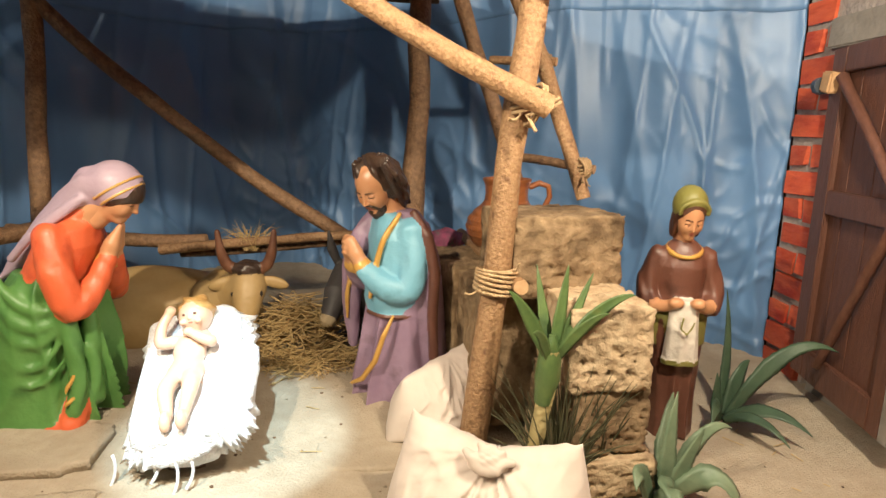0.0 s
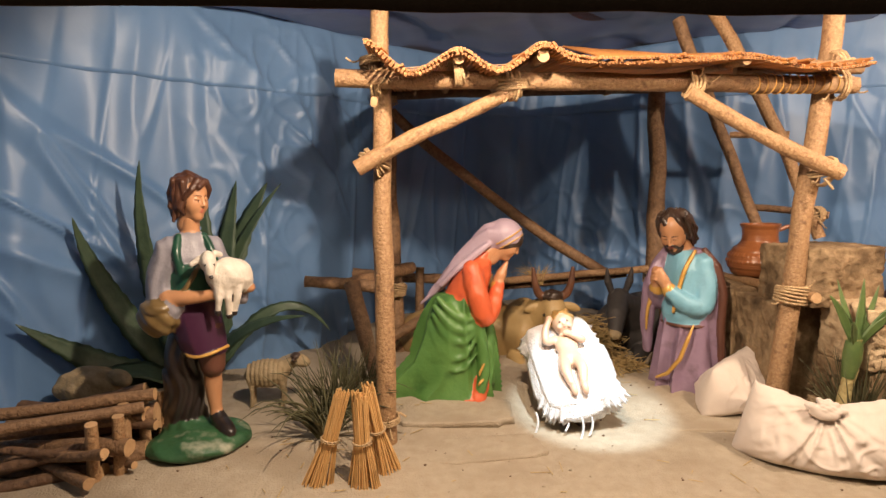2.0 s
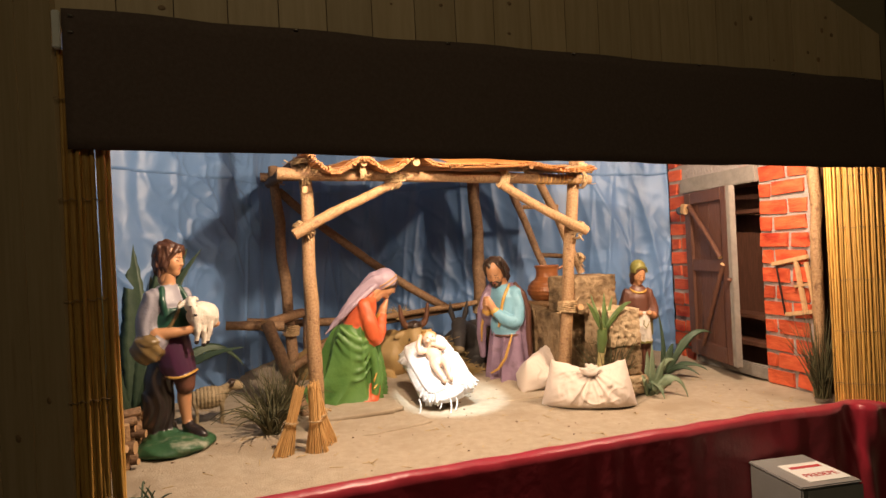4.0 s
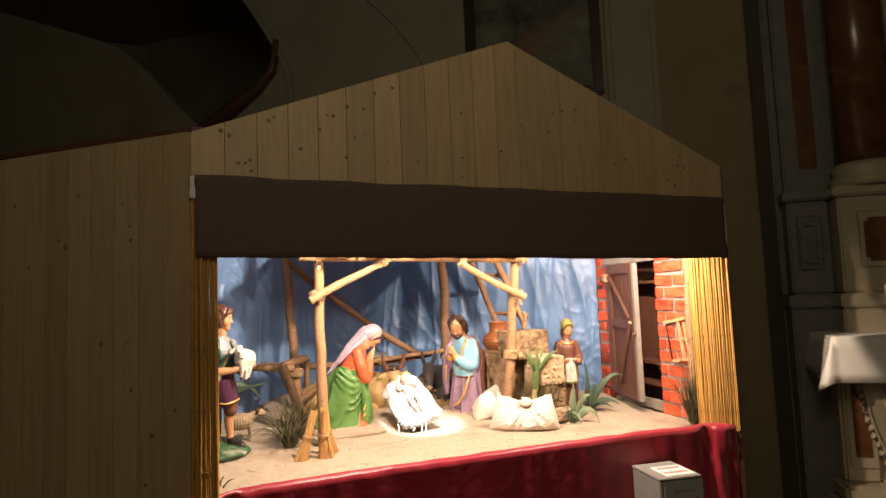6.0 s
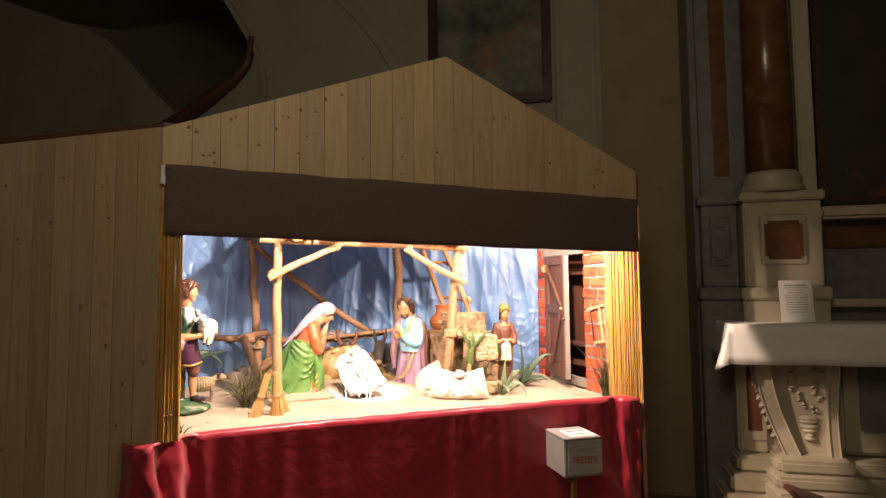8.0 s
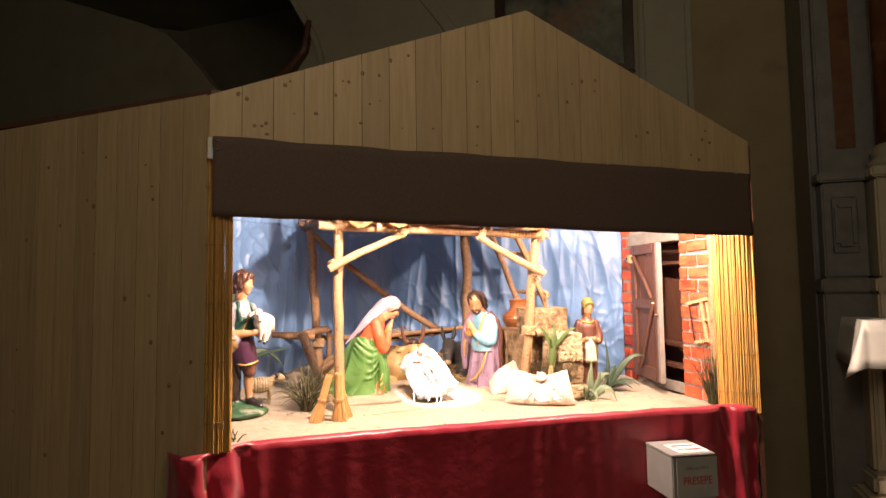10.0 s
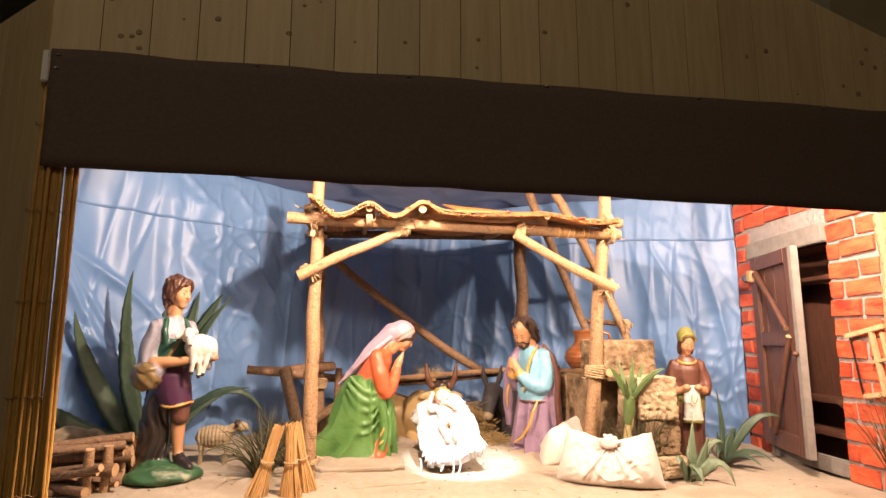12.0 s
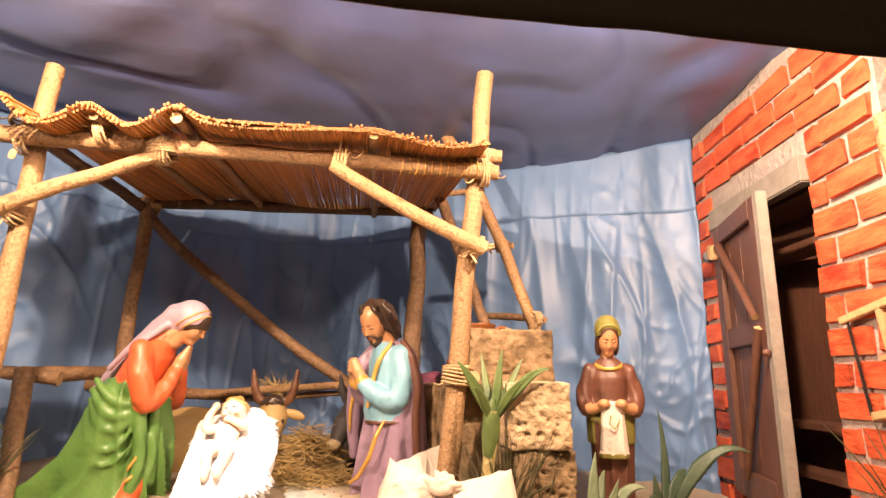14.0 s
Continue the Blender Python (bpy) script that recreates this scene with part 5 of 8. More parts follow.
    turn = (0, 33, 24)
    s.fine.blob(at((-0.0125, 0, 0.0215)), (0.0460, 0.0455, 0.0455), BLACKHAIR, turn, lump=0.4, melt=0.003)
    s.fine.blob(at((0.013, 0, -0.040)), (0.025, 0.026, 0.017), BLACKHAIR, turn, lump=0.15, melt=0.004)
    for y in (-1, 1):
        s.fine.blob(at((-0.006, y * 0.033, -0.004)), (0.015, 0.009, 0.026), BLACKHAIR, turn, lump=0.2, melt=0.004)
        s.fine.limb([at((0.0385, y * 0.002, -0.0145)), at((0.035, y * 0.010, -0.018)), at((0.027, y * 0.017, -0.030))], [0.0022, 0.0026, 0.0030], BLACKHAIR, 0.002)
    s.fine.limb([at((0.029, 0, -0.030)), at((0.027, 0, -0.046))], [0.006, 0.008], BLACKHAIR, 0.004)
    s.fine.blob(at((-0.032, 0, -0.012)), (0.023, 0.036, 0.034), BLACKHAIR, turn, lump=0.22, melt=0.006)
    # thick waves that fall behind the ears to the nape, and the curled beard
    for i in range(13):
        a = math.pi * (0.42 + 1.16 * i / 12)
        c, d = math.cos(a), math.sin(a)
        sway = 0.004 * math.sin(i * 2.1)
        s.fine.limb([at((-0.012 + 0.030 * c, 0.036 * d, 0.048)), at((-0.014 + 0.042 * c, 0.043 * d + sway, 0.022)), at((-0.018 + 0.042 * c, 0.043 * d - sway, -0.008)), at((-0.024 + 0.034 * c, 0.039 * d + sway, -0.036)), at((-0.026 + 0.026 * c, 0.032 * d - sway, -0.058))],
                    [0.005, 0.007, 0.008, 0.008, 0.005], BLACKHAIR, 0.003)
    for i in range(7):
        y = -0.021 + 0.007 * i
        s.fine.limb([at((0.026 - 14 * y * y, y, -0.030)), at((0.024 - 14 * y * y, 0.8 * y + 0.002 * math.sin(3 * i), -0.046)), at((0.016, 0.55 * y, -0.060 + 8 * y * y))], [0.0055, 0.0060, 0.0035], BLACKHAIR, 0.002)
    x, y = 0.078, 1.37
    solid("kneeling_man_statue", s, "kneeling plaster bearded man in blue tunic and purple cloak", "statue", pose(x, y, ground(x, y) - 0.028, 0, 0, 202))


def shepherd():
    s = Clay()
    s.blob((0.018, -0.050, 0.010), (0.108, 0.130, 0.030), MOSS, lump=0.35)
    s.blob((-0.035, -0.06, 0.020), (0.055, 0.06, 0.036), MOSS, lump=0.3)
    s.blob((0.046, 0.004, 0.042), (0.050, 0.021, 0.017), DARK, turn=(0, 12, 8))
    s.limb([(0.022, 0.0, 0.050), (0.010, -0.002, 0.056)], [0.020, 0.018], DARK, 0.006)
    sleeve(s, [(0.014, -0.002, 0.050), (0.008, -0.005, 0.085), (0.004, -0.006, 0.135), (0.014, -0.008, 0.20)], [0.0165, 0.020, 0.027, 0.027], SKIN)
    s.limb([(0.018, -0.008, 0.185), (0.016, -0.010, 0.215), (0.006, -0.018, 0.27)], [0.031, 0.036, 0.045], BROWN, 0.006)
    sleeve(s, [(-0.095, -0.035, 0.05), (-0.075, -0.045, 0.13), (-0.035, -0.05, 0.20), (-0.018, -0.05, 0.30)], [0.018, 0.024, 0.034, 0.044], DARK)
    s.blob((-0.085, -0.040, 0.040), (0.040, 0.020, 0.018), DARK)
    s.limb([(-0.070, -0.062, 0.010), (-0.060, -0.066, 0.11), (-0.045, -0.066, 0.20), (-0.030, -0.062, 0.28)], [0.058, 0.050, 0.046, 0.036], DARK, 0.012, crease=0.003)
    robe(s, [(0.215, 0.014, -0.020, 0.046, 0.052), (0.25, 0.007, -0.028, 0.050, 0.060), (0.31, 0.0, -0.038, 0.050, 0.062), (0.36, -0.005, -0.042, 0.046, 0.058)], PLUM, 36, 4, 0.03)
    s.limb([V((0.016 + 0.046 * math.cos(a), -0.020 + 0.053 * math.sin(a), 0.221 + 0.006 * math.sin(2 * a))) for a in [2 * math.pi * i / 24 for i in range(25)]], 0.0036, GOLD, 0.001)
    robe(s, [(0.34, -0.006, -0.045, 0.050, 0.066), (0.39, -0.008, -0.044, 0.046, 0.060), (0.44, -0.008, -0.042, 0.045, 0.066), (0.475, -0.008, -0.041, 0.034, 0.056), (0.495, -0.004, -0.040, 0.024, 0.034)], SHIRT, 36, 5, 0.025)
    robe(s, [(0.34, 0.008, -0.042, 0.046, 0.056), (0.40, 0.008, -0.042, 0.047, 0.054), (0.425, 0.006, -0.042, 0.044, 0.046)], VEST, 30, 4, 0.01)
    for y0, y1 in ((-0.085, -0.072), (0.002, -0.01)):
        sleeve(s, [(0.034, y0 + 0.012, 0.40), (0.034, y0, 0.45), (0.012, y1, 0.487)], [0.012, 0.011, 0.010], VEST)
    s.tube([(-0.004, -0.04, 0.485), (0.002, -0.038, 0.525)], [0.023, 0.021], SKIN, 12)
    sleeve(s, [(-0.006, -0.094, 0.458), (-0.016, -0.112, 0.40), (-0.010, -0.114, 0.345), (0.022, -0.100, 0.334)], [0.036, 0.043, 0.045, 0.036], SHIRT, 0, 0.0016)
    sleeve(s, [(0.026, -0.108, 0.352), (0.062, -0.066, 0.354), (0.088, -0.008, 0.360)], [0.021, 0.018, 0.014], SKIN)
    s.blob((0.092, 0.004, 0.362), (0.014, 0.024, 0.012), SKIN, n=12)
    sleeve(s, [(-0.006, 0.012, 0.458), (-0.012, 0.034, 0.40), (0.010, 0.056, 0.352), (0.048, 0.060, 0.346)], [0.034, 0.039, 0.038, 0.028], SHIRT, 0, 0.0016)
    s.blob((0.074, 0.072, 0.366), (0.022, 0.020, 0.013), SKIN, n=12)
    # the lamb, its body across the chest and its head towards the front
    s.blob((0.084, 0.024, 0.400), (0.036, 0.054, 0.040), WOOL, lump=0.12)
    s.blob((0.076, 0.056, 0.394), (0.032, 0.030, 0.038), WOOL, lump=0.12)
    s.blob((0.100, -0.028, 0.436), (0.024, 0.019, 0.025), WOOL, turn=(0, 35, -15))
    s.blob((0.118, -0.030, 0.416), (0.015, 0.012, 0.020), WOOL, turn=(0, 25, -15))
    s.limb([(0.094, -0.046, 0.442), (0.092, -0.064, 0.432)], [0.008, 0.006], WOOL)
    s.limb([(0.092, -0.008, 0.452), (0.086, 0.006, 0.448)], [0.008, 0.006], WOOL)
    for y in (-0.041, -0.019):
        s.blob((0.122, y, 0.430), 0.0026, DARK)
    s.blob((0.132, -0.030, 0.404), (0.004, 0.006, 0.004), DARK, melt=0.001)
    for y0, y1, foot in ((-0.006, -0.010, 0.322), (0.012, 0.016, 0.312), (0.044, 0.030, 0.318)):
        s.limb([(0.098, y0, 0.388), (0.104, (y0 + y1) / 2, 0.352), (0.096, y1, foot)], [0.013, 0.009, 0.0065], WOOL)
        s.blob((0.097, y1, foot - 0.003), 0.0075, DARK)
    s.blob((0.0, -0.122, 0.312), (0.050, 0.050, 0.046), BAG, lump=0.25)
    s.blob((0.014, -0.126, 0.338), (0.040, 0.040, 0.019), BAG, turn=(15, 10, 0), lump=0.2, melt=0.003)
    s.tube(bend((0.02, -0.10, 0.335), (0.01, -0.01, 0.46), (0.04, 0, 0), 8), 0.005, BAG, 7)
    at = head(s, (0.008, -0.034, 0.572), HAIR, 8, 1.0, turn=30, hair_on=False)
    turn = (0, 8, 30)
    s.fine.blob(at((-0.014, 0, 0.020)), (0.0425, 0.0395, 0.042), HAIR, turn, lump=0.25, melt=0.003)
    s.fine.blob(at((-0.030, 0, -0.014)), (0.026, 0.034, 0.034), HAIR, turn, lump=0.3, melt=0.008)
    # wavy locks from the parting to the jaw
    for i in range(17):
        a = math.pi * (0.36 + 1.28 * i / 16)
        c, d = math.cos(a), math.sin(a)
        sway = 0.004 * math.sin(i * 2.3)
        s.fine.limb([at((-0.004 + 0.012 * c, 0.010 * d + 0.006, 0.050)), at((-0.010 + 0.036 * c, 0.037 * d + sway, 0.038)), at((-0.011 + 0.041 * c, 0.040 * d - sway, 0.010)), at((-0.012 + 0.036 * c, 0.040 * d + sway, -0.018)), at((-0.012 + 0.032 * c, 0.035 * d - 2 * sway, -0.040 + 0.010 * math.sin(i * 1.7)))],
                    [0.004, 0.0085, 0.009, 0.008, 0.004], HAIR, 0.003)
    for pts in (((0.002, 0.008, 0.050), (0.026, -0.010, 0.045), (0.027, -0.028, 0.026), (0.014, -0.038, 0.004)), ((0.000, 0.010, 0.050), (0.028, 0.016, 0.042), (0.026, 0.029, 0.026), (0.016, 0.037, 0.006)), ((0.004, 0.008, 0.050), (0.033, 0.002, 0.042), (0.036, -0.014, 0.033))):
        s.fine.limb([at(q) for q in pts], [0.005, 0.0085, 0.0075, 0.004][:len(pts)], HAIR, 0.004)
    x, y = -1.264, 1.03
    solid("shepherd_statue", s, "painted plaster shepherd statue holding a white lamb, on a green base", "statue", pose(x, y, ground(x, y) - 0.004, 0, 0, -56) @ Matrix.Diagonal((0.97, 0.94, 1.035, 1)))


def standing_woman():
    s = Clay()
    robe(s, [(0, 0, 0, 0.060, 0.066), (0.08, 0, 0, 0.056, 0.062), (0.18, 0, 0, 0.056, 0.066), (0.27, 0, 0, 0.053, 0.070), (0.31, 0, 0, 0.046, 0.058)], BROWN, 44, 8, 0.10, 0.2)
    robe(s, [(0.28, 0.0, 0, 0.048, 0.062), (0.33, 0.004, 0, 0.044, 0.054), (0.38, 0.004, 0, 0.043, 0.060), (0.415, 0.002, 0, 0.033, 0.052), (0.435, 0.004, 0, 0.020, 0.028)], BROWN, 36, 5, 0.03)
    robe(s, [(0.21, -0.004, 0, 0.060, 0.074), (0.27, -0.002, 0, 0.058, 0.076), (0.305, 0.0, 0, 0.054, 0.068)], OLIVE, 40, 9, 0.05)
    s.tube([V((0.012 + 0.032 * math.cos(a), 0.040 * math.sin(a), 0.418 - 0.014 * math.cos(a))) for a in [2 * math.pi * i / 18 for i in range(19)]], 0.0045, GOLD, 7, caps=False)
    s.tube([(0.0, 0, 0.425), (0.012, 0, 0.455)], [0.021, 0.019], SKIN, 12)
    for y in (-1, 1):
        sleeve(s, [(-0.002, y * 0.060, 0.398), (-0.004, y * 0.078, 0.345), (0.006, y * 0.082, 0.312), (0.026, y * 0.072, 0.298)], [0.028, 0.032, 0.032, 0.027], BROWN, y, 0.0014)
        sleeve(s, [(0.024, y * 0.081, 0.302), (0.054, y * 0.052, 0.298), (0.076, y * 0.028, 0.312)], [0.018, 0.016, 0.013], SKIN)
        s.blob((0.080, y * 0.026, 0.314), (0.014, 0.018, 0.012), SKIN, n=12)
    s.robe([(0.186, 0.060, 0, 0.020, 0.044), (0.25, 0.060, 0, 0.019, 0.038), (0.318, 0.060, 0, 0.018, 0.033)], WOOL, 7, 0.14, 0.2)
    s.robe([(0.176, 0.060, 0, 0.021, 0.045), (0.187, 0.060, 0, 0.021, 0.045)], OLIVE, 7, 0.10, 0.2)
    s.tube([(0.088, -0.008, 0.285), (0.090, -0.012, 0.262), (0.090, 0.002, 0.250), (0.089, 0.012, 0.262), (0.088, 0.018, 0.275)], 0.0025, OLIVE, 6)
    at = head(s, (0.026, 0, 0.487), HAIR, 26, 0.93, turn=6)
    turn = (0, 26, 6)
    s.fine.blob(at((-0.016, 0, 0.024)), (0.0415, 0.0405, 0.041), OLIVE, turn, melt=0.003)
    s.fine.limb([at((0.019, 0.037 * math.sin(t), 0.026 + 0.026 * math.cos(t))) for t in [math.pi * (-0.55 + 1.1 * i / 14) for i in range(15)]], 0.0045, OLIVE, 0.006)
    s.fine.limb([at((-0.028, 0, 0.008)), at((-0.046, 0, -0.03)), at((-0.052, 0, -0.06))], [0.030, 0.024, 0.012], OLIVE, 0.006)
    for y in (-1, 1):
        s.fine.blob(at((-0.008, y * 0.031, -0.018)), (0.018, 0.010, 0.036), HAIR, turn, lump=0.15, melt=0.005)
    x, y = 0.690, 1.195
    solid("standing_woman_statue", s, "standing plaster woman in brown dress and olive headscarf holding cloth", "statue", pose(x, y, ground(x, y) - 0.002, 0, 0, -108) @ Matrix.Diagonal((0.95, 0.87, 1.02, 1)))


def ox():
    s = Clay()
    s.blob((-0.26, 0.12, 0.11), (0.28, 0.14, 0.145), OX, lump=0.15, n=26, rows=14)
    s.blob((-0.06, 0.05, 0.14), (0.10, 0.11, 0.12), OX, lump=0.15, n=20)
    sleeve(s, [(-0.05, 0.03, 0.17), (0.0, -0.02, 0.22), (0.02, -0.05, 0.235)], [0.085, 0.07, 0.055], OX)
    sleeve(s, [(0.02, -0.045, 0.262), (0.02, -0.075, 0.215), (0.015, -0.105, 0.155), (0.012, -0.115, 0.125)], [0.046, 0.046, 0.034, 0.030], OX)
    s.blob((0.012, -0.122, 0.128), (0.028, 0.020, 0.022), HORN, n=14)
    s.blob((0.02, -0.050, 0.285), (0.040, 0.034, 0.024), BLACKHAIR, lump=0.3, n=14)
    for k in (-1, 1):
        sleeve(s, [(0.02 + k * 0.025, -0.045, 0.280), (0.02 + k * 0.050, -0.055, 0.294), (0.02 + k * 0.064, -0.06, 0.330), (0.02 + k * 0.070, -0.06, 0.385)], [0.018, 0.018, 0.015, 0.008], HORN)
        s.blob((0.02 + k * 0.068, -0.045, 0.245), (0.036, 0.010, 0.016), OX, turn=(0, k * 18, 0), n=12)
        s.blob((0.02 + k * 0.034, -0.085, 0.225), 0.006, DARK, n=8, rows=6)
        sleeve(s, [(-0.05 + k * 0.06, -0.02, 0.06), (-0.02 + k * 0.07, -0.12, 0.025), (-0.05 + k * 0.05, -0.10, 0.015)], [0.035, 0.022, 0.018], OX)
    solid("ox_statue", s, "painted plaster ox lying with brown horns and dark forelock", "statue", pose(-0.305, 1.665, ground(-0.3, 1.66) - 0.056))


def donkey():
    s = Clay()
    s.blob((0.20, 0.14, 0.13), (0.25, 0.12, 0.135), DONKEY)
    s.limb([(0.08, 0.09, 0.18), (0.02, 0.03, 0.235)], [0.075, 0.050], DONKEY)
    s.limb([(0.005, 0.02, 0.258), (-0.025, -0.045, 0.215), (-0.045, -0.095, 0.165)], [0.040, 0.036, 0.024], DONKEY)
    s.blob((-0.05, -0.105, 0.158), (0.022, 0.020, 0.020), WOOL_OLD, melt=0.006)
    for k in (-1, 1):
        s.limb([(0.004 + k * 0.026, 0.02, 0.285), (0.002 + k * 0.040, 0.012, 0.325), (0.0 + k * 0.046, 0.0, 0.375)], [0.011, 0.014, 0.004], DONKEY, 0.002)
        s.blob((-0.012 + k * 0.032, -0.032, 0.236), (0.006, 0.006, 0.006), DARK, melt=0.001)
        s.limb([(0.06 + k * 0.05, 0.06, 0.06), (0.0 + k * 0.05, -0.05, 0.03), (0.03 + k * 0.05, -0.07, 0.02)], [0.034, 0.022, 0.016], DONKEY)
    solid("donkey_statue", s, "painted plaster donkey lying in dark grey with upright ears", "statue", pose(-0.03, 1.66, ground(0, 1.66) - 0.046))


def sheep(name, at, lying, label):
    s = Clay()
    if lying:
        s.blob((0, 0, 0.05), (0.085, 0.052, 0.052), WOOL_OLD, lump=0.25, n=22, rows=12, freq=90)
        s.blob((0.085, -0.02, 0.07), (0.034, 0.022, 0.022), WOOL_OLD, turn=(0, 25, -20), n=14)
    else:
        s.blob((0, 0, 0.095), (0.066, 0.036, 0.037), WOOL_OLD, lump=0.2, n=22, rows=12, freq=90)
        for i in range(9):
            a = -0.05 + i * 0.0125
            s.tube([V((a, 0.036 * math.sin(t) * math.sqrt(max(0.05, 1 - (a / 0.068) ** 2)), 0.095 + 0.038 * math.cos(t) * math.sqrt(max(0.05, 1 - (a / 0.068) ** 2)))) for t in [2 * math.pi * k / 14 for k in range(15)]], 0.0055, WOOL_OLD, 6, caps=False)
        sleeve(s, [(0.05, 0, 0.11), (0.075, 0, 0.128), (0.088, 0, 0.130)], [0.024, 0.02, 0.02], WOOL_OLD)
        s.blob((0.098, 0, 0.127), (0.027, 0.017, 0.018), WOOL_OLD, turn=(0, 22, 0), n=14)
        s.blob((0.082, 0, 0.143), (0.014, 0.020, 0.010), BLACKHAIR, n=12)
        for k in (-1, 1):
            s.blob((0.080, k * 0.024, 0.135), (0.008, 0.015, 0.006), BLACKHAIR, turn=(k * 25, 0, 0), n=10)
            for x in (-0.045, 0.042):
                sleeve(s, [(x, k * 0.018, 0.08), (x + 0.004, k * 0.018, 0.04), (x, k * 0.018, -0.004)], [0.012, 0.007, 0.008], WOOL_OLD)
    solid(name, s, label, "statue", at)


kneeling_woman()
kneeling_man()
shepherd()
standing_woman()
ox()
donkey()
sheep("sheep_statue", pose(-1.20, 1.275, ground(-1.2, 1.27), 0, 0, 4), False, "small standing sheep statue with yellowed wool and dark head")
sheep("sheep_statue", pose(-1.66, 1.19, ground(-1.66, 1.19) + 0.05, 0, 0, 10), True, "small lying sheep statue in yellowed wool behind the firewood")


# ---------------------------------------------------------------- the crib
def crib():
    at = Matrix.Translation((-0.336, 1.188, 1.080)) @ Euler((radians(28), radians(-12), radians(-2))).to_matrix().to_4x4()
    root = thing("crib", "small wooden crib draped with a white lace-trimmed cushion", "crib", at)
    W, L = 0.096, 0.146
    s = Shape()
    rings = []
    n = 56
    for k, (scale, z) in enumerate(((0.90, -0.03), (1.0, -0.012), (1.02, 0.004), (0.94, 0.018), (0.70, 0.022), (0.4, 0.020), (0.08, 0.019))):
        out = []
        for i in range(n):
            a = 2 * math.pi * i / n
            c, d = math.cos(a), math.sin(a)
            x, y = W * math.copysign(abs(c) ** 0.30, c) * scale, L * math.copysign(abs(d) ** 0.30, d) * scale
            dz = 0.006 * noise.noise(V((x * 16, y * 16, k * 0.2))) + 0.006 * (1 - min(1, 4 * abs(noise.noise(V((x * 14 + y * 8, y * 9 - x * 5, 3.0)))))) * (k > 1) + (0.026 * max(0, y / L) ** 3 if k > 1 else 0)
            out.append(V((x, y, z + dz)))
        rings.append(out)
    s.loft(rings, LACE)
    part("cushion", s, root, "white cotton cushion")
    for tier, (drop, flare, top) in enumerate(((0.056, 0.012, 0.004), (0.034, 0.020, 0.009))):
        s = Shape()
        n = 220
        cols = []
        for r in range(5):
            out = []
            for i in range(n):
                a = 2 * math.pi * i / n
                c, d = math.cos(a), math.sin(a)
                g = r / 4
                wave = (math.sin(a * 38 + tier + 2 * math.sin(a * 5)) * 0.0050 + math.sin(a * 17 + 2) * 0.003 + 0.018 * noise.noise(V((c * 4, d * 4, tier * 3.0)))) * g
                k = 1 + (flare * g + wave) / W
                x, y = W * math.copysign(abs(c) ** 0.30, c) * k, L * math.copysign(abs(d) ** 0.30, d) * (1 + (flare * g + wave) / L)
                scallop = 0.005 * abs(math.sin(a * 60)) * (r == 4)
                out.append(V((x, y, top - drop * g ** 1.2 + scallop + (0.024 * max(0, d) ** 3) * (1 - g))))
            cols.append(out)
        s.loft(list(reversed(cols)), LACE, caps=False)
        ob = part("lace_frill", s, root, "gathered white lace frill")
        ob.modifiers.new("thickness", "SOLIDIFY").thickness = 0.0012
    inv = at.inverted()
    # a low trestle of dark wood carries the cushion
    for (x0, y0, z0), (x1, y1, z1) in (((-0.40, 1.10, 1.00), (-0.31, 1.12, 0.925)), ((-0.28, 1.10, 1.01), (-0.37, 1.12, 0.925)), ((-0.40, 1.28, 1.09), (-0.30, 1.30, 0.93)), ((-0.28, 1.28, 1.09), (-0.38, 1.30, 0.93))):
        s = Shape()
        s.tube(bend(inv @ V((x0, y0, z0)), inv @ V((x1, y1, z1)), (0, 0, 0), 4), 0.008, BARK_DARK, 8, CUT)
        part("leg", s, root, "dark wooden trestle leg")
    for x, foot, y in ((-0.375, 0.945, 1.062), (-0.340, 0.918, 1.050), (-0.315, 0.935, 1.052), (-0.452, 0.925, 1.085)):
        s = Shape()
        s.tube(bend(inv @ V((x, y, 0.985)), inv @ V((x - 0.006, y - 0.012, foot)), (0.008, 0, 0), 6), 0.0030, LACE, 6)
        part("ribbon", s, root, "hanging white ribbon")
    # the doll that lies on it
    d = Clay(0.002)
    d.blob((0, 0.025, 0.030), (0.031, 0.046, 0.024), DOLL)
    d.blob((0, -0.020, 0.026), (0.033, 0.030, 0.025), DOLL)
    d.blob((0.006, 0.096, 0.052), (0.031, 0.034, 0.034), DOLL)
    d.blob((0.006, 0.109, 0.053), (0.035, 0.030, 0.034), BLOND, lump=0.4, melt=0.004)
    d.blob((0.006, 0.070, 0.0735), (0.0035, 0.004, 0.004), DOLL)
    d.blob((0.006, 0.0660, 0.066), (0.0050, 0.0022, 0.0018), CORAL_LIP, melt=0.001)
    for k in (-1, 1):
        d.blob((0.006 + k * 0.0105, 0.0765, 0.0780), (0.0032, 0.0024, 0.0022), BROWN, melt=0.001)
        d.blob((0.006 + k * 0.0150, 0.0680, 0.0660), (0.0070, 0.0060, 0.0060), DOLL)
        sleeve(d, [(k * 0.016, -0.03, 0.028), (k * 0.024, -0.075, 0.045), (k * 0.014, -0.125, 0.030)], [0.021, 0.018, 0.012], DOLL)
        d.blob((k * 0.014, -0.138, 0.034), (0.010, 0.018, 0.011), DOLL, turn=(35, 0, 0))
    sleeve(d, [(-0.028, 0.050, 0.036), (-0.056, 0.036, 0.046), (-0.050, 0.066, 0.066), (-0.034, 0.088, 0.078)], [0.015, 0.014, 0.012, 0.010], DOLL)
    d.blob((-0.032, 0.092, 0.080), 0.010, DOLL)
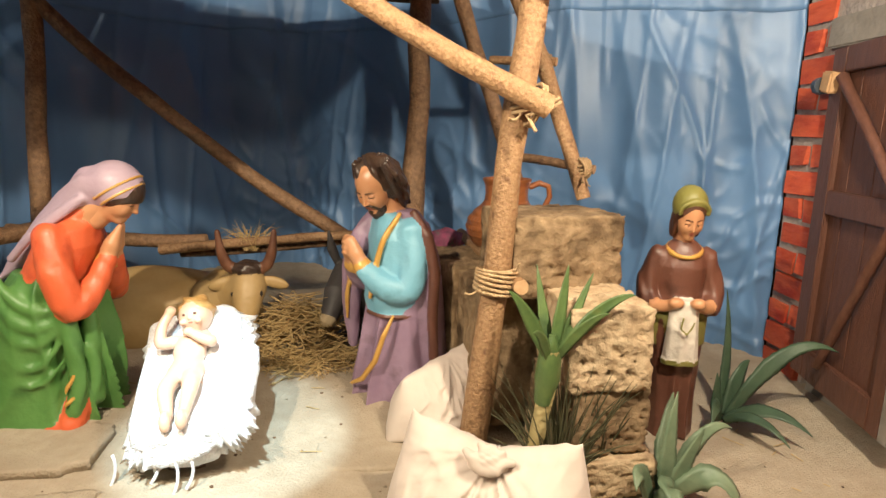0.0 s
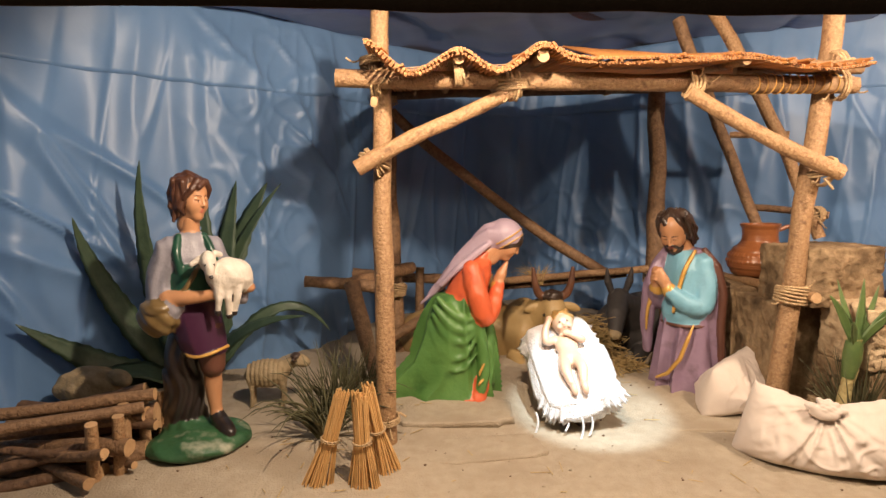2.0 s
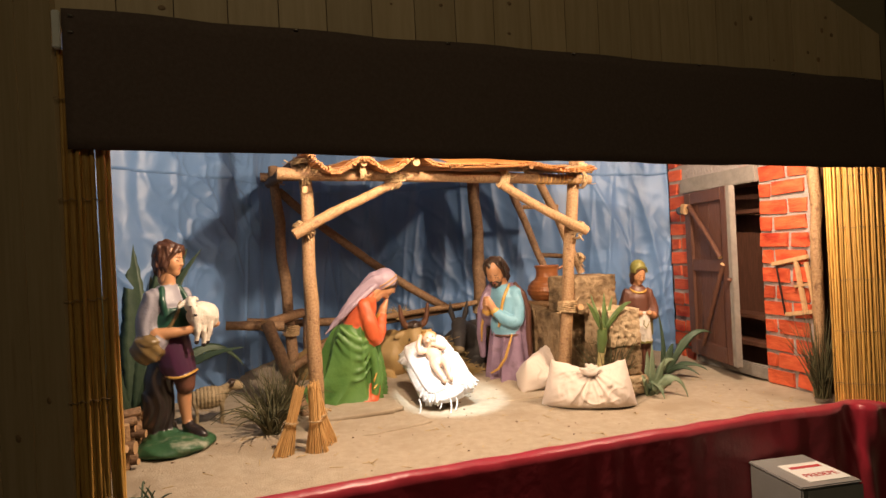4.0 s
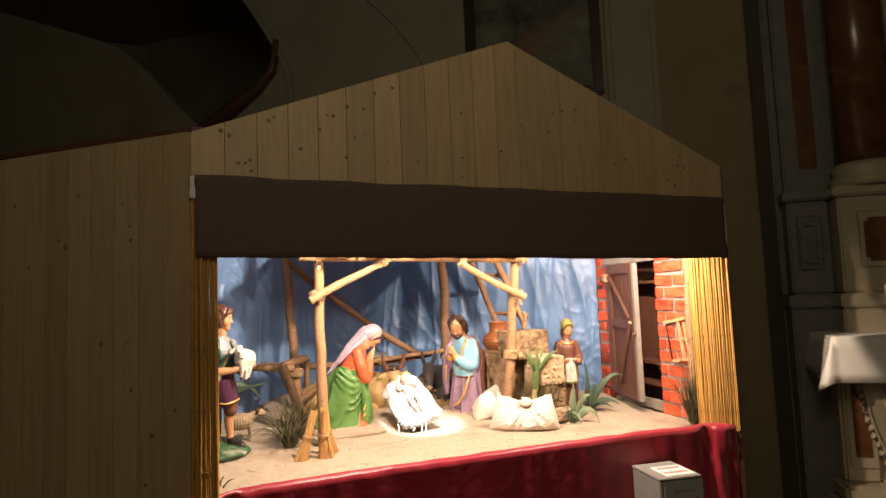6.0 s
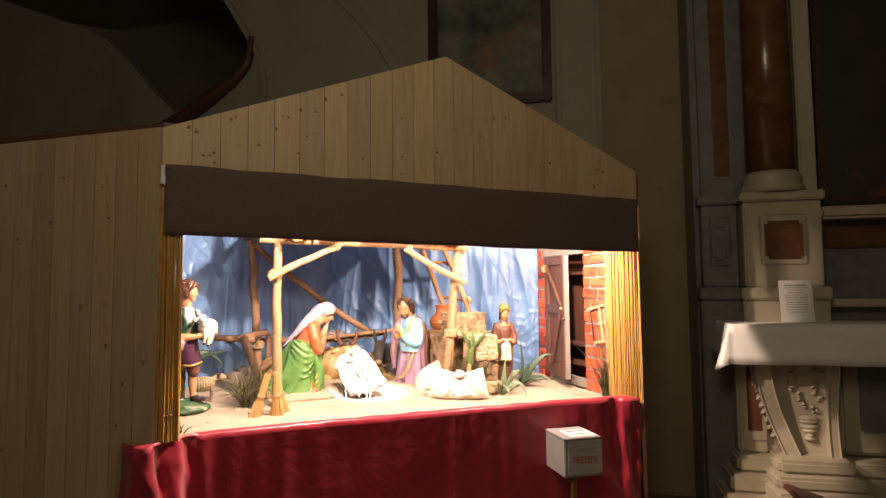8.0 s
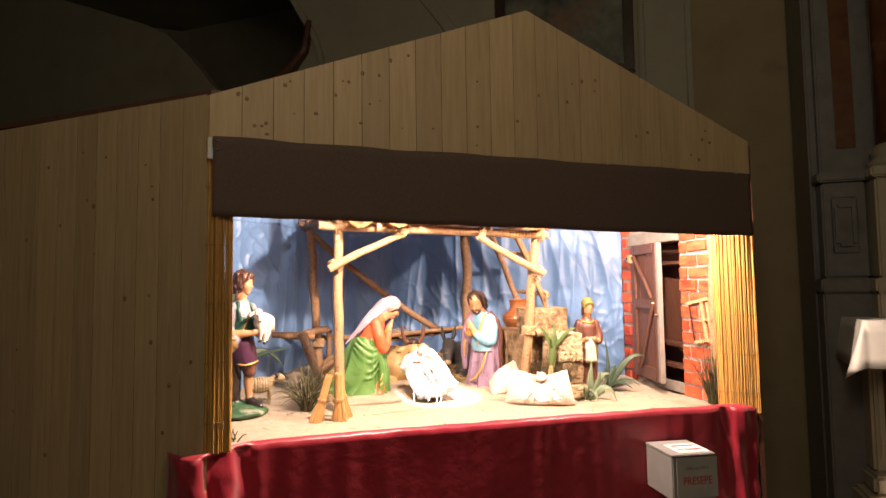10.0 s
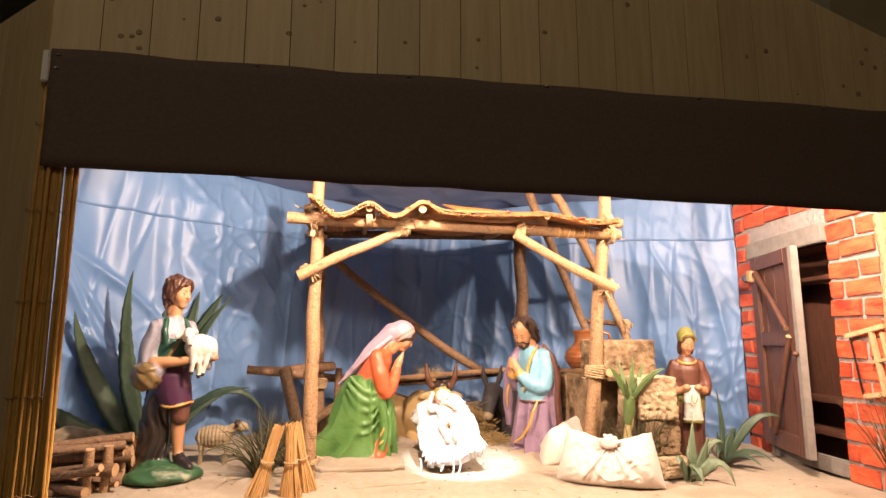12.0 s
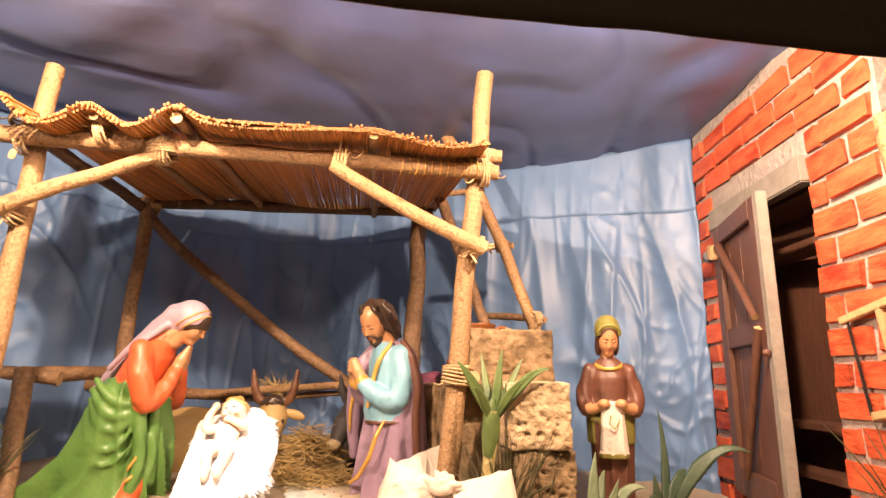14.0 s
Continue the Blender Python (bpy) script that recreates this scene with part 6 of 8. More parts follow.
    sleeve(d, [(0.028, 0.050, 0.036), (0.050, 0.022, 0.046), (0.026, 0.028, 0.062), (0.010, 0.040, 0.064)], [0.015, 0.014, 0.012, 0.009], DOLL)
    d.blob((0.006, 0.043, 0.064), (0.011, 0.009, 0.008), DOLL)
    solid("infant_figure", d, "small painted plaster infant figure lying on the cushion", "statue", at @ Matrix.Translation((0.004, 0.012, 0.006)) @ pose(0, 0, 0, 0, 0, -4))


crib()


# ---------------------------------------------------------------- plants
def agave(name, base, leaves, m, label, teeth=0.0):
    root = thing(name, label, "agave", Matrix.Translation(base))
    for tip, width, sag, face in leaves:
        s = Shape()
        b = V((0, 0, 0)) + V((tip[0] - base[0], tip[1] - base[1], 0)).normalized() * 0.02
        blade(s, b, V(tip) - V(base), width * 0.92, m, sag, face, 30, 0.007, 0.22, teeth)
        part("leaf", s, root)
    return root


agave("large_agave", (-1.47, 1.46, 0.94), [
    ((-1.71, 1.26, 1.515), 0.042, (-0.06, 0, 0.03), (0.6, -0.8, 0.3)), ((-1.475, 1.55, 1.71), 0.062, (0.02, 0, 0.0), (0, -1, 0.1)), ((-1.262, 1.62, 1.61), 0.075, (-0.03, 0, 0.02), (-0.3, -1, 0.1)), ((-1.345, 1.55, 1.615), 0.064, (0.0, 0, 0.0), (-0.2, -1, 0.1)), ((-1.205, 1.57, 1.605), 0.040, (-0.05, 0, 0.03), (-0.5, -1, 0.1)),
    ((-1.527, 1.28, 1.672), 0.036, (-0.05, 0, 0.03), (0.2, -1, 0.1)), ((-1.82, 1.16, 1.24), 0.050, (-0.02, 0, -0.01), (0.2, -0.9, 0.6)), ((-1.06, 1.58, 1.10), 0.026, (0.02, 0, 0.17), (0, -0.9, 0.5)),
    ((-1.07, 1.20, 1.235), 0.032, (-0.04, 0, 0.06), (0, -0.8, 0.6)), ((-1.42, 1.60, 1.60), 0.06, (0.02, 0, 0.0), (0, -1, 0.2)), ((-1.72, 1.15, 1.02), 0.05, (0, 0, 0.08), (0, -0.6, 0.9)), ((-1.40, 1.72, 1.48), 0.06, (0, 0, 0), (0, -1, 0))],
    AGAVE, "large dark green agave with broad upright leaves, behind the shepherd", 0.10)
agave("small_agave", (0.515, 0.945, 0.90), [
    ((0.535, 0.93, 1.115), 0.021, (-0.012, -0.01, 0), (0, -1, 0.2)), ((0.43, 0.86, 0.975), 0.023, (-0.01, 0, 0.045), (0, -0.8, 0.7)), ((0.62, 0.83, 0.90), 0.025, (0.02, 0, 0.07), (0.3, -0.8, 0.6)), ((0.66, 0.94, 1.03), 0.018, (0, 0, 0.05), (0, -0.9, 0.5)),
    ((0.50, 0.83, 0.91), 0.026, (0, 0, 0.05), (0, -0.8, 0.6)), ((0.46, 1.05, 1.03), 0.024, (0, 0, 0.03), (0, -0.9, 0.5)), ((0.60, 1.04, 1.06), 0.022, (0, 0, 0.02), (0, -1, 0.3)), ((0.575, 0.90, 1.06), 0.020, (0, 0, 0), (0, -1, 0.3))],
    AGAVE_PALE, "small pale green agave with curling leaves beside the sack", 0.06)
agave("low_agave", (0.83, 1.20, 0.91), [
    ((1.065, 1.13, 1.085), 0.022, (0.0, 0, 0.075), (0, -0.8, 0.6)), ((0.868, 1.27, 1.20), 0.015, (0.012, 0, 0), (0, -1, 0.1)), ((0.94, 1.04, 0.935), 0.022, (0, 0, 0.035), (0, -0.7, 0.8)), ((0.80, 1.18, 1.03), 0.018, (0, 0, 0), (0, -1, 0.3)),
    ((0.93, 1.24, 1.03), 0.022, (0, 0, 0.03), (0, -1, 0.3)), ((0.74, 1.10, 0.945), 0.020, (0, 0, 0.04), (0, -0.8, 0.6)), ((0.87, 1.02, 0.925), 0.018, (0, 0, 0.03), (0, -0.8, 0.6))],
    AGAVE, "dark green agave with a long drooping leaf beside the brick wall", 0.05)


def yucca():
    root = thing("yucca_plant", "young yucca with a bare pale stem and bright green leaves", "plant", Matrix.Translation((0.275, 0.950, 0.93)))
    s = Shape()
    s.tube(bend((-0.012, 0.01, -0.04), (0.018, -0.018, 0.275), (0.006, 0, 0), 8), [0.012, 0.0125, 0.0125, 0.013, 0.014, 0.0145, 0.016, 0.018, 0.016], STEM, 12, rough=0.35)
    part("stem", s, root, "pale straw-coloured yucca stem")
    for tip, w, up in (((-0.085, -0.02, 0.120), 0.020, 0.020), ((0.030, 0.02, 0.150), 0.018, 0.01), ((0.135, -0.02, 0.105), 0.020, 0.032), ((-0.055, -0.06, 0.060), 0.016, 0.02), ((-0.015, 0.05, 0.145), 0.017, 0.0), ((0.075, -0.05, 0.085), 0.016, 0.02), ((0.085, 0.04, 0.130), 0.016, 0.01)):
        s = Shape()
        blade(s, (0.018, -0.018, 0.245), (tip[0] + 0.018, tip[1] - 0.018, tip[2] + 0.265), w * 0.66, YUCCA, (tip[0] * 0.05, 0, up), (0, -1, 0.3), 12, 0.004, 0.35, wide_at=0.4)
        part("leaf", s, root)
    s = Shape()
    s.tube([(0.012, -0.010, 0.175), (0.016, -0.015, 0.225), (0.018, -0.018, 0.265), (0.019, -0.019, 0.300)], [0.014, 0.021, 0.019, 0.006], YUCCA, 10, rough=0.2)
    part("leaf_sheath", s, root, "yellow-green sheath of the leaves")


yucca()
tuft("grass_tuft", (0.33, 0.965, 0.92), 170, 0.24, GRASS, "dry green grass growing round the yucca stem", 0.75, 3)
tuft("grass_tuft", (0.30, 0.93, 0.945), 34, 0.17, GRASS, "sparse dry grass behind the white sack", 1.3, 4)
tuft("grass_tuft", (0.42, 0.98, 0.93), 60, 0.19, GRASS, "dry grass leaning on the stone blocks", 0.6, 5)
tuft("grass_tuft", (-0.985, 1.16, 0.95), 85, 0.21, GRASS, "dry grass clump by the stable post", 0.9, 6)
tuft("grass_tuft", (-0.93, 1.22, 0.95), 65, 0.22, GRASS, "dry grass clump beside the broken fence", 0.7, 7)
tuft("grass_tuft", (-1.00, 1.06, 0.945), 70, 0.24, GRASS, "flattened dry grass on the sand", 2.6, 8, 0.0032)
tuft("grass_tuft", (0.985, 0.52, 0.915), 80, 0.34, GRASS, "dry grass against the reed screen", 0.6, 9)
tuft("grass_tuft", (-1.335, 0.60, 0.945), 8, 0.075, AGAVE, "few flat dark blades at the edge of the platform", 3.2, 10, 0.0035)
def heap(c, size, count, length, m, label, seed, category="hay"):
    """Loose stalks thrown on a low mound, as stuff."""
    rnd = random.Random(seed)
    s = Shape()
    for _ in range(count):
        a, k = rnd.uniform(0, 6.28), math.sqrt(rnd.random())
        x, y = size[0] * k * math.cos(a), size[1] * k * math.sin(a)
        z = size[2] * (1 - k * k) * rnd.uniform(0.5, 1.0)
        t, lift, l = rnd.uniform(0, 6.28), rnd.gauss(0, 0.28), length * rnd.uniform(0.5, 1.2)
        d = V((math.cos(t), math.sin(t), lift)) * (l / 2)
        p = V(c) + V((x, y, z))
        s.tube(bend(p - d, p + d, (0, 0, rnd.uniform(-0.012, 0.012)), 3), rnd.uniform(0.0009, 0.0016), m, 4)
    solid("hay", s, label, category, kind="stuff")


heap((-0.165, 1.60, 0.95), (0.13, 0.09, 0.18), 700, 0.11, HAY, "heap of golden hay between ox and donkey", 12)
heap((-0.10, 1.52, 0.94), (0.15, 0.07, 0.06), 300, 0.11, HAY, "loose hay spread before the heap", 13)
tuft("hay", (-0.30, 1.80, 1.21), 70, 0.10, HAY, "wisps of hay caught on the fence rail", 3.0, 14, 0.0012, category="hay")


# ---------------------------------------------------------------- loose things on the sand
def sack(name, at, size, label, seed, knot=True):
    """A full cloth bag lying on its side: two bulging faces, pinched corners and folds that run to the tied mouth."""
    root = thing(name, label, "sack", at)
    s = Shape()
    w, d, h = size
    nu, nv = 96, 56
    k = s.index(SACK)
    sheets = []
    for side in (-1, 1):
        grid = []
        for i in range(nu + 1):
            u = -1 + 2 * i / nu
            col = []
            for j in range(nv + 1):
                v = j / nv
                edge = max(0.0, (1 - abs(u) ** 2.6)) ** 0.62 * max(0.0, math.sin(math.pi * v ** 0.72)) ** 0.55
                low = min(1.0, v / 0.25)
                ear = (0.20 * max(0.0, -u - 0.45) / 0.55 + 0.14 * max(0.0, u - 0.5) / 0.5 + 0.05 * noise.noise(V((u * 5, seed, 4)))) if knot else 0.0
                top = h * (0.92 + ear - (0.09 * math.exp(-((u - 0.05) / 0.3) ** 2) if knot else -0.16 * u))
                x = w * (u * (1.0 - 0.24 * v) + 0.03 * v)
                z = top * v
                a, r = math.atan2(v - 1.02, u - 0.05), math.hypot(u - 0.05, 1.2 * (v - 1.02))
                ray = 1 - 2.4 * abs(math.sin(a * 5.5 + 2.2 * noise.noise(V((a * 2, seed, 0)))))
                fine = 1 - 2.4 * abs(math.sin(a * 12.5 + 3.0 * noise.noise(V((a * 3, r, seed)))))
                fold = (0.015 * ray * math.exp(-r * 1.2) + 0.008 * fine * math.exp(-r * 2.0)) * min(1, r * 4) * (1.0 if knot else 0.35) + noise.noise(V((a * 2.4, r * 1.0, seed))) * 0.016 * min(1, r)
                crease = 0.007 * (1 - min(1.0, 3 * abs(noise.noise(V((u * 1.5 + 1.2 * v, v * 2.8 - u * 0.9, seed * 3.0))))))
                crease += 0.006 * (1 - min(1.0, 4 * abs(noise.noise(V((u * 4.2 - 1.5 * v, v * 3.6 + u * 1.6, seed * 5.0)))))) + 0.0024 * noise.noise(V((u * 14, v * 10, seed))) + 0.0030 * math.sin(18 * v + 9 * u + 3 * noise.noise(V((u * 2, v * 2, seed)))) * max(0.0, noise.noise(V((u * 1.6 + 3, v * 1.6, seed))) + 0.15)
                y = side * edge * (d * (0.70 + 0.45 * (1 - v)) + (fold + crease) * low)
                z += 0.008 * noise.noise(V((u * 3, seed, 0.5))) * v
                col.append(s.bm.verts.new((x, y, max(0.0, z))))
            grid.append(col)
        sheets.append(grid)
        for p, q in zip(grid, grid[1:]):
            for j in range(nv):
                f = s.bm.faces.new((p[j], q[j], q[j + 1], p[j + 1]) if side < 0 else (p[j + 1], q[j + 1], q[j], p[j]))
                f.material_index, f.smooth = k, True
    bmesh.ops.remove_doubles(s.bm, verts=s.bm.verts[:], dist=0.0005)
    part("body", s, root)
    if knot:
        s = Clay(0.0025)
        z = 0.87 * h
        for a, l, r in ((0, 0.036, 0.008), (40, 0.026, 0.008), (80, 0.024, 0.009), (120, 0.028, 0.008), (170, 0.040, 0.009), (205, 0.034, 0.008), (240, 0.026, 0.008), (285, 0.024, 0.007), (325, 0.030, 0.008)):
            c, d = math.cos(radians(a)), math.sin(radians(a))
            s.limb([(0.01, -0.044, z), (0.01 + 0.6 * l * c, -0.050 + 0.006 * d, z + 0.5 * l * d), (0.01 + l * c, -0.040, z + 0.8 * l * d)], [r, r * 1.1, r * 0.7], SACK, 0.005, crease=0.0016)
        s.blob((0.012, -0.050, z + 0.002), (0.018, 0.010, 0.012), SACK, lump=0.7)
        s = s.mesh("knot")
        part("knot", s, root, "crumpled knotted mouth of the sack")


sack("flour_sack", pose(0.182, 0.892, ground(0.2, 0.9) - 0.006, 0, 0, -30), (0.184, 0.11, 0.170), "off-white cotton sack, full and knotted, on the sand", 3)
sack("flour_sack", pose(0.165, 1.225, ground(0.18, 1.2) - 0.006, 0, 0, 26), (0.140, 0.085, 0.170), "off-white cotton sack leaning behind the stable post", 8, False)


def block(name, c, size, turn, m, label, seed):
    s = Shape()
    bm = bmesh.new()
    bmesh.ops.create_cube(bm, size=1.0)
    bmesh.ops.subdivide_edges(bm, edges=bm.edges[:], cuts=26, use_grid_fill=True)
    k = s.index(m)
    made = {}
    for v in bm.verts:
        p = V((v.co.x * size[0], v.co.y * size[1], v.co.z * size[2]))
        q = p + V((seed, 0, 0))
        r = noise.noise(q * 12) * 0.007 + noise.noise(q * 40) * 0.0035
        hole = max(0.0, noise.noise(q * 85 + V((4, 4, 4))) - 0.18) * 0.026
        corner = (abs(v.co.x) ** 6 + abs(v.co.y) ** 6 + abs(v.co.z) ** 6) * 64
        made[v] = s.bm.verts.new(p + p.normalized() * (r - hole - 0.0025 * max(0, corner - 1)))
    for f in bm.faces:
        g = s.bm.faces.new([made[v] for v in f.verts])
        g.material_index, g.smooth = k, True
    bm.free()
    solid(name, s, label, "stone block", pose(*c, 0, 0, turn), group="tuff blocks")


block("stone_block", (0.412, 1.03, 1.193), (0.155, 0.19, 0.155), -3, TUFF, "pale porous tuff block, upper stone of the pier", 1)
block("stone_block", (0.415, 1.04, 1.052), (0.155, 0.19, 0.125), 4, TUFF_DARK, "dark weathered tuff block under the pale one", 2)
block("stone_block", (0.42, 1.04, 0.950), (0.19, 0.22, 0.075), -2, TUFF, "flat tuff slab half buried in sand", 3)
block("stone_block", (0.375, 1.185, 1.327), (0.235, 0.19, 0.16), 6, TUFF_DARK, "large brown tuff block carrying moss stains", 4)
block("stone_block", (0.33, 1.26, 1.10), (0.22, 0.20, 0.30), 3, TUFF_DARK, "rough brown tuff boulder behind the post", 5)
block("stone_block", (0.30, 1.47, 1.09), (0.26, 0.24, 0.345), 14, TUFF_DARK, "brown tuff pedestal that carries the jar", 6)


def jar():
    root = thing("clay_jar", "glazed reddish-brown clay jar with incised bands, on a stone", "jar", Matrix.Translation((0.362, 1.455, 1.268)) @ Matrix.Scale(0.94, 4))
    s = Shape()
    prof = [(0.056, 0.0), (0.086, 0.020), (0.103, 0.048), (0.106, 0.066), (0.101, 0.086), (0.086, 0.108), (0.065, 0.125), (0.058, 0.136), (0.056, 0.155), (0.058, 0.176), (0.064, 0.189), (0.064, 0.194), (0.058, 0.194), (0.052, 0.18), (0.05, 0.15)]
    fine = []
    for (r0, z0), (r1, z1) in zip(prof, prof[1:]):
        for k in range(7):
            r, z = r0 + (r1 - r0) * k / 7, z0 + (z1 - z0) * k / 7
            groove = sum(math.exp(-((z - g) / 0.0014) ** 2) for g in (0.036, 0.050, 0.057, 0.074, 0.081, 0.099, 0.106, 0.118))
            fine.append((r - 0.0030 * groove, z, 1.0 if 0.083 < z < 0.097 or 0.059 < z < 0.072 else 0.0))
    s.loft([[V(((r + c * 0.0011 * math.sin(40 * a)) * math.cos(a), (r + c * 0.0011 * math.sin(40 * a)) * math.sin(a), z)) for a in [2 * math.pi * i / 160 for i in range(160)]] for r, z, c in fine], CLAY)
    part("body", s, root)
    s = Shape()
    s.tube([(0.054, -0.02, 0.172), (0.080, -0.026, 0.184), (0.102, -0.034, 0.176), (0.106, -0.036, 0.150), (0.090, -0.03, 0.108)], [0.008, 0.008, 0.0075, 0.007, 0.008], CLAY, 10)
    part("handle", s, root, "glazed loop handle")


jar()


def bundle():
    s = Shape()
    s.blob((0, 0, 0.03), (0.055, 0.04, 0.036), FLORAL, lump=0.35, n=18, freq=40)
    solid("floral_cloth", s, "small bundle of dark floral cloth behind the kneeling man", "bundle", pose(0.235, 1.60, 1.235))
    s = Shape()
    s.box((0, 0, 0.09), (0.18, 0.14, 0.30), TUFF_DARK, bevel=0.02, jitter=0.012)
    solid("stone_block", s, "brown tuff block beneath the cloth bundle", "stone block", pose(0.225, 1.63, 1.0, 0, 0, 12), group="tuff blocks")


bundle()


def broom(at, seed):
    root = thing("twig_broom", "short bundle of golden broom straw tied with cord, on end", "broom", at, group="straw bundles")
    rnd = random.Random(seed)
    for i in range(80):
        a, r = rnd.uniform(0, 6.28), math.sqrt(rnd.random())
        s = Shape()
        x0, y0 = 0.034 * r * math.cos(a), 0.022 * r * math.sin(a)
        x1, y1 = 0.015 * r * math.cos(a), 0.012 * r * math.sin(a)
        s.tube([(x0, y0, rnd.uniform(-0.006, 0.006)), (x1, y1, 0.10), (x1 * 1.05, y1 * 1.05, 0.195 + rnd.uniform(-0.012, 0.014))], rnd.uniform(0.0012, 0.0019), STRAW, 5)
        part("straw", s, root)
    s = Shape()
    coil(s, (0, 0, 0.10), (0, 0, 1), 0.018, 2, 0.002, ROPE, 0.1, seed)
    part("cord", s, root, "thin cord tie")


broom(pose(-0.985, 0.832, 0.934, 2, 16, 10) @ Matrix.Scale(1.07, 4), 1)
broom(pose(-0.882, 0.820, 0.932, 3, -1, 0) @ Matrix.Scale(1.07, 4), 2)
broom(pose(-0.838, 0.888, 0.934, 2, -12, 25) @ Matrix.Scale(1.07, 4), 3)


def firewood():
    rnd = random.Random(21)
    rows = [(-1.60, 0.93, 0.972, 8, 0.030, 0.34), (-1.62, 1.00, 0.968, -6, 0.026, 0.36), (-1.61, 1.07, 0.970, 4, 0.028, 0.34), (-1.59, 0.90, 1.015, -14, 0.020, 0.34), (-1.60, 0.97, 1.022, 10, 0.024, 0.36),
            (-1.61, 1.04, 1.020, -4, 0.022, 0.36), (-1.58, 0.93, 1.058, 16, 0.018, 0.33), (-1.60, 1.00, 1.062, -12, 0.020, 0.34), (-1.63, 1.06, 1.060, 5, 0.019, 0.30), (-1.60, 0.96, 1.092, 9, 0.016, 0.36),
            (-1.64, 0.88, 0.965, -3, 0.020, 0.30), (-1.62, 0.84, 0.963, 18, 0.016, 0.26), (-1.57, 0.89, 1.085, 24, 0.014, 0.30)]
    for k in range(9):
        rows.append((-1.60 + rnd.uniform(-0.04, 0.03), rnd.uniform(0.84, 1.06), 0.965 + 0.15 * k / 14, rnd.choice((-1, 1)) * rnd.uniform(8, 34), rnd.uniform(0.009, 0.016), rnd.uniform(0.26, 0.38)))
    for i, (x, y, z, turn, r, l) in enumerate(rows):
        s = Shape()
        s.tube(bend((-l / 2, 0, 0), (l / 2, 0, 0), (0, 0, rnd.uniform(-0.008, 0.008)), 8, 0.004, i), r * 0.92, BARK_DARK if i % 3 else BARK_MID, 11, CUT, 0.2)
        solid("log", s, "short bark-covered log with a pale sawn end, in the firewood pile", "log", pose(x + 0.035, y - 0.01, z, rnd.uniform(0, 90), rnd.uniform(-12, 1) if z > 1.0 else rnd.uniform(-3, 3), turn), group="firewood logs")
    for x, y, lean in ((-1.455, 0.88, 4), (-1.468, 0.935, -6), (-1.43, 1.045, 3), (-1.50, 0.855, 9), (-1.445, 0.985, -12)):
        s = Shape()
        s.tube(bend((0, 0, -0.01), (0, 0, 0.15), (0, 0, 0), 5, 0.004, x), [0.015, 0.014, 0.013, 0.014, 0.014, 0.013], BARK, 10, CUT, 0.2)
        solid("stake", s, "upright stake holding the firewood pile", "stake", pose(x + 0.03, y - 0.01, 0.945, lean, lean * 0.6, 0), group="firewood stakes")
    s = Shape()
    s.blob((0, 0, 0), 0.010, REDBERRY, n=12)
    solid("red_bulb", s, "small red glass bulb tucked among the firewood", "bulb", pose(-1.50, 0.875, 1.03))


firewood()


def saw():
    root = thing("frame_saw", "small wooden frame saw hung on the brick wall", "saw", Matrix.Translation((wall_x(0.70) - 0.022, 0.70, 1.325)) @ pose(0, 0, 0, 0, 0, -7.4) @ pose(0, 0, 0, -10, 0, 0))
    for name, c, size, m in (("end_bar", (0, 0, 0.11), (0.014, 0.19, 0.018), CUT), ("end_bar", (0, -0.015, -0.11), (0.014, 0.17, 0.018), CUT), ("centre_bar", (0.002, -0.03, 0), (0.014, 0.018, 0.23), CUT), ("spacer", (0.0, -0.05, 0.0), (0.012, 0.10, 0.012), CUT), ("blade", (0, 0.075, 0.0), (0.004, 0.010, 0.22), DARK), ("handle", (-0.004, -0.085, -0.01), (0.014, 0.016, 0.20), CUT)):
        s = Shape()
        s.box(c, size, m, bevel=0.002, jitter=0.001)
        part(name, s, root, "dark saw blade" if name == "blade" else "")


saw()


def doorway_things():
    s = Shape()
    s.blob((0, 0, 0), (0.022, 0.028, 0.05), PINK, lump=0.3, n=14)
    s.tube([(0, 0, 0.045), (0, 0, 0.085)], 0.003, ROPE, 6)
    solid("cloth_pouch", s, "small pink cloth pouch hanging in the doorway", "pouch", pose(1.215, 0.915, 1.155))
    s = Shape()
    s.blob((0, 0, 0), (0.018, 0.018, 0.026), ORANGE, n=14)
    s.tube([(0, 0, 0.02), (0.004, 0, 0.05)], 0.003, ROPE, 6)
    solid("gourd", s, "small orange gourd hanging below the pouch", "gourd", pose(1.205, 0.912, 1.070))
    for z in (1.66, 1.16, 1.03):
        s = Shape()
        s.box((0, 0, 0), (0.10, 0.52, 0.022), DOORWOOD, turn=(0, 0, 0), bevel=0.003, jitter=0.002)
        solid("shelf", s, "dark brown shelf board inside the doorway", "shelf", pose(1.275, 1.10, z, 0, 0, -7.4), group="doorway shelves")


doorway_things()


def trunk():
    s = Shape()
    s.tube(bend((0, 0, 0), (0.02, -0.01, 0.92), (0.01, 0, 0), 14, 0.01, 3), 0.020, BARK, 12, CUT, 0.35)
    solid("tree_trunk", s, "thin rough trunk standing beside the reed screen", "trunk", pose(1.045, 0.585, 0.90))


trunk()


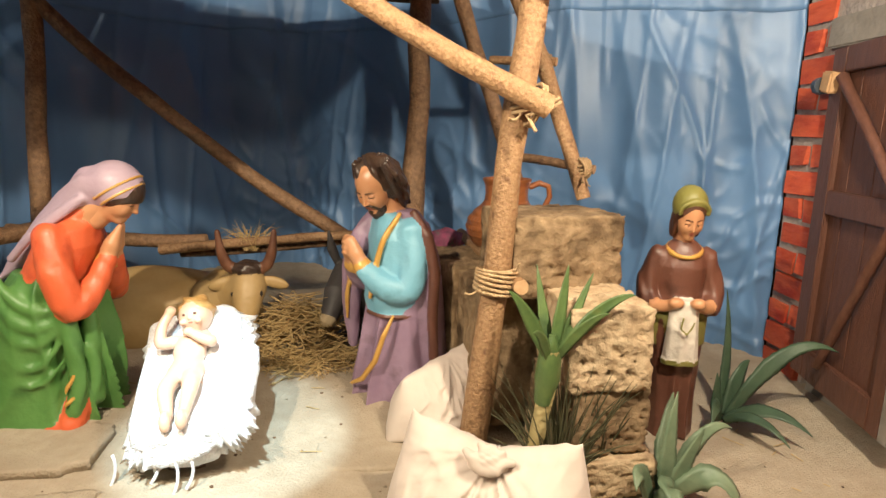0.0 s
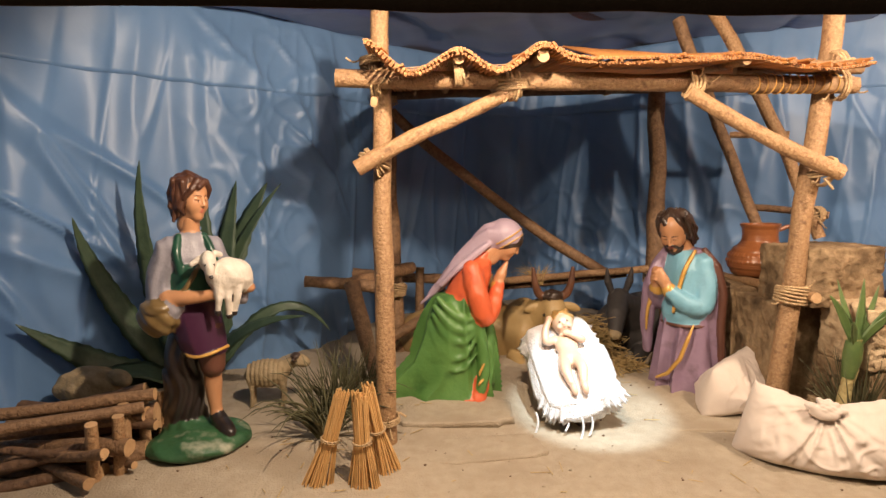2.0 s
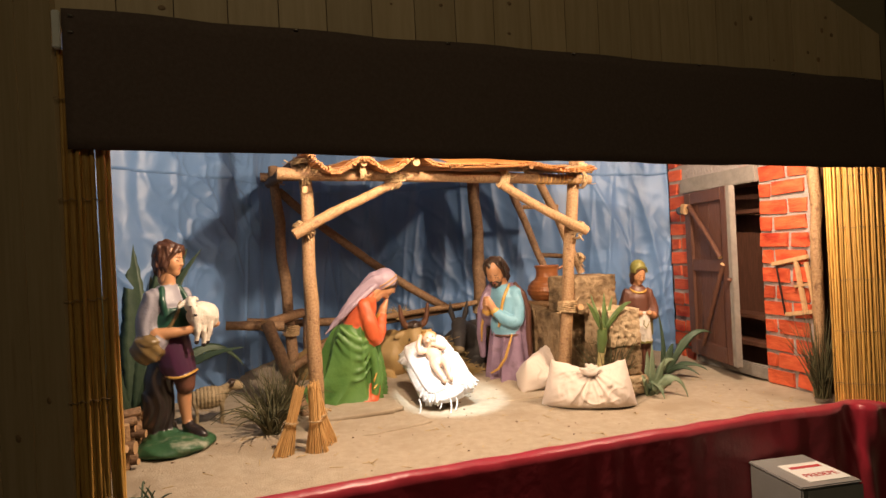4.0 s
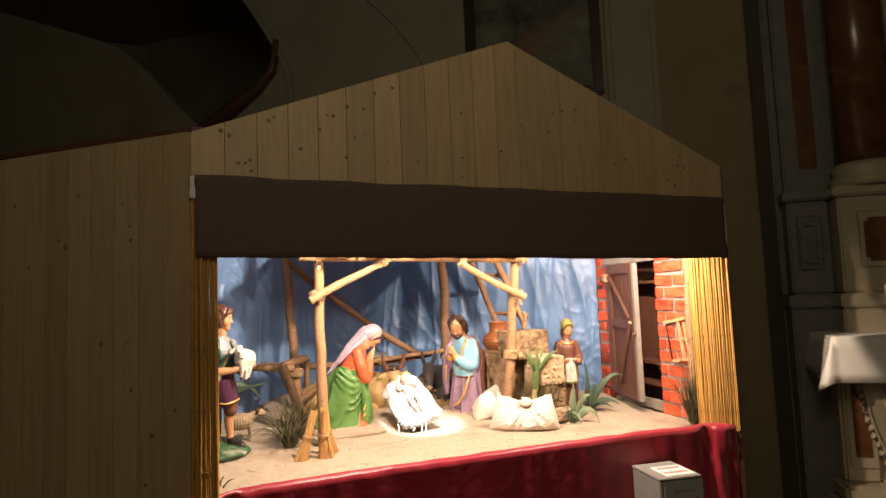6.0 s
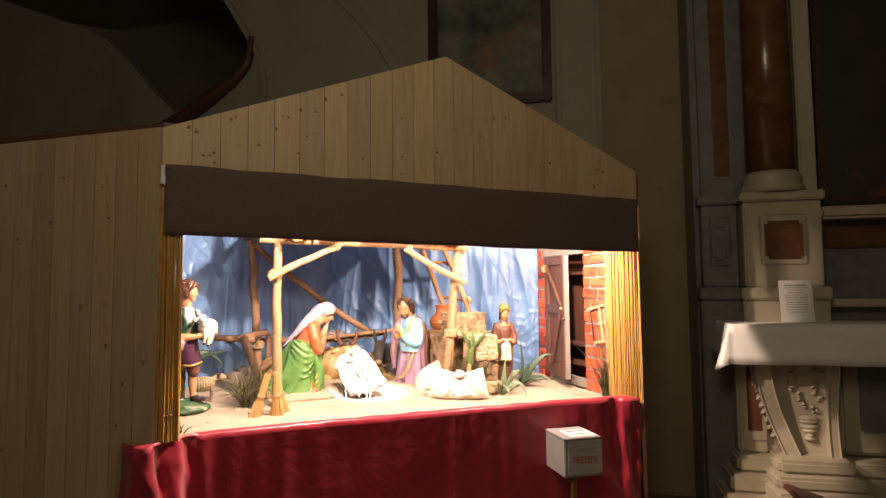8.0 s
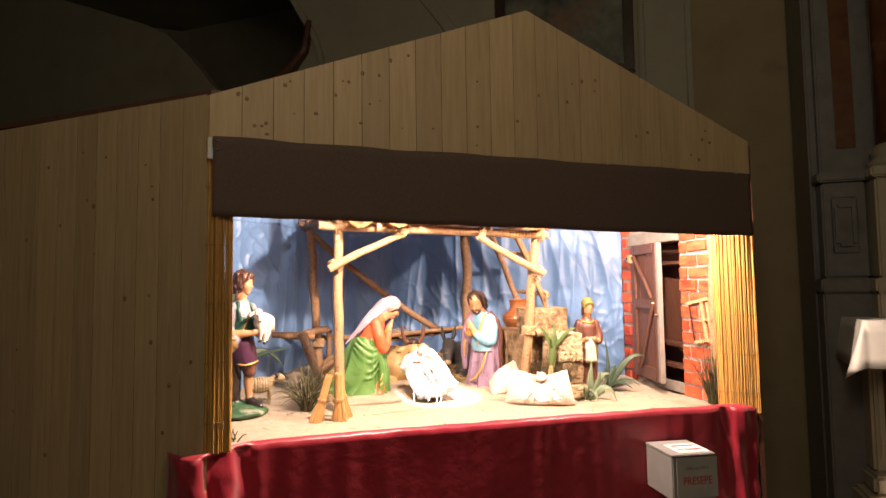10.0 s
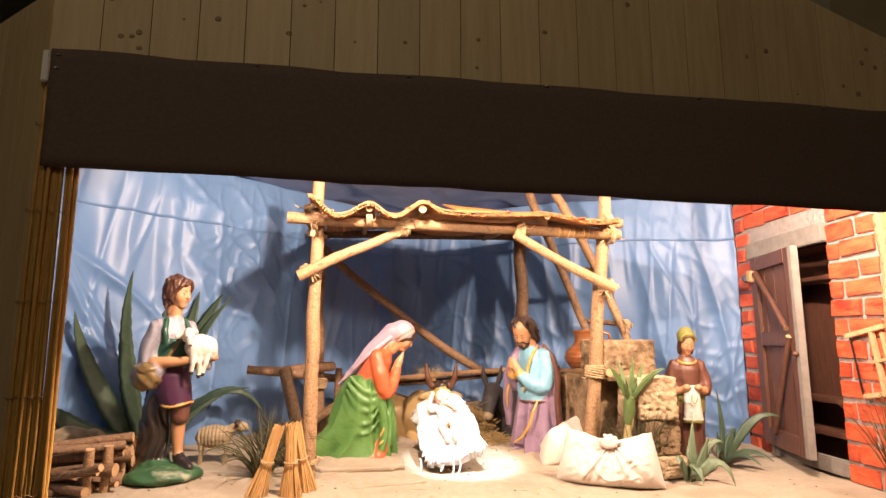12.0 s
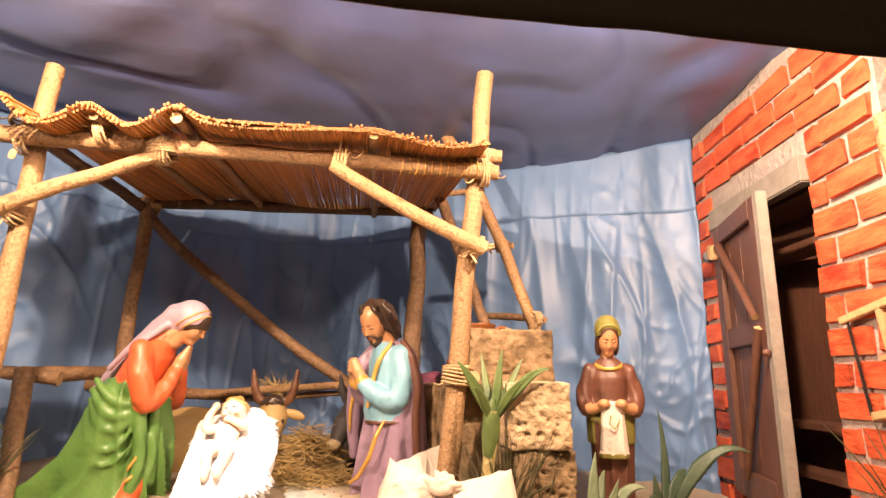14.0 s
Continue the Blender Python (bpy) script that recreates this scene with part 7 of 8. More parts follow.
def slabs():
    for x, y, w, d, turn in ((-0.66, 1.19, 0.32, 0.17, -3), (-0.60, 0.99, 0.30, 0.13, 4), (0.03, 1.15, 0.26, 0.17, -8)):
        s = Shape()
        rim = []
        for i in range(64):
            a = 2 * math.pi * i / 64
            c, e = math.cos(a), math.sin(a)
            k = 1 + 0.10 * noise.noise(V((c * 2.2, e * 2.2, x * 9))) + 0.05 * noise.noise(V((c * 9, e * 9, x * 9)))
            rim.append((0.5 * w * math.copysign(abs(c) ** 0.35, c) * k, 0.5 * d * math.copysign(abs(e) ** 0.35, e) * k))
        s.loft([[V((u * q, v * q, z + 0.0015 * noise.noise(V((u * 30, v * 30, q))))) for u, v in rim] for q, z in ((1.0, -0.014), (1.0, 0.003), (0.985, 0.006), (0.9, 0.0065), (0.5, 0.0055), (0.05, 0.005))], SAND)
        solid("flagstone", s, "flat stone slab half covered by sand", "flagstone", pose(x, y, ground(x, y) - 0.0025, 1.5 if y > 1.17 else 0.3, -0.8, turn), group="buried flagstones")


slabs()


def pebbles():
    rnd = random.Random(8)
    s = Shape()
    for _ in range(260):
        x, y = rnd.uniform(-1.5, 1.0), rnd.uniform(0.5, 1.5)
        r = rnd.uniform(0.0012, 0.0042)
        s.blob((x, y, ground(x, y) + r * 0.5), (r, r * rnd.uniform(0.6, 1), r * 0.6), BARK_DARK if rnd.random() < 0.4 else SAND, n=6, rows=4)
    for _ in range(150):
        x, y, a, l = rnd.uniform(-1.5, 1.0), rnd.uniform(0.5, 1.5), rnd.uniform(0, 6.28), rnd.uniform(0.01, 0.05)
        z = ground(x, y) + 0.003
        s.tube([(x, y, z), (x + l * math.cos(a), y + l * math.sin(a), z + 0.001)], 0.0009, HAY, 4)
    solid("litter", s, "scattered pebbles and bits of straw on the sand", "litter", kind="stuff")


pebbles()
reed_screen("reed_screen", [(-1.432, 0.300), (-1.402, 0.300), (-1.350, 0.314)], 0.985, 1.99, "narrow screen of golden reeds closing the edge of the stage", 1)
reed_screen("reed_screen", [(0.930, 0.430), (0.985, 0.365), (1.066, 0.312)], 0.905, 1.84, "wider screen of golden reeds in front of the brick wall", 2)


# ---------------------------------------------------------------- the church round the booth
W0, WD, WN = V((1.25, 1.35, 0)), V((0.769, -0.639, 0)), V((-0.639, -0.769, 0))
WALL = Matrix(((WD.x, -WN.x, 0, W0.x), (WD.y, -WN.y, 0, W0.y), (0, 0, 1, 0), (0, 0, 0, 1)))
STAND = V((-1.44, -2.21, 1.582))
ALTAR = WALL.copy()
WALL = Matrix.Translation(STAND) @ Matrix.Scale(1.07, 4) @ Matrix.Translation(-STAND) @ WALL
# in this frame X runs along the church wall, -Y points into the room, Z is up


def wall_box(s, s0, s1, n0, n1, z0, z1, m, bevel=0.0):
    """A block on the church wall, from n0 to n1 metres out of it."""
    s.box(((s0 + s1) / 2, -(n0 + n1) / 2, (z0 + z1) / 2), (s1 - s0, n1 - n0, z1 - z0), m, bevel=bevel)
    return s


def church():
    s = Shape()
    wall_box(s, -1.9, 7.0, -0.3, 0.0, 0, 6.0, OCHRE)
    solid("wall_church", s, "dim ochre plaster wall of the church", "wall", WALL, kind="structure")
    # the plaster field ends to the side in the curve of the chapel's arch
    edge = [(-3.6, 0.0), (-3.6, 2.93), (-3.39, 3.02), (-3.184, 3.11), (-2.949, 3.246), (-2.723, 3.38), (-2.59, 3.52), (-2.56, 3.66), (-2.57, 3.74), (-2.64, 3.82), (-2.726, 3.955), (-2.851, 4.139), (-3.1, 4.42), (-3.5, 4.75), (-4.0, 5.0), (-4.0, 6.0)]
    s = Shape()
    panel(s, [V((x, -0.03, z)) for x, z in edge] + [V((-0.97, -0.03, 6.0)), V((-0.97, -0.03, 0.0))], 0.32, PLASTER, (0, -1, 0))
    wall_box(s, -0.97, 0.03, 0.002, 0.012, 0, 6.0, PLASTER)
    bmesh.ops.recalc_face_normals(s.bm, faces=s.bm.faces[:])
    solid("wall_panel", s, "grey-green plaster field round the old painting", "wall", WALL, kind="structure")
    s = Shape()
    wall_box(s, 0.035, 0.365, 0.0, 0.05, 0, 6.0, PLASTER, 0.01)
    wall_box(s, 0.07, 0.33, 0.05, 0.058, 0.3, 5.8, PLASTER, 0.004)
    solid("pilaster", s, "flat grey plaster pilaster", "pilaster", WALL, kind="structure")
    s = Shape()
    wall_box(s, -9.0, -1.0, -3.5, -3.2, 0, 6.0, PLASTER)
    solid("wall_niche", s, "shaded plaster wall at the back of the side chapel", "wall", WALL, kind="structure")
    # mouldings that follow the arch, its wooden rim, and the vault of the chapel behind
    for name, line, wide, out, label in (
            ("arch_moulding", [(-4.0, 5.05), (-3.5, 4.82), (-3.1, 4.47), (-2.83, 4.16), (-2.70, 3.96), (-2.60, 3.79), (-2.50, 3.62), (-2.445, 3.47), (-2.425, 3.33), (-2.435, 3.15), (-2.45, 2.9)], 0.055, 0.06, "curved plaster edge of the chapel arch in shade"),
            ("arch_band", [(-2.6, 4.75), (-2.1, 4.40), (-1.717, 4.00), (-1.517, 3.78), (-1.36, 3.56), (-1.24, 3.35), (-1.15, 3.1)], 0.10, 0.045, "second curved plaster band of the arch")):
        pts = [along(line, i / 40) for i in range(41)]
        rows = []
        for i, q in enumerate(pts):
            t = (pts[min(i + 1, 40)] - pts[max(i - 1, 0)]).normalized()
            side = V((-t.y, t.x, 0)) * wide * 0.5
            rows.append([V((c.x, -n, c.y)) for c, n in ((q - side, 0.02), (q - side * 0.8, out), (q + side * 0.8, out), (q + side, 0.02))])
        s = Shape()
        s.loft(rows, PLASTER, smooth=False)
        solid(name, s, label, "moulding", WALL, kind="structure")
    s = Shape()
    line = [(-2.548, 3.76), (-2.556, 3.68), (-2.582, 3.52), (-2.723, 3.38), (-2.949, 3.246), (-3.184, 3.11), (-3.39, 3.02), (-3.7, 2.92)]
    s.tube([V((along(line, i / 24).x, -0.06, along(line, i / 24).y)) for i in range(25)], [0.024 + 0.045 * min(1.0, i / 12) for i in range(25)], BROWN, 10)
    solid("wooden_rim", s, "curved reddish-brown wooden rim under the arch", "rim", WALL, kind="structure")
    s = Shape()
    vault = [(-7.4, 5.35), (-6.084, 4.856), (-5.466, 4.608), (-5.0, 4.42), (-4.70, 4.26), (-4.389, 3.966), (-4.133, 3.664), (-3.811, 3.369), (-3.65, 3.21), (-3.45, 2.95), (-3.45, 0.0), (-7.4, 0.0)]
    panel(s, [V((x, 0.6, z)) for x, z in vault], 0.12, PLASTER, (0, -1, 0))
    bmesh.ops.recalc_face_normals(s.bm, faces=s.bm.faces[:])
    solid("wall_vault", s, "curved plaster flank of the side chapel's vault in shade", "wall", WALL, kind="structure")
    s = Shape()
    s.box((-0.5, 1.0, -0.05), (20, 20, 0.1), STONEFLOOR)
    solid("floor", s, "dim reddish stone floor of the church", "floor", kind="structure")
    s = Shape()
    s.box((-0.5, 1.0, 6.1), (20, 20, 0.1), PLASTER)
    solid("ceiling_church", s, "dark plaster vault of the church", "ceiling", kind="structure")
    for name, c, size in (("wall_south", (-1.5, -5.6, 3), (13.5, 0.2, 6)), ("wall_west", (-8, 1.5, 3), (0.2, 15, 6)), ("wall_east", (5.2, -1.5, 3), (0.2, 9, 6)), ("wall_north", (-2.5, 9.0, 3), (11.5, 0.2, 6))):
        s = Shape()
        s.box(c, size, PLASTER)
        solid(name, s, "plain plaster wall of the church in shade", "wall", kind="structure")


def painting(name, s0, s1, z0, z1, m, label, n=0.02, frame=0.07, at=WALL):
    root = thing(name, label, "painting", at)
    s = Shape()
    wall_box(s, s0 + frame * 0.8, s1 - frame * 0.8, n, n + 0.02, z0 + frame * 0.8, z1 - frame * 0.8, m)
    part("canvas", s, root, "darkened oil canvas")
    for a, b, c, d in ((s0, s0 + frame, z0, z1), (s1 - frame, s1, z0, z1), (s0 + frame, s1 - frame, z0, z0 + frame), (s0 + frame, s1 - frame, z1 - frame, z1)):
        s = Shape()
        wall_box(s, a, b, n, n + 0.06, c, d, FRAME, 0.012)
        part("frame", s, root, "dark moulded wooden frame")


def retable():
    root = thing("retable", "marble altar retable with red columns and inlaid panels", "retable", ALTAR)
    s = Shape()
    wall_box(s, 0.96, 4.6, -0.25, 0.14, 0, 6, GREYMARBLE, 0.01)
    part("back_wall", s, root)
    for s0, s1, n1, tone in ((0.985, 1.200, 0.26, GREYMARBLE), (1.216, 1.666, 0.36, MARBLE)):
        p = Shape()
        wall_box(p, s0, s1, 0.14, n1, 1.55, 2.10, tone, 0.01)
        ped = part("pedestal", p, root, "moulded marble pedestal")
        for k0, out, z0, z1 in ((0.02, 0.02, 2.10, 2.16), (0.03, 0.03, 1.47, 1.55), (0.02, 0.015, 0.0, 1.47)):
            p = Shape()
            wall_box(p, s0 - k0, s1 + k0, 0.14, n1 + out, z0, z1, tone, 0.01)
            part("plinth_block" if z0 == 0 else "cornice", p, ped)
        w = (s1 - s0)
        p = Shape()
        wall_box(p, s0 + w * 0.20, s1 - w * 0.20, n1 - 0.004, n1 + 0.008, 1.69, 2.01, tone, 0.006)
        part("panel_moulding", p, ped)
        p = Shape()
        wall_box(p, s0 + w * 0.26, s1 - w * 0.26, n1 + 0.002, n1 + 0.013, 1.73, 1.97, REDMARBLE if s0 > 1.2 else GREYMARBLE, 0.02)
        part("inlay", p, ped, "inlaid red marble panel")
    p = Shape()
    wall_box(p, 1.00, 1.215, 0.14, 0.20, 2.16, 6.0, GREYMARBLE, 0.01)
    part("pilaster", p, root, "flat grey marble pilaster")
    p = Shape()
    wall_box(p, 1.085, 1.185, 0.198, 0.208, 2.30, 5.8, REDMARBLE, 0.004)
    part("inlay", p, root, "tall dark red marble inlay")
    for c, r, m, n in ((1.428, 0.15, REDMARBLE, 0.22),):
        p = Shape()
        rows = [(1.30, 2.16), (1.30, 2.20), (1.12, 2.23), (1.20, 2.26), (1.02, 2.30)]
        p.loft([[V((c + r * k * math.cos(a), -n + r * k * math.sin(a) * -1, z)) for a in [2 * math.pi * i / 28 for i in range(28)]] for k, z in rows], MARBLE)
        part("column_base", p, root, "round moulded marble base")
        p = Shape()
        p.loft([[V((c + r * k * math.cos(a), -n - r * k * math.sin(a), z)) for a in [2 * math.pi * i / 32 for i in range(32)]] for k, z in ((1.0, 2.30), (0.99, 3.2), (0.93, 4.4), (0.86, 5.4))], m)
        part("column", p, root, "polished red marble column")
    p = Shape()
    wall_box(p, 1.60, 1.70, 0.14, 0.22, 2.10, 6.0, MARBLE, 0.01)
    part("strip", p, root)
    p = Shape()
    wall_box(p, 1.68, 4.5, 0.14, 0.30, 1.98, 2.06, MARBLE, 0.02)
    part("ledge", p, root)
    p = Shape()
    wall_box(p, 1.74, 4.4, 0.14, 0.17, 1.80, 1.94, REDMARBLE, 0.01)
    part("inlay", p, root, "long inlaid red marble strip")
    p = Shape()
    wall_box(p, 1.0, 4.5, 0.14, 0.24, 1.42, 1.47, MARBLE, 0.01)
    part("ledge", p, root)


def altar():
    root = thing("altar", "carved cream marble altar with scrolled bracket and vase relief", "altar", ALTAR)
    p = Shape()
    wall_box(p, 1.06, 4.2, 0.05, 0.62, 1.25, 1.325, MARBLE, 0.012)
    part("mensa", p, root)
    p = Shape()
    wall_box(p, 1.30, 4.0, 0.05, 0.34, 0.50, 1.25, MARBLE, 0.01)
    part("body", p, root)
    # stepped plinth of the body, and the block under the bracket that stands out of it
    for z0, z1, s0, s1, n1 in ((0.0, 0.31, 1.00, 4.3, 0.56), (0.31, 0.42, 1.05, 4.25, 0.52), (0.42, 0.52, 1.10, 4.2, 0.47), (0.0, 0.40, 1.235, 1.74, 0.78), (0.40, 0.47, 1.255, 1.72, 0.70), (0.47, 0.545, 1.285, 1.69, 0.63)):
        p = Shape()
        wall_box(p, s0, s1, 0.05, n1, z0, z1, MARBLE, 0.018)
        part("plinth", p, root, "stepped marble plinth")
    # scrolled brackets either side of the relief, seen from their side
    side = [(0.60 - 0.13 * math.sin(math.pi * 0.62 * i / 16) + 0.05 * max(0.0, i / 16 - 0.7), 1.25 - 0.705 * i / 16) for i in range(17)]

    def lean(z):
        return 0.17 * (1 - math.cos(0.5 * math.pi * min(1.0, (1.25 - z) / 0.70)))
    for x0, x1, k, out in ((1.185, 1.275, 1.0, 0.0), (1.600, 1.660, 0.0, 0.0)):
        p = Shape()
        rows = [[V((x0 + lean(z) * k, -(n - out), z)), V((x1 + lean(z) * k, -(n - out), z)), V((x1 + lean(z) * k, -0.34, z)), V((x0 + lean(z) * k, -0.34, z))] for n, z in side]
        p.loft(rows, MARBLE, smooth=False)
        band = part("bracket", p, root, "curved scrolled marble bracket")
        p = Shape()
        for edge in (x0 + 0.004, x1 - 0.004):
            p.tube([V((edge + lean(z) * k, -n - 0.002, z)) for n, z in side], 0.006, MARBLE, 7)
        part("edge_bead", p, band)
    p = Shape()
    p.loft([[V((1.270 + lean(z), -(n - 0.05), z)), V((1.605, -(n - 0.05), z)), V((1.605, -0.34, z)), V((1.270 + lean(z), -0.34, z))] for n, z in side], MARBLE, smooth=False)
    part("panel", p, root)
    # carved leaves that run down the outer edge of the bracket
    for i in range(11):
        z = 1.10 - 0.045 * i
        n = 0.60 - 0.13 * math.sin(math.pi * 0.62 * (1.25 - z) / 0.705)
        p = Shape()
        p.blob((1.178 + lean(z), -(n - 0.03 - 0.01 * (i % 2)), z), (0.010, 0.024, 0.020), MARBLE, turn=(20 * (i % 3), 25, 0), lump=0.6, n=10, freq=60)
        part("leaf_relief", p, root, "carved marble foliage")
    p = Shape()
    wall_box(p, 1.125, 1.30, 0.05, 0.40, 0.52, 1.25, MARBLE, 0.015)
    part("side_panel", p, root)
    p = Shape()
    wall_box(p, 1.150, 1.290, 0.396, 0.410, 0.60, 1.16, MARBLE, 0.006)
    part("panel_moulding", p, root)
    p = Shape()
    wall_box(p, 1.180, 1.262, 0.404, 0.414, 0.66, 1.06, REDMARBLE, 0.004)
    part("inlay", p, root, "small red marble inlay")
    # relief on the panel: a vase, foliage and flowers
    p = Shape()
    def face(z):
        return 0.55 - 0.13 * math.sin(math.pi * 0.62 * (1.25 - z) / 0.705) + 0.05 * max(0.0, (1.25 - z) / 0.705 - 0.7)
    for z, r in ((0.635, 0.034), (0.655, 0.022), (0.68, 0.040), (0.705, 0.052), (0.735, 0.050), (0.755, 0.056)):
        p.blob((1.515, -face(z), z), (r, 0.032, 0.018), MARBLE, n=14)
    part("vase_relief", p, root, "carved marble vase relief")
    rnd = random.Random(5)
    for i in range(34):
        column = i % 2
        z = 0.80 + 0.021 * (i // 2)
        x = (1.452 if column else 1.556) - (0.05 if column else 0.0) * (z - 0.8) / 0.35 + rnd.uniform(-0.022, 0.022)
        if z < 0.86:
            x = 1.515 + rnd.uniform(-0.05, 0.05)
        p = Shape()
        p.blob((x, -face(z) - 0.004, z), (0.011 + rnd.uniform(-0.003, 0.006), 0.016, 0.009), MARBLE, turn=(0, rnd.uniform(-70, 70), 0), lump=0.8, n=10, freq=80)
        part("leaf_relief", p, root, "carved marble foliage")
    p = Shape()
    wall_box(p, 1.70, 3.9, 0.34, 0.40, 0.54, 1.22, MARBLE, 0.02)
    part("front_panel", p, root)
    p = Shape()
    wall_box(p, 1.80, 3.75, 0.40, 0.408, 0.68, 1.14, GREYMARBLE, 0.01)
    part("inlay", p, root, "dark inlaid marble field")


def altar_cloth():
    s = Shape()
    k = s.index(LINEN)
    prof = [(0.06, 1.333), (0.30, 1.334), (0.55, 1.334), (0.628, 1.333), (0.640, 1.326), (0.644, 1.27), (0.647, 1.21), (0.650, 1.15), (0.653, 1.098)]
    n = 120
    grid = []
    for i in range(n + 1):
        x = 1.045 + 3.1 * i / n
        col = []
        for j, (d, z) in enumerate(prof):
            drop = max(0, j - 4) / 4
            wave = 0.007 * drop * noise.noise(V((x * 5, 0, 3))) + 0.003 * drop * math.sin(x * 7)
            col.append(s.bm.verts.new((x, -(d + wave), z + 0.004 * drop * noise.noise(V((x * 3, 5, 0))))))
        grid.append(col)
    skin(s, grid, k)
    # the end that hangs down beside the altar, drawn out to a point at its front corner
    side = []
    for j in range(5):
        u = j / 4
        d = prof[j][0]
        top, foot = V((1.045, -d, prof[j][1])), V((1.020 - 0.075 * u ** 2, -d - 0.02 * u, 1.115 - 0.070 * u ** 2))
        side.append([grid[0][j]] + [s.bm.verts.new(top.lerp(foot, q / 4) + V((-0.012 * math.sin(math.pi * q / 8) * (1 - u), 0, 0))) for q in range(1, 5)])
    skin(s, side, k)
    # the fold that joins the hanging end to the front
    joint = [side[4], [grid[0][4]] + [s.bm.verts.new(side[4][q].co.lerp(grid[0][4 + q].co, 0.55) + V((0.004, -0.020 * q / 4, 0.004 * q))) for q in range(1, 5)], grid[0][4:9]]
    for a, b in zip(joint, joint[1:]):
        for j in range(4):
            loop = [a[j], a[j + 1], b[j + 1], b[j]]
            loop = [v for i, v in enumerate(loop) if v not in loop[:i]]
            f = s.bm.faces.new(loop)
            f.material_index, f.smooth = k, True
    bmesh.ops.recalc_face_normals(s.bm, faces=s.bm.faces[:])
    ob = solid("altar_cloth", s, "white linen altar cloth with a pointed hanging corner", "cloth", ALTAR)
    ob.modifiers.new("thickness", "SOLIDIFY").thickness = 0.003


def card():
    root = thing("notice_card", "white printed notice standing on the altar cloth", "notice", ALTAR @ Matrix.Translation((1.475, -0.46, 1.337)) @ pose(0, 0, 0, -8, 0, 0))
    s = Shape()
    s.box((0, 0, 0.128), (0.184, 0.004, 0.256), PAPER)
    part("sheet", s, root)
    rnd = random.Random(2)
    for i in range(12):
        s = Shape()
        w = rnd.uniform(0.09, 0.14)
        s.box((0, -0.0026, 0.225 - i * 0.015), (w if i else 0.12, 0.0008, 0.004 if i else 0.007), INK)
        part("text_line", s, root, "unreadable printed line")


def donation_box():
    root = thing("donation_box", "grey metal collection box with white label on brass stand", "collection box", pose(0.515, 0.255, 0.622, 0, 0, -11) @ Matrix.Scale(1.07, 4))
    w, d, h = 0.185, 0.205, 0.172
    s = Shape()
    s.box((0, 0, h / 2), (w, d, h), BOXGREY, bevel=0.004)
    part("body", s, root)
    s = Shape()
    s.box((0, 0, h + 0.003), (w + 0.006, d + 0.006, 0.008), BOXGREY, bevel=0.003)
    part("lid", s, root)
    s = Shape()
    s.box((0.012, -d / 2 - 0.001, h * 0.52), (w * 0.93, 0.002, h * 0.90), LABEL)
    part("front_label", s, root, "white paper label")
    s = Shape()
    s.box((0.02, -0.02, h + 0.008), (w * 0.72, d * 0.6, 0.002), PAPER)
    part("top_label", s, root, "white paper label")

    def words(text, size, m, ink=REDINK):
        data = bpy.data.curves.new("lettering", "FONT")
        data.body, data.size, data.extrude, data.align_x, data.align_y = text, size, 0.0004, "CENTER", "CENTER"
        data.materials.append(ink)
        ob = new("lettering", data)
        ob.parent = root
        ob.matrix_basis = m
        return tagged(ob, "small grey letters" if ink == INK else "red capital letters")
    words("PRESEPE", 0.038, pose(0.012, -d / 2 - 0.0028, h * 0.44, 90, 0, 0) @ Matrix.Diagonal((0.92, 1.15, 1, 1)))
    words("PRESEPE", 0.030, pose(0.02, -0.045, h + 0.0098))
    words("Offerte PRO", 0.019, pose(0.012, -d / 2 - 0.0028, h * 0.72, 90, 0, 0), INK)
    s = Shape()
    s.box((0.02, 0.012, h + 0.0096), (0.10, 0.014, 0.001), REDINK)
    part("text_line", s, root, "unreadable red print")
    s = Shape()
    s.tube([(0, 0, -0.63), (0, 0, -0.61), (0, 0, -0.60)], [0.11, 0.11, 0.03], BRASS, 24)
    s.tube([(0, 0, -0.60), (0, 0, -0.05), (0, 0, 0.0)], [0.016, 0.016, 0.02], BRASS, 16)
    part("stand", s, root, "worn brass stand")
    s = Shape()
    s.box((-0.03, -0.02, -0.03), (0.03, 0.02, 0.035), BRASS, bevel=0.004)
    s.tube([(-0.042, -0.02, -0.012), (-0.042, -0.02, 0.006), (-0.03, -0.02, 0.014), (-0.018, -0.02, 0.006), (-0.018, -0.02, -0.012)], 0.003, STEEL, 7)
    part("padlock", s, root, "small brass padlock")


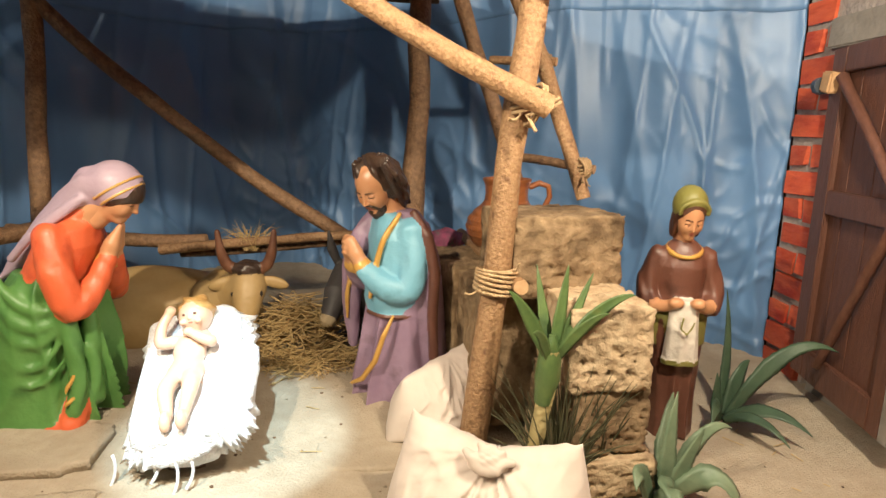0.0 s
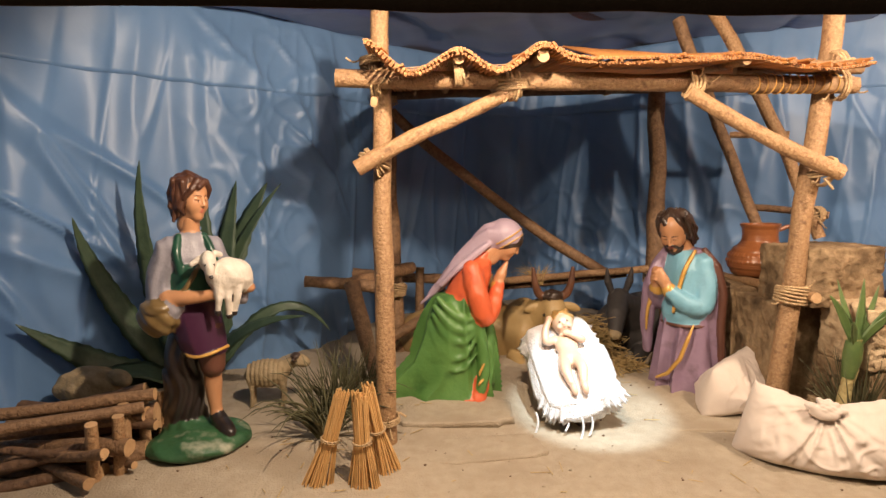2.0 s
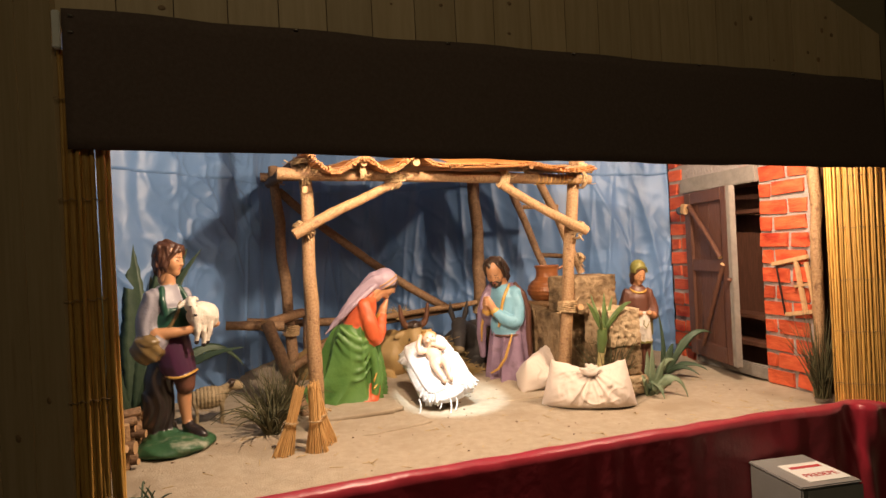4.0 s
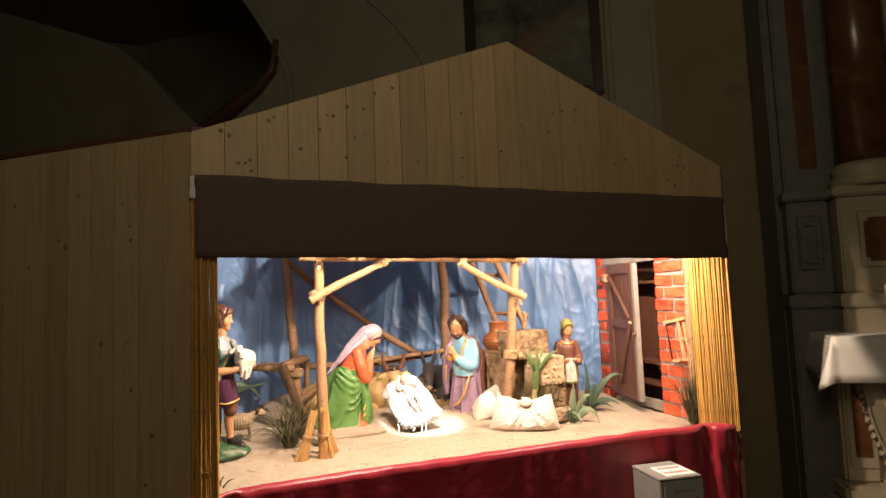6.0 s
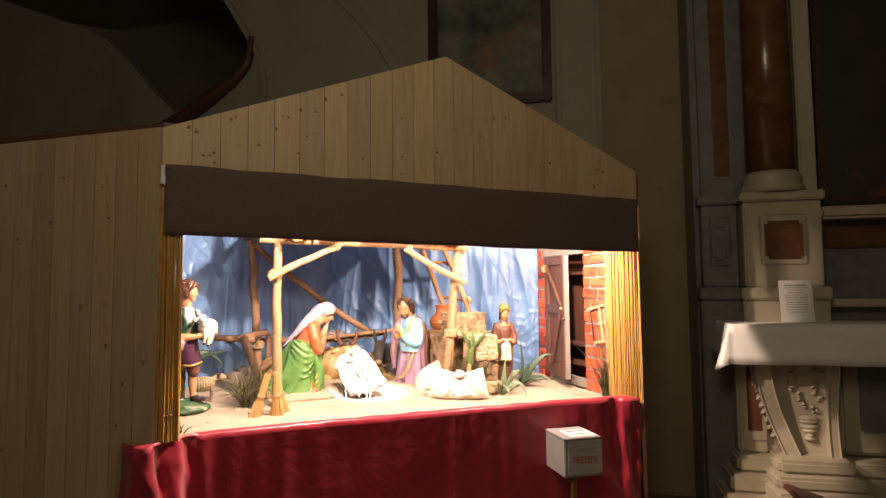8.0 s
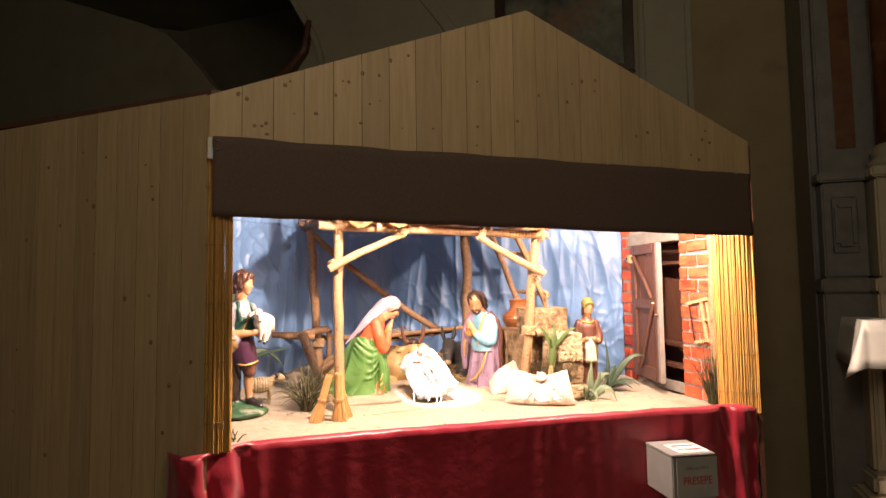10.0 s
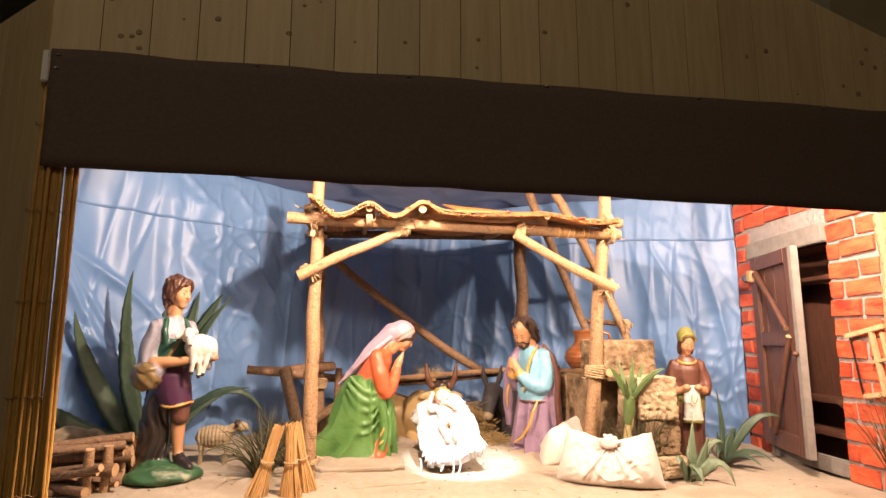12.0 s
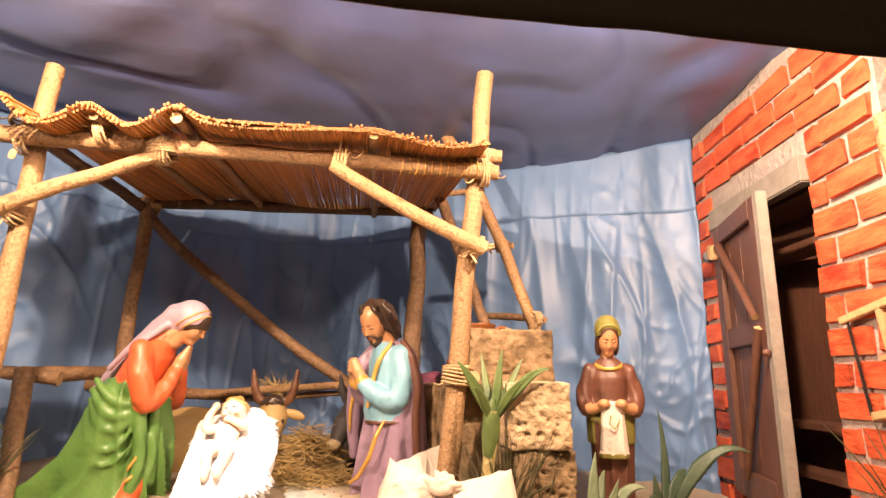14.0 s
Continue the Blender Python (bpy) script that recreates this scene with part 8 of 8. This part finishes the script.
def kneeler():
    s = Shape()
    s.box((0, 0, 0.20), (0.13, 0.05, 0.40), BROWN, turn=(0, 14, 0), bevel=0.008)
    s.box((-0.02, 0, 0.42), (0.20, 0.30, 0.03), BROWN, turn=(0, 18, 0), bevel=0.008)
    s.box((0.02, 0, 0.02), (0.4, 0.34, 0.04), BROWN, bevel=0.008)
    solid("kneeler", s, "small reddish-brown wooden kneeler before the altar", "kneeler", ALTAR @ Matrix.Translation((1.36, -0.98, 0.02)))


church()
painting("oil_painting", -0.955, 0.005, 2.975, 4.6, CANVAS, "dark old oil painting in a heavy frame, on the church wall")
retable()
painting("altarpiece", 1.72, 3.6, 2.075, 5.4, CANVAS_RED, "very dark altarpiece canvas with a reddish robe shape", 0.145, 0.05, ALTAR)
altar()
altar_cloth()
card()
donation_box()
kneeler()


# ---------------------------------------------------------------- bricks of the house front
def bricks():
    rnd = random.Random(17)
    wall = bpy.data.objects["wall_brick"]
    meshes = {}
    for size in (0.165, 0.08):
        for v in range(5):
            s = Shape()
            s.box((0, 0, 0), (0.014, size - 0.004, 0.058), BRICK, bevel=0.0, jitter=0.0045)
            meshes[size, v] = s.mesh("brick")
    z, course = 0.925, 0
    while z < 2.19:
        y = 0.64 + (0.0 if course % 2 else -0.085)
        while y < 1.52:
            size = 0.165
            c0, c1 = max(y, 0.632), min(y + size, 1.524)
            spans = [(c0, c1)]
            if z - 0.03 < 1.79:
                spans = [(c0, min(c1, 0.878)), (max(c0, 1.372), c1)]
            elif z - 0.03 < 1.872:
                spans = [(c0, min(c1, 0.872)), (max(c0, 1.418), c1)]
            for a, b in spans:
                if b - a > 0.03:
                    key = 0.165 if b - a > 0.11 else 0.08
                    mid = (a + b) / 2
                    m = pose(wall_x(mid) - 0.004 + rnd.uniform(-0.002, 0.002), mid, z + rnd.uniform(-0.004, 0.004), rnd.uniform(-1.6, 1.6), 0, -7.4) @ Matrix.Diagonal((1, (b - a) / key, rnd.uniform(0.92, 1.06), 1))
                    part("brick", meshes[key, rnd.randrange(5)], wall, at=m)
            y += size + 0.014
        z += 0.0745
        course += 1


bricks()
